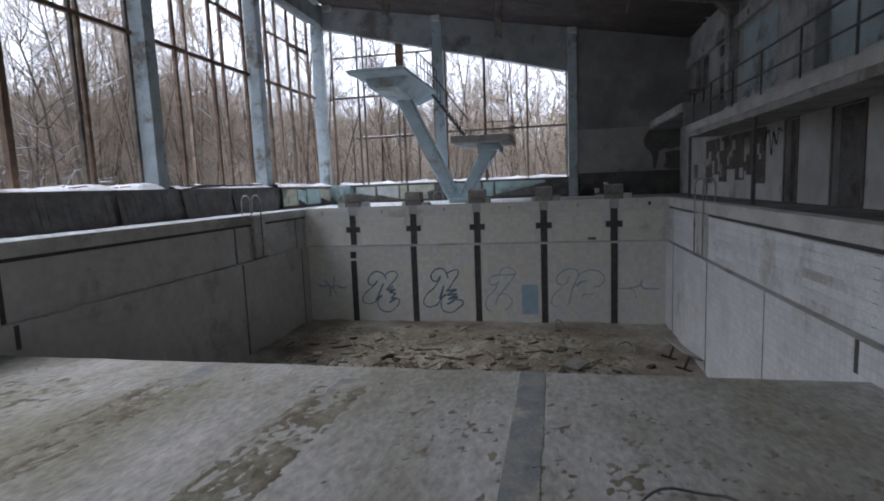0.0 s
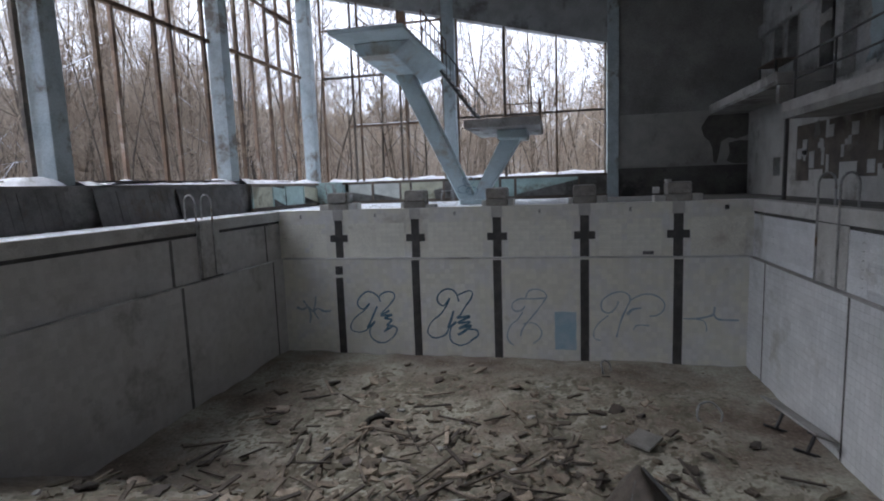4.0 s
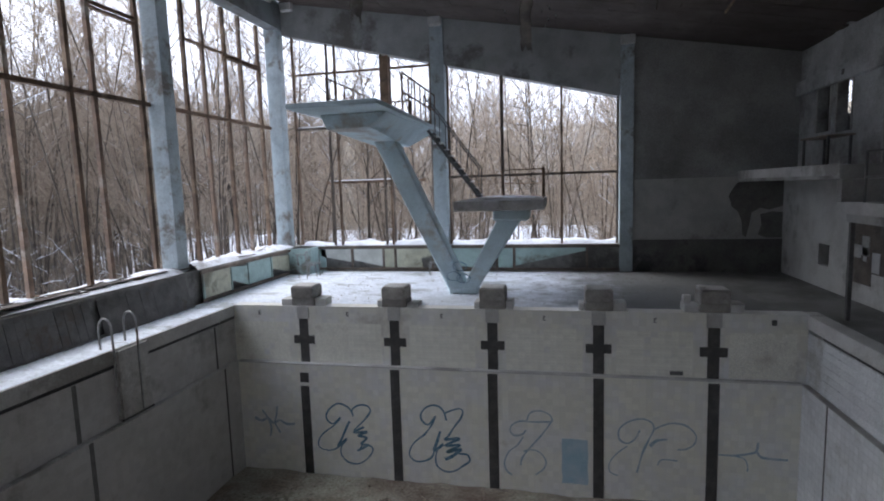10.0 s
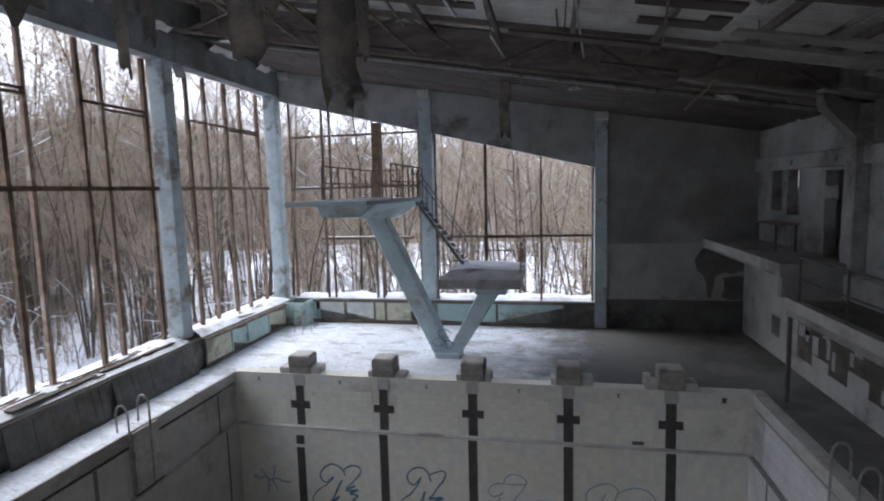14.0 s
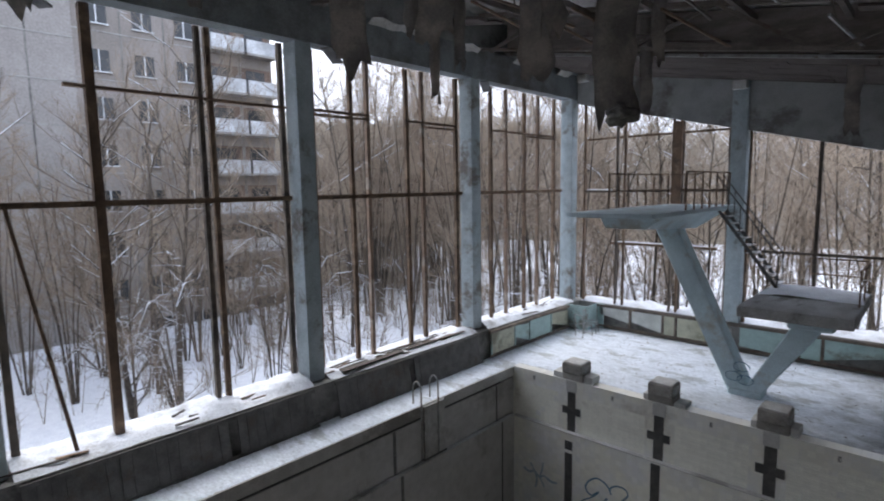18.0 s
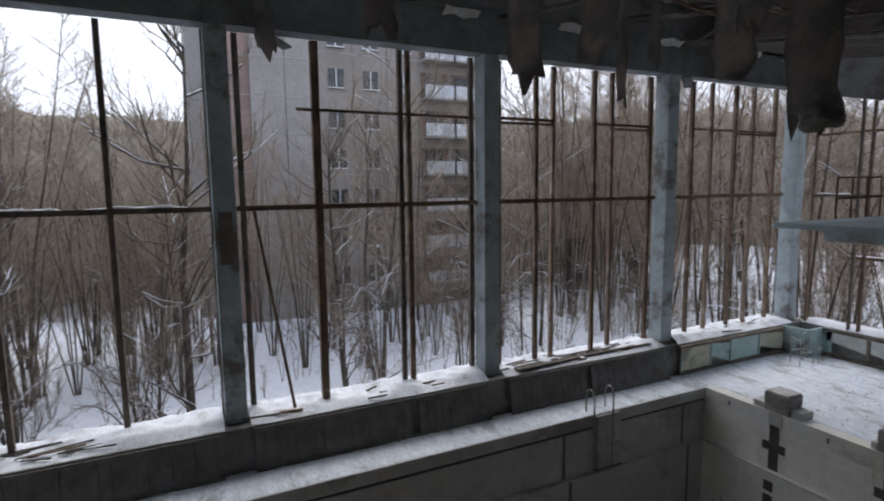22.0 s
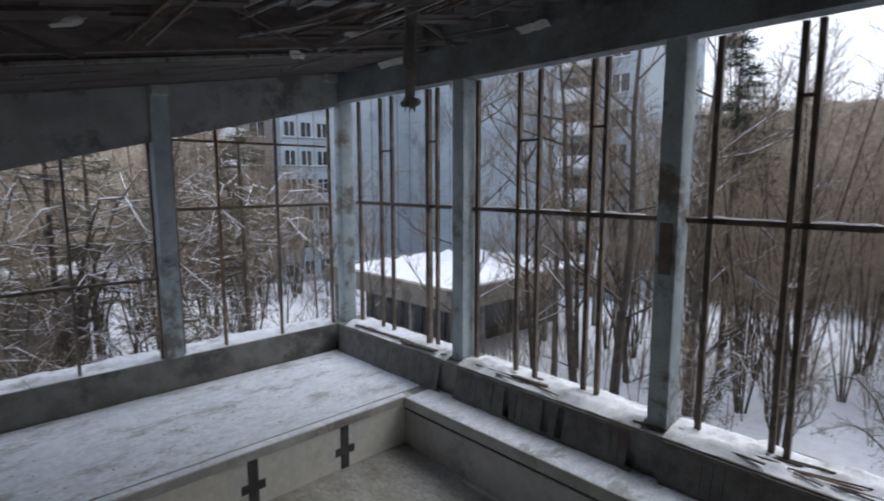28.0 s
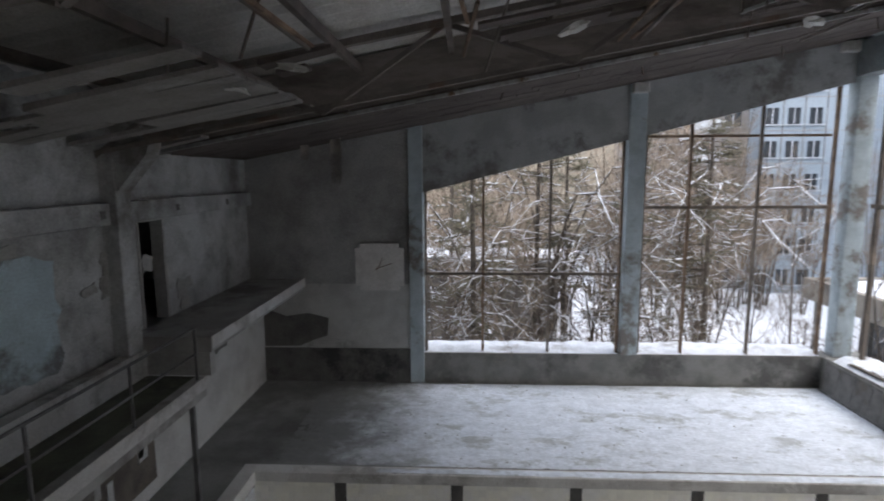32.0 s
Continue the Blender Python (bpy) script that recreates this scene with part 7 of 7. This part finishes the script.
t = thing("annex_building", "low annex with a snowy flat roof, tan fascia and dark openings", "building")
part("wall", boxes((-33.6, -22.6, -25.0, -16.4, LOW - 0.5, -0.8)), M_annex, t)
for k in range(4):
    part("opening", boxes((-22.598, -22.55, -24.6 + 2.1 * k, -23.0 + 2.1 * k, LOW + 0.4, -1.1)), M_window, t)
    part("opening", boxes((-33.2 + 2.7 * k, -31.2 + 2.7 * k, -16.398, -16.35, LOW + 0.4, -1.1)), M_window, t)
part("roof", boxes((-35, -19.8, -25.6, -13.3, -0.79, 0.05)), M_sill, t)
for x0, x1, y0, y1 in ((-35.1, -19.7, -13.6, -13.2), (-20.1, -19.7, -25.7, -13.61), (-35.1, -20.11, -25.7, -25.3)):
    part("fascia", boxes((x0, x1, y0, y1, -0.82, 0.36), bevel=0.02), M_annexfascia, t, "tan plastered roof edge")
part("snow", snow_strip(-35.0, -20.15, -25.3, -13.65, 0.06, 0.38, 40, 40, 3), M_snow, t, "thick snow on the roof")
for x in (-34.5, -31.5, -28.5, -25.5, -22.5, -20.2):
    part("canopy_post", boxes((x - 0.12, x + 0.12, -13.7, -13.46, LOW - 0.5, -0.795)), M_sill, t)
for y in (-17.0, -21.0, -25.0):
    part("canopy_post", boxes((-20.3, -20.06, y - 0.12, y + 0.12, LOW - 0.5, -0.795)), M_sill, t)

t = thing("garden_shed", "low dark shed with a snow-covered roof behind the saplings", "building")
part("wall", boxes((-6, 4, -31, -27, LOW - 0.5, 0.9)), M_annex, t)
part("roof", boxes((-6.3, 4.3, -31.3, -26.7, 0.904, 1.1)), M_sill, t)
part("snow", snow_strip(-6.3, 4.3, -31.3, -26.7, 1.1, 0.4, 40, 16, 8), M_snow, t, "thick snow on the roof")

# tall leaning trees and a pine close to the long windows
big = tree_template(12, 18, 0.42, 18, 0.3)
big.matrix_basis = pose(-18, -4.35, LOW - 0.3, 8.5, 0, 0)
for x, y, rx, rz, s in ((-17.6, -2.9, -4, 80, 1.0), (-23, -9, 3, 130, 0.9), (-17.2, -10.6, 5, 300, 0.8), (-19.5, -7.6, -3, 250, 0.7), (-28, 6.5, 2, 160, 0.6), (-33, 15.3, 0, 20, 0.75), (-28.2, 16, 3, 280, 0.75), (-25.7, -9.4, 4, 100, 0.8), (-25.9, -6.5, -4, 210, 0.8)):
    ob = copy_thing(big, pose(x, y, LOW - 0.3, rx, 0, rz))
    ob.scale = (s, s, s)
# dark low-branched trees with snow along their boughs, close to the long windows
low = tree_template(13, 15.5, 0.42, 26, 0.8, (0.24, 0.28, 0.26, 0.22), M_darktwig)
low.matrix_basis = pose(-21, 6.9, LOW - 0.3, 0, 0, 30)
for x, y, rx, rz, s in ((-25.5, 14.0, -3, 150, 0.75), (-22.5, 1.2, 4, 260, 0.6), (-24.2, -2.7, 2, 200, 1.05), (-23.0, 20.5, 0, 80, 0.6)):
    ob = copy_thing(low, pose(x, y, LOW - 0.3, rx, 0, rz))
    ob.scale = (s, s, s)
for x, y, rx, ry, rz, s in ((1.2, -16, 8, -24, 0, 0.9), (-3.6, -14.2, 0, 30, 60, 0.6), (-8.6, -14.8, 0, -20, 120, 0.7), (-5.6, -18, 0, 10, 200, 1.0), (-13, -15.4, 6, 0, 310, 0.8), (-15.5, -14, 0, 0, 30, 0.7), (-1.5, -20, 0, -8, 90, 1.1), (-10.5, -21, 0, 0, 150, 1.1)):
    ob = copy_thing(TREES[7], pose(x, y, LOW - 0.3, rx, ry, rz))
    ob.scale = (s, s, s)


def pine(x, y, height, bare, spread, needles, label, rz=0, snowy=False):
    t = thing("pine_tree", label, "tree", "pines outside", pose(x, y, LOW - 0.3, 0, 0, rz))
    bt, bc, bs = bmesh.new(), bmesh.new(), bmesh.new()
    stick(bt, Vector((0, 0, 0)), Vector((0.2, 0.1, height)), 0.34, 0.08, 7)
    q = random.Random(int(x * 10 + y))
    for k in range(70):
        z = q.uniform(bare, height - 0.4)
        a, ln = q.uniform(0, 6.283), (height + 1 - z) / (height - bare) * spread * q.uniform(0.5, 1.0)
        p = Vector((0.2 * z / height, 0.1 * z / height, z))
        e = p + Vector((math.cos(a) * ln, math.sin(a) * ln, q.uniform(-0.3, 0.3) * ln))
        stick(bt, p, e, 0.06, 0.02)
        if snowy and k % 2:
            m = p.lerp(e, 0.4)
            for j in range(4):
                u = m.lerp(e, j / 4) + Vector((q.uniform(-0.08, 0.08), q.uniform(-0.08, 0.08), 0.05))
                stick(bs, u, u + (e - m) * 0.22 + Vector((0, 0, q.uniform(-0.05, 0.05))), q.uniform(0.04, 0.09), 0.03)
        for j in range(46):
            b = p.lerp(e, q.uniform(0.3, 1.0)) + Vector((q.uniform(-0.28, 0.28), q.uniform(-0.28, 0.28), q.uniform(-0.16, 0.1)))
            spike(bc, b, b + Vector((q.uniform(-1, 1), q.uniform(-1, 1), q.uniform(-0.6, 0.8))) * 0.26, 0.045)
    part("trunk", bt, M_bark, t)
    part("crown", bc, needles, t)
    if snowy:
        tagged(part("snow", bs, M_snow, t, "snow lying on the boughs"), kind="stuff")


pine(-27, -2.4, 17, 10, 2.8, M_needle, "dark green pine with a bare lower trunk")
for k, (x, y, h, bare) in enumerate(((-0.8, -15.6, 15, 4.5), (-7.4, -17.5, 16, 4), (2.6, -19, 15, 3), (-3.8, -20.5, 17, 5), (-11.6, -19.5, 15, 5), (5.5, -16.5, 14, 3), (-6, -25, 17, 4), (0.5, -24, 16, 4))):
    pine(x, y, h, bare, 2.9, M_pine, "brown-green snowy pine close behind the gable windows", 70 * k, True)

# ---- wall tiles of the pool end, each a little proud of its joint ----
q = random.Random(41)
TILE = []
for k in range(3):
    me = bpy.data.meshes.new("wall_tile")
    bm = bmesh.new()
    box(bm, 0.003, 0.147, -0.004 - 0.0012 * k, -0.001, 0.003, 0.147)
    bm.to_mesh(me)
    bm.free()
    me.materials.append(M_endtile)
    TILE.append(me)
wall = bpy.data.objects["wall_pool_north"]
rest = bmesh.new()
for j in range(7):
    for k in range(90):
        x, z = PX0 + 0.1 + 0.15 * k, LEDGE + 0.05 + 0.15 * j
        if any(x + 0.15 > c - 0.3 and x < c + 0.3 for c in LANES) or q.random() < 0.03:
            continue
        if -6.6 < x < 2.1:
            ob = new("wall_tile", TILE[q.randrange(3)])
            ob.parent = wall
            ob.matrix_basis = pose(x, PY1, z, q.uniform(-0.6, 0.6), 0, q.uniform(-0.6, 0.6))
        else:
            box(rest, x + 0.003, x + 0.147, PY1 - 0.004 - 0.0012 * q.randrange(3), PY1 - 0.001, z + 0.003, z + 0.147)
tagged(link_mesh("wall_tile", rest, M_endtile, wall), kind="stuff")
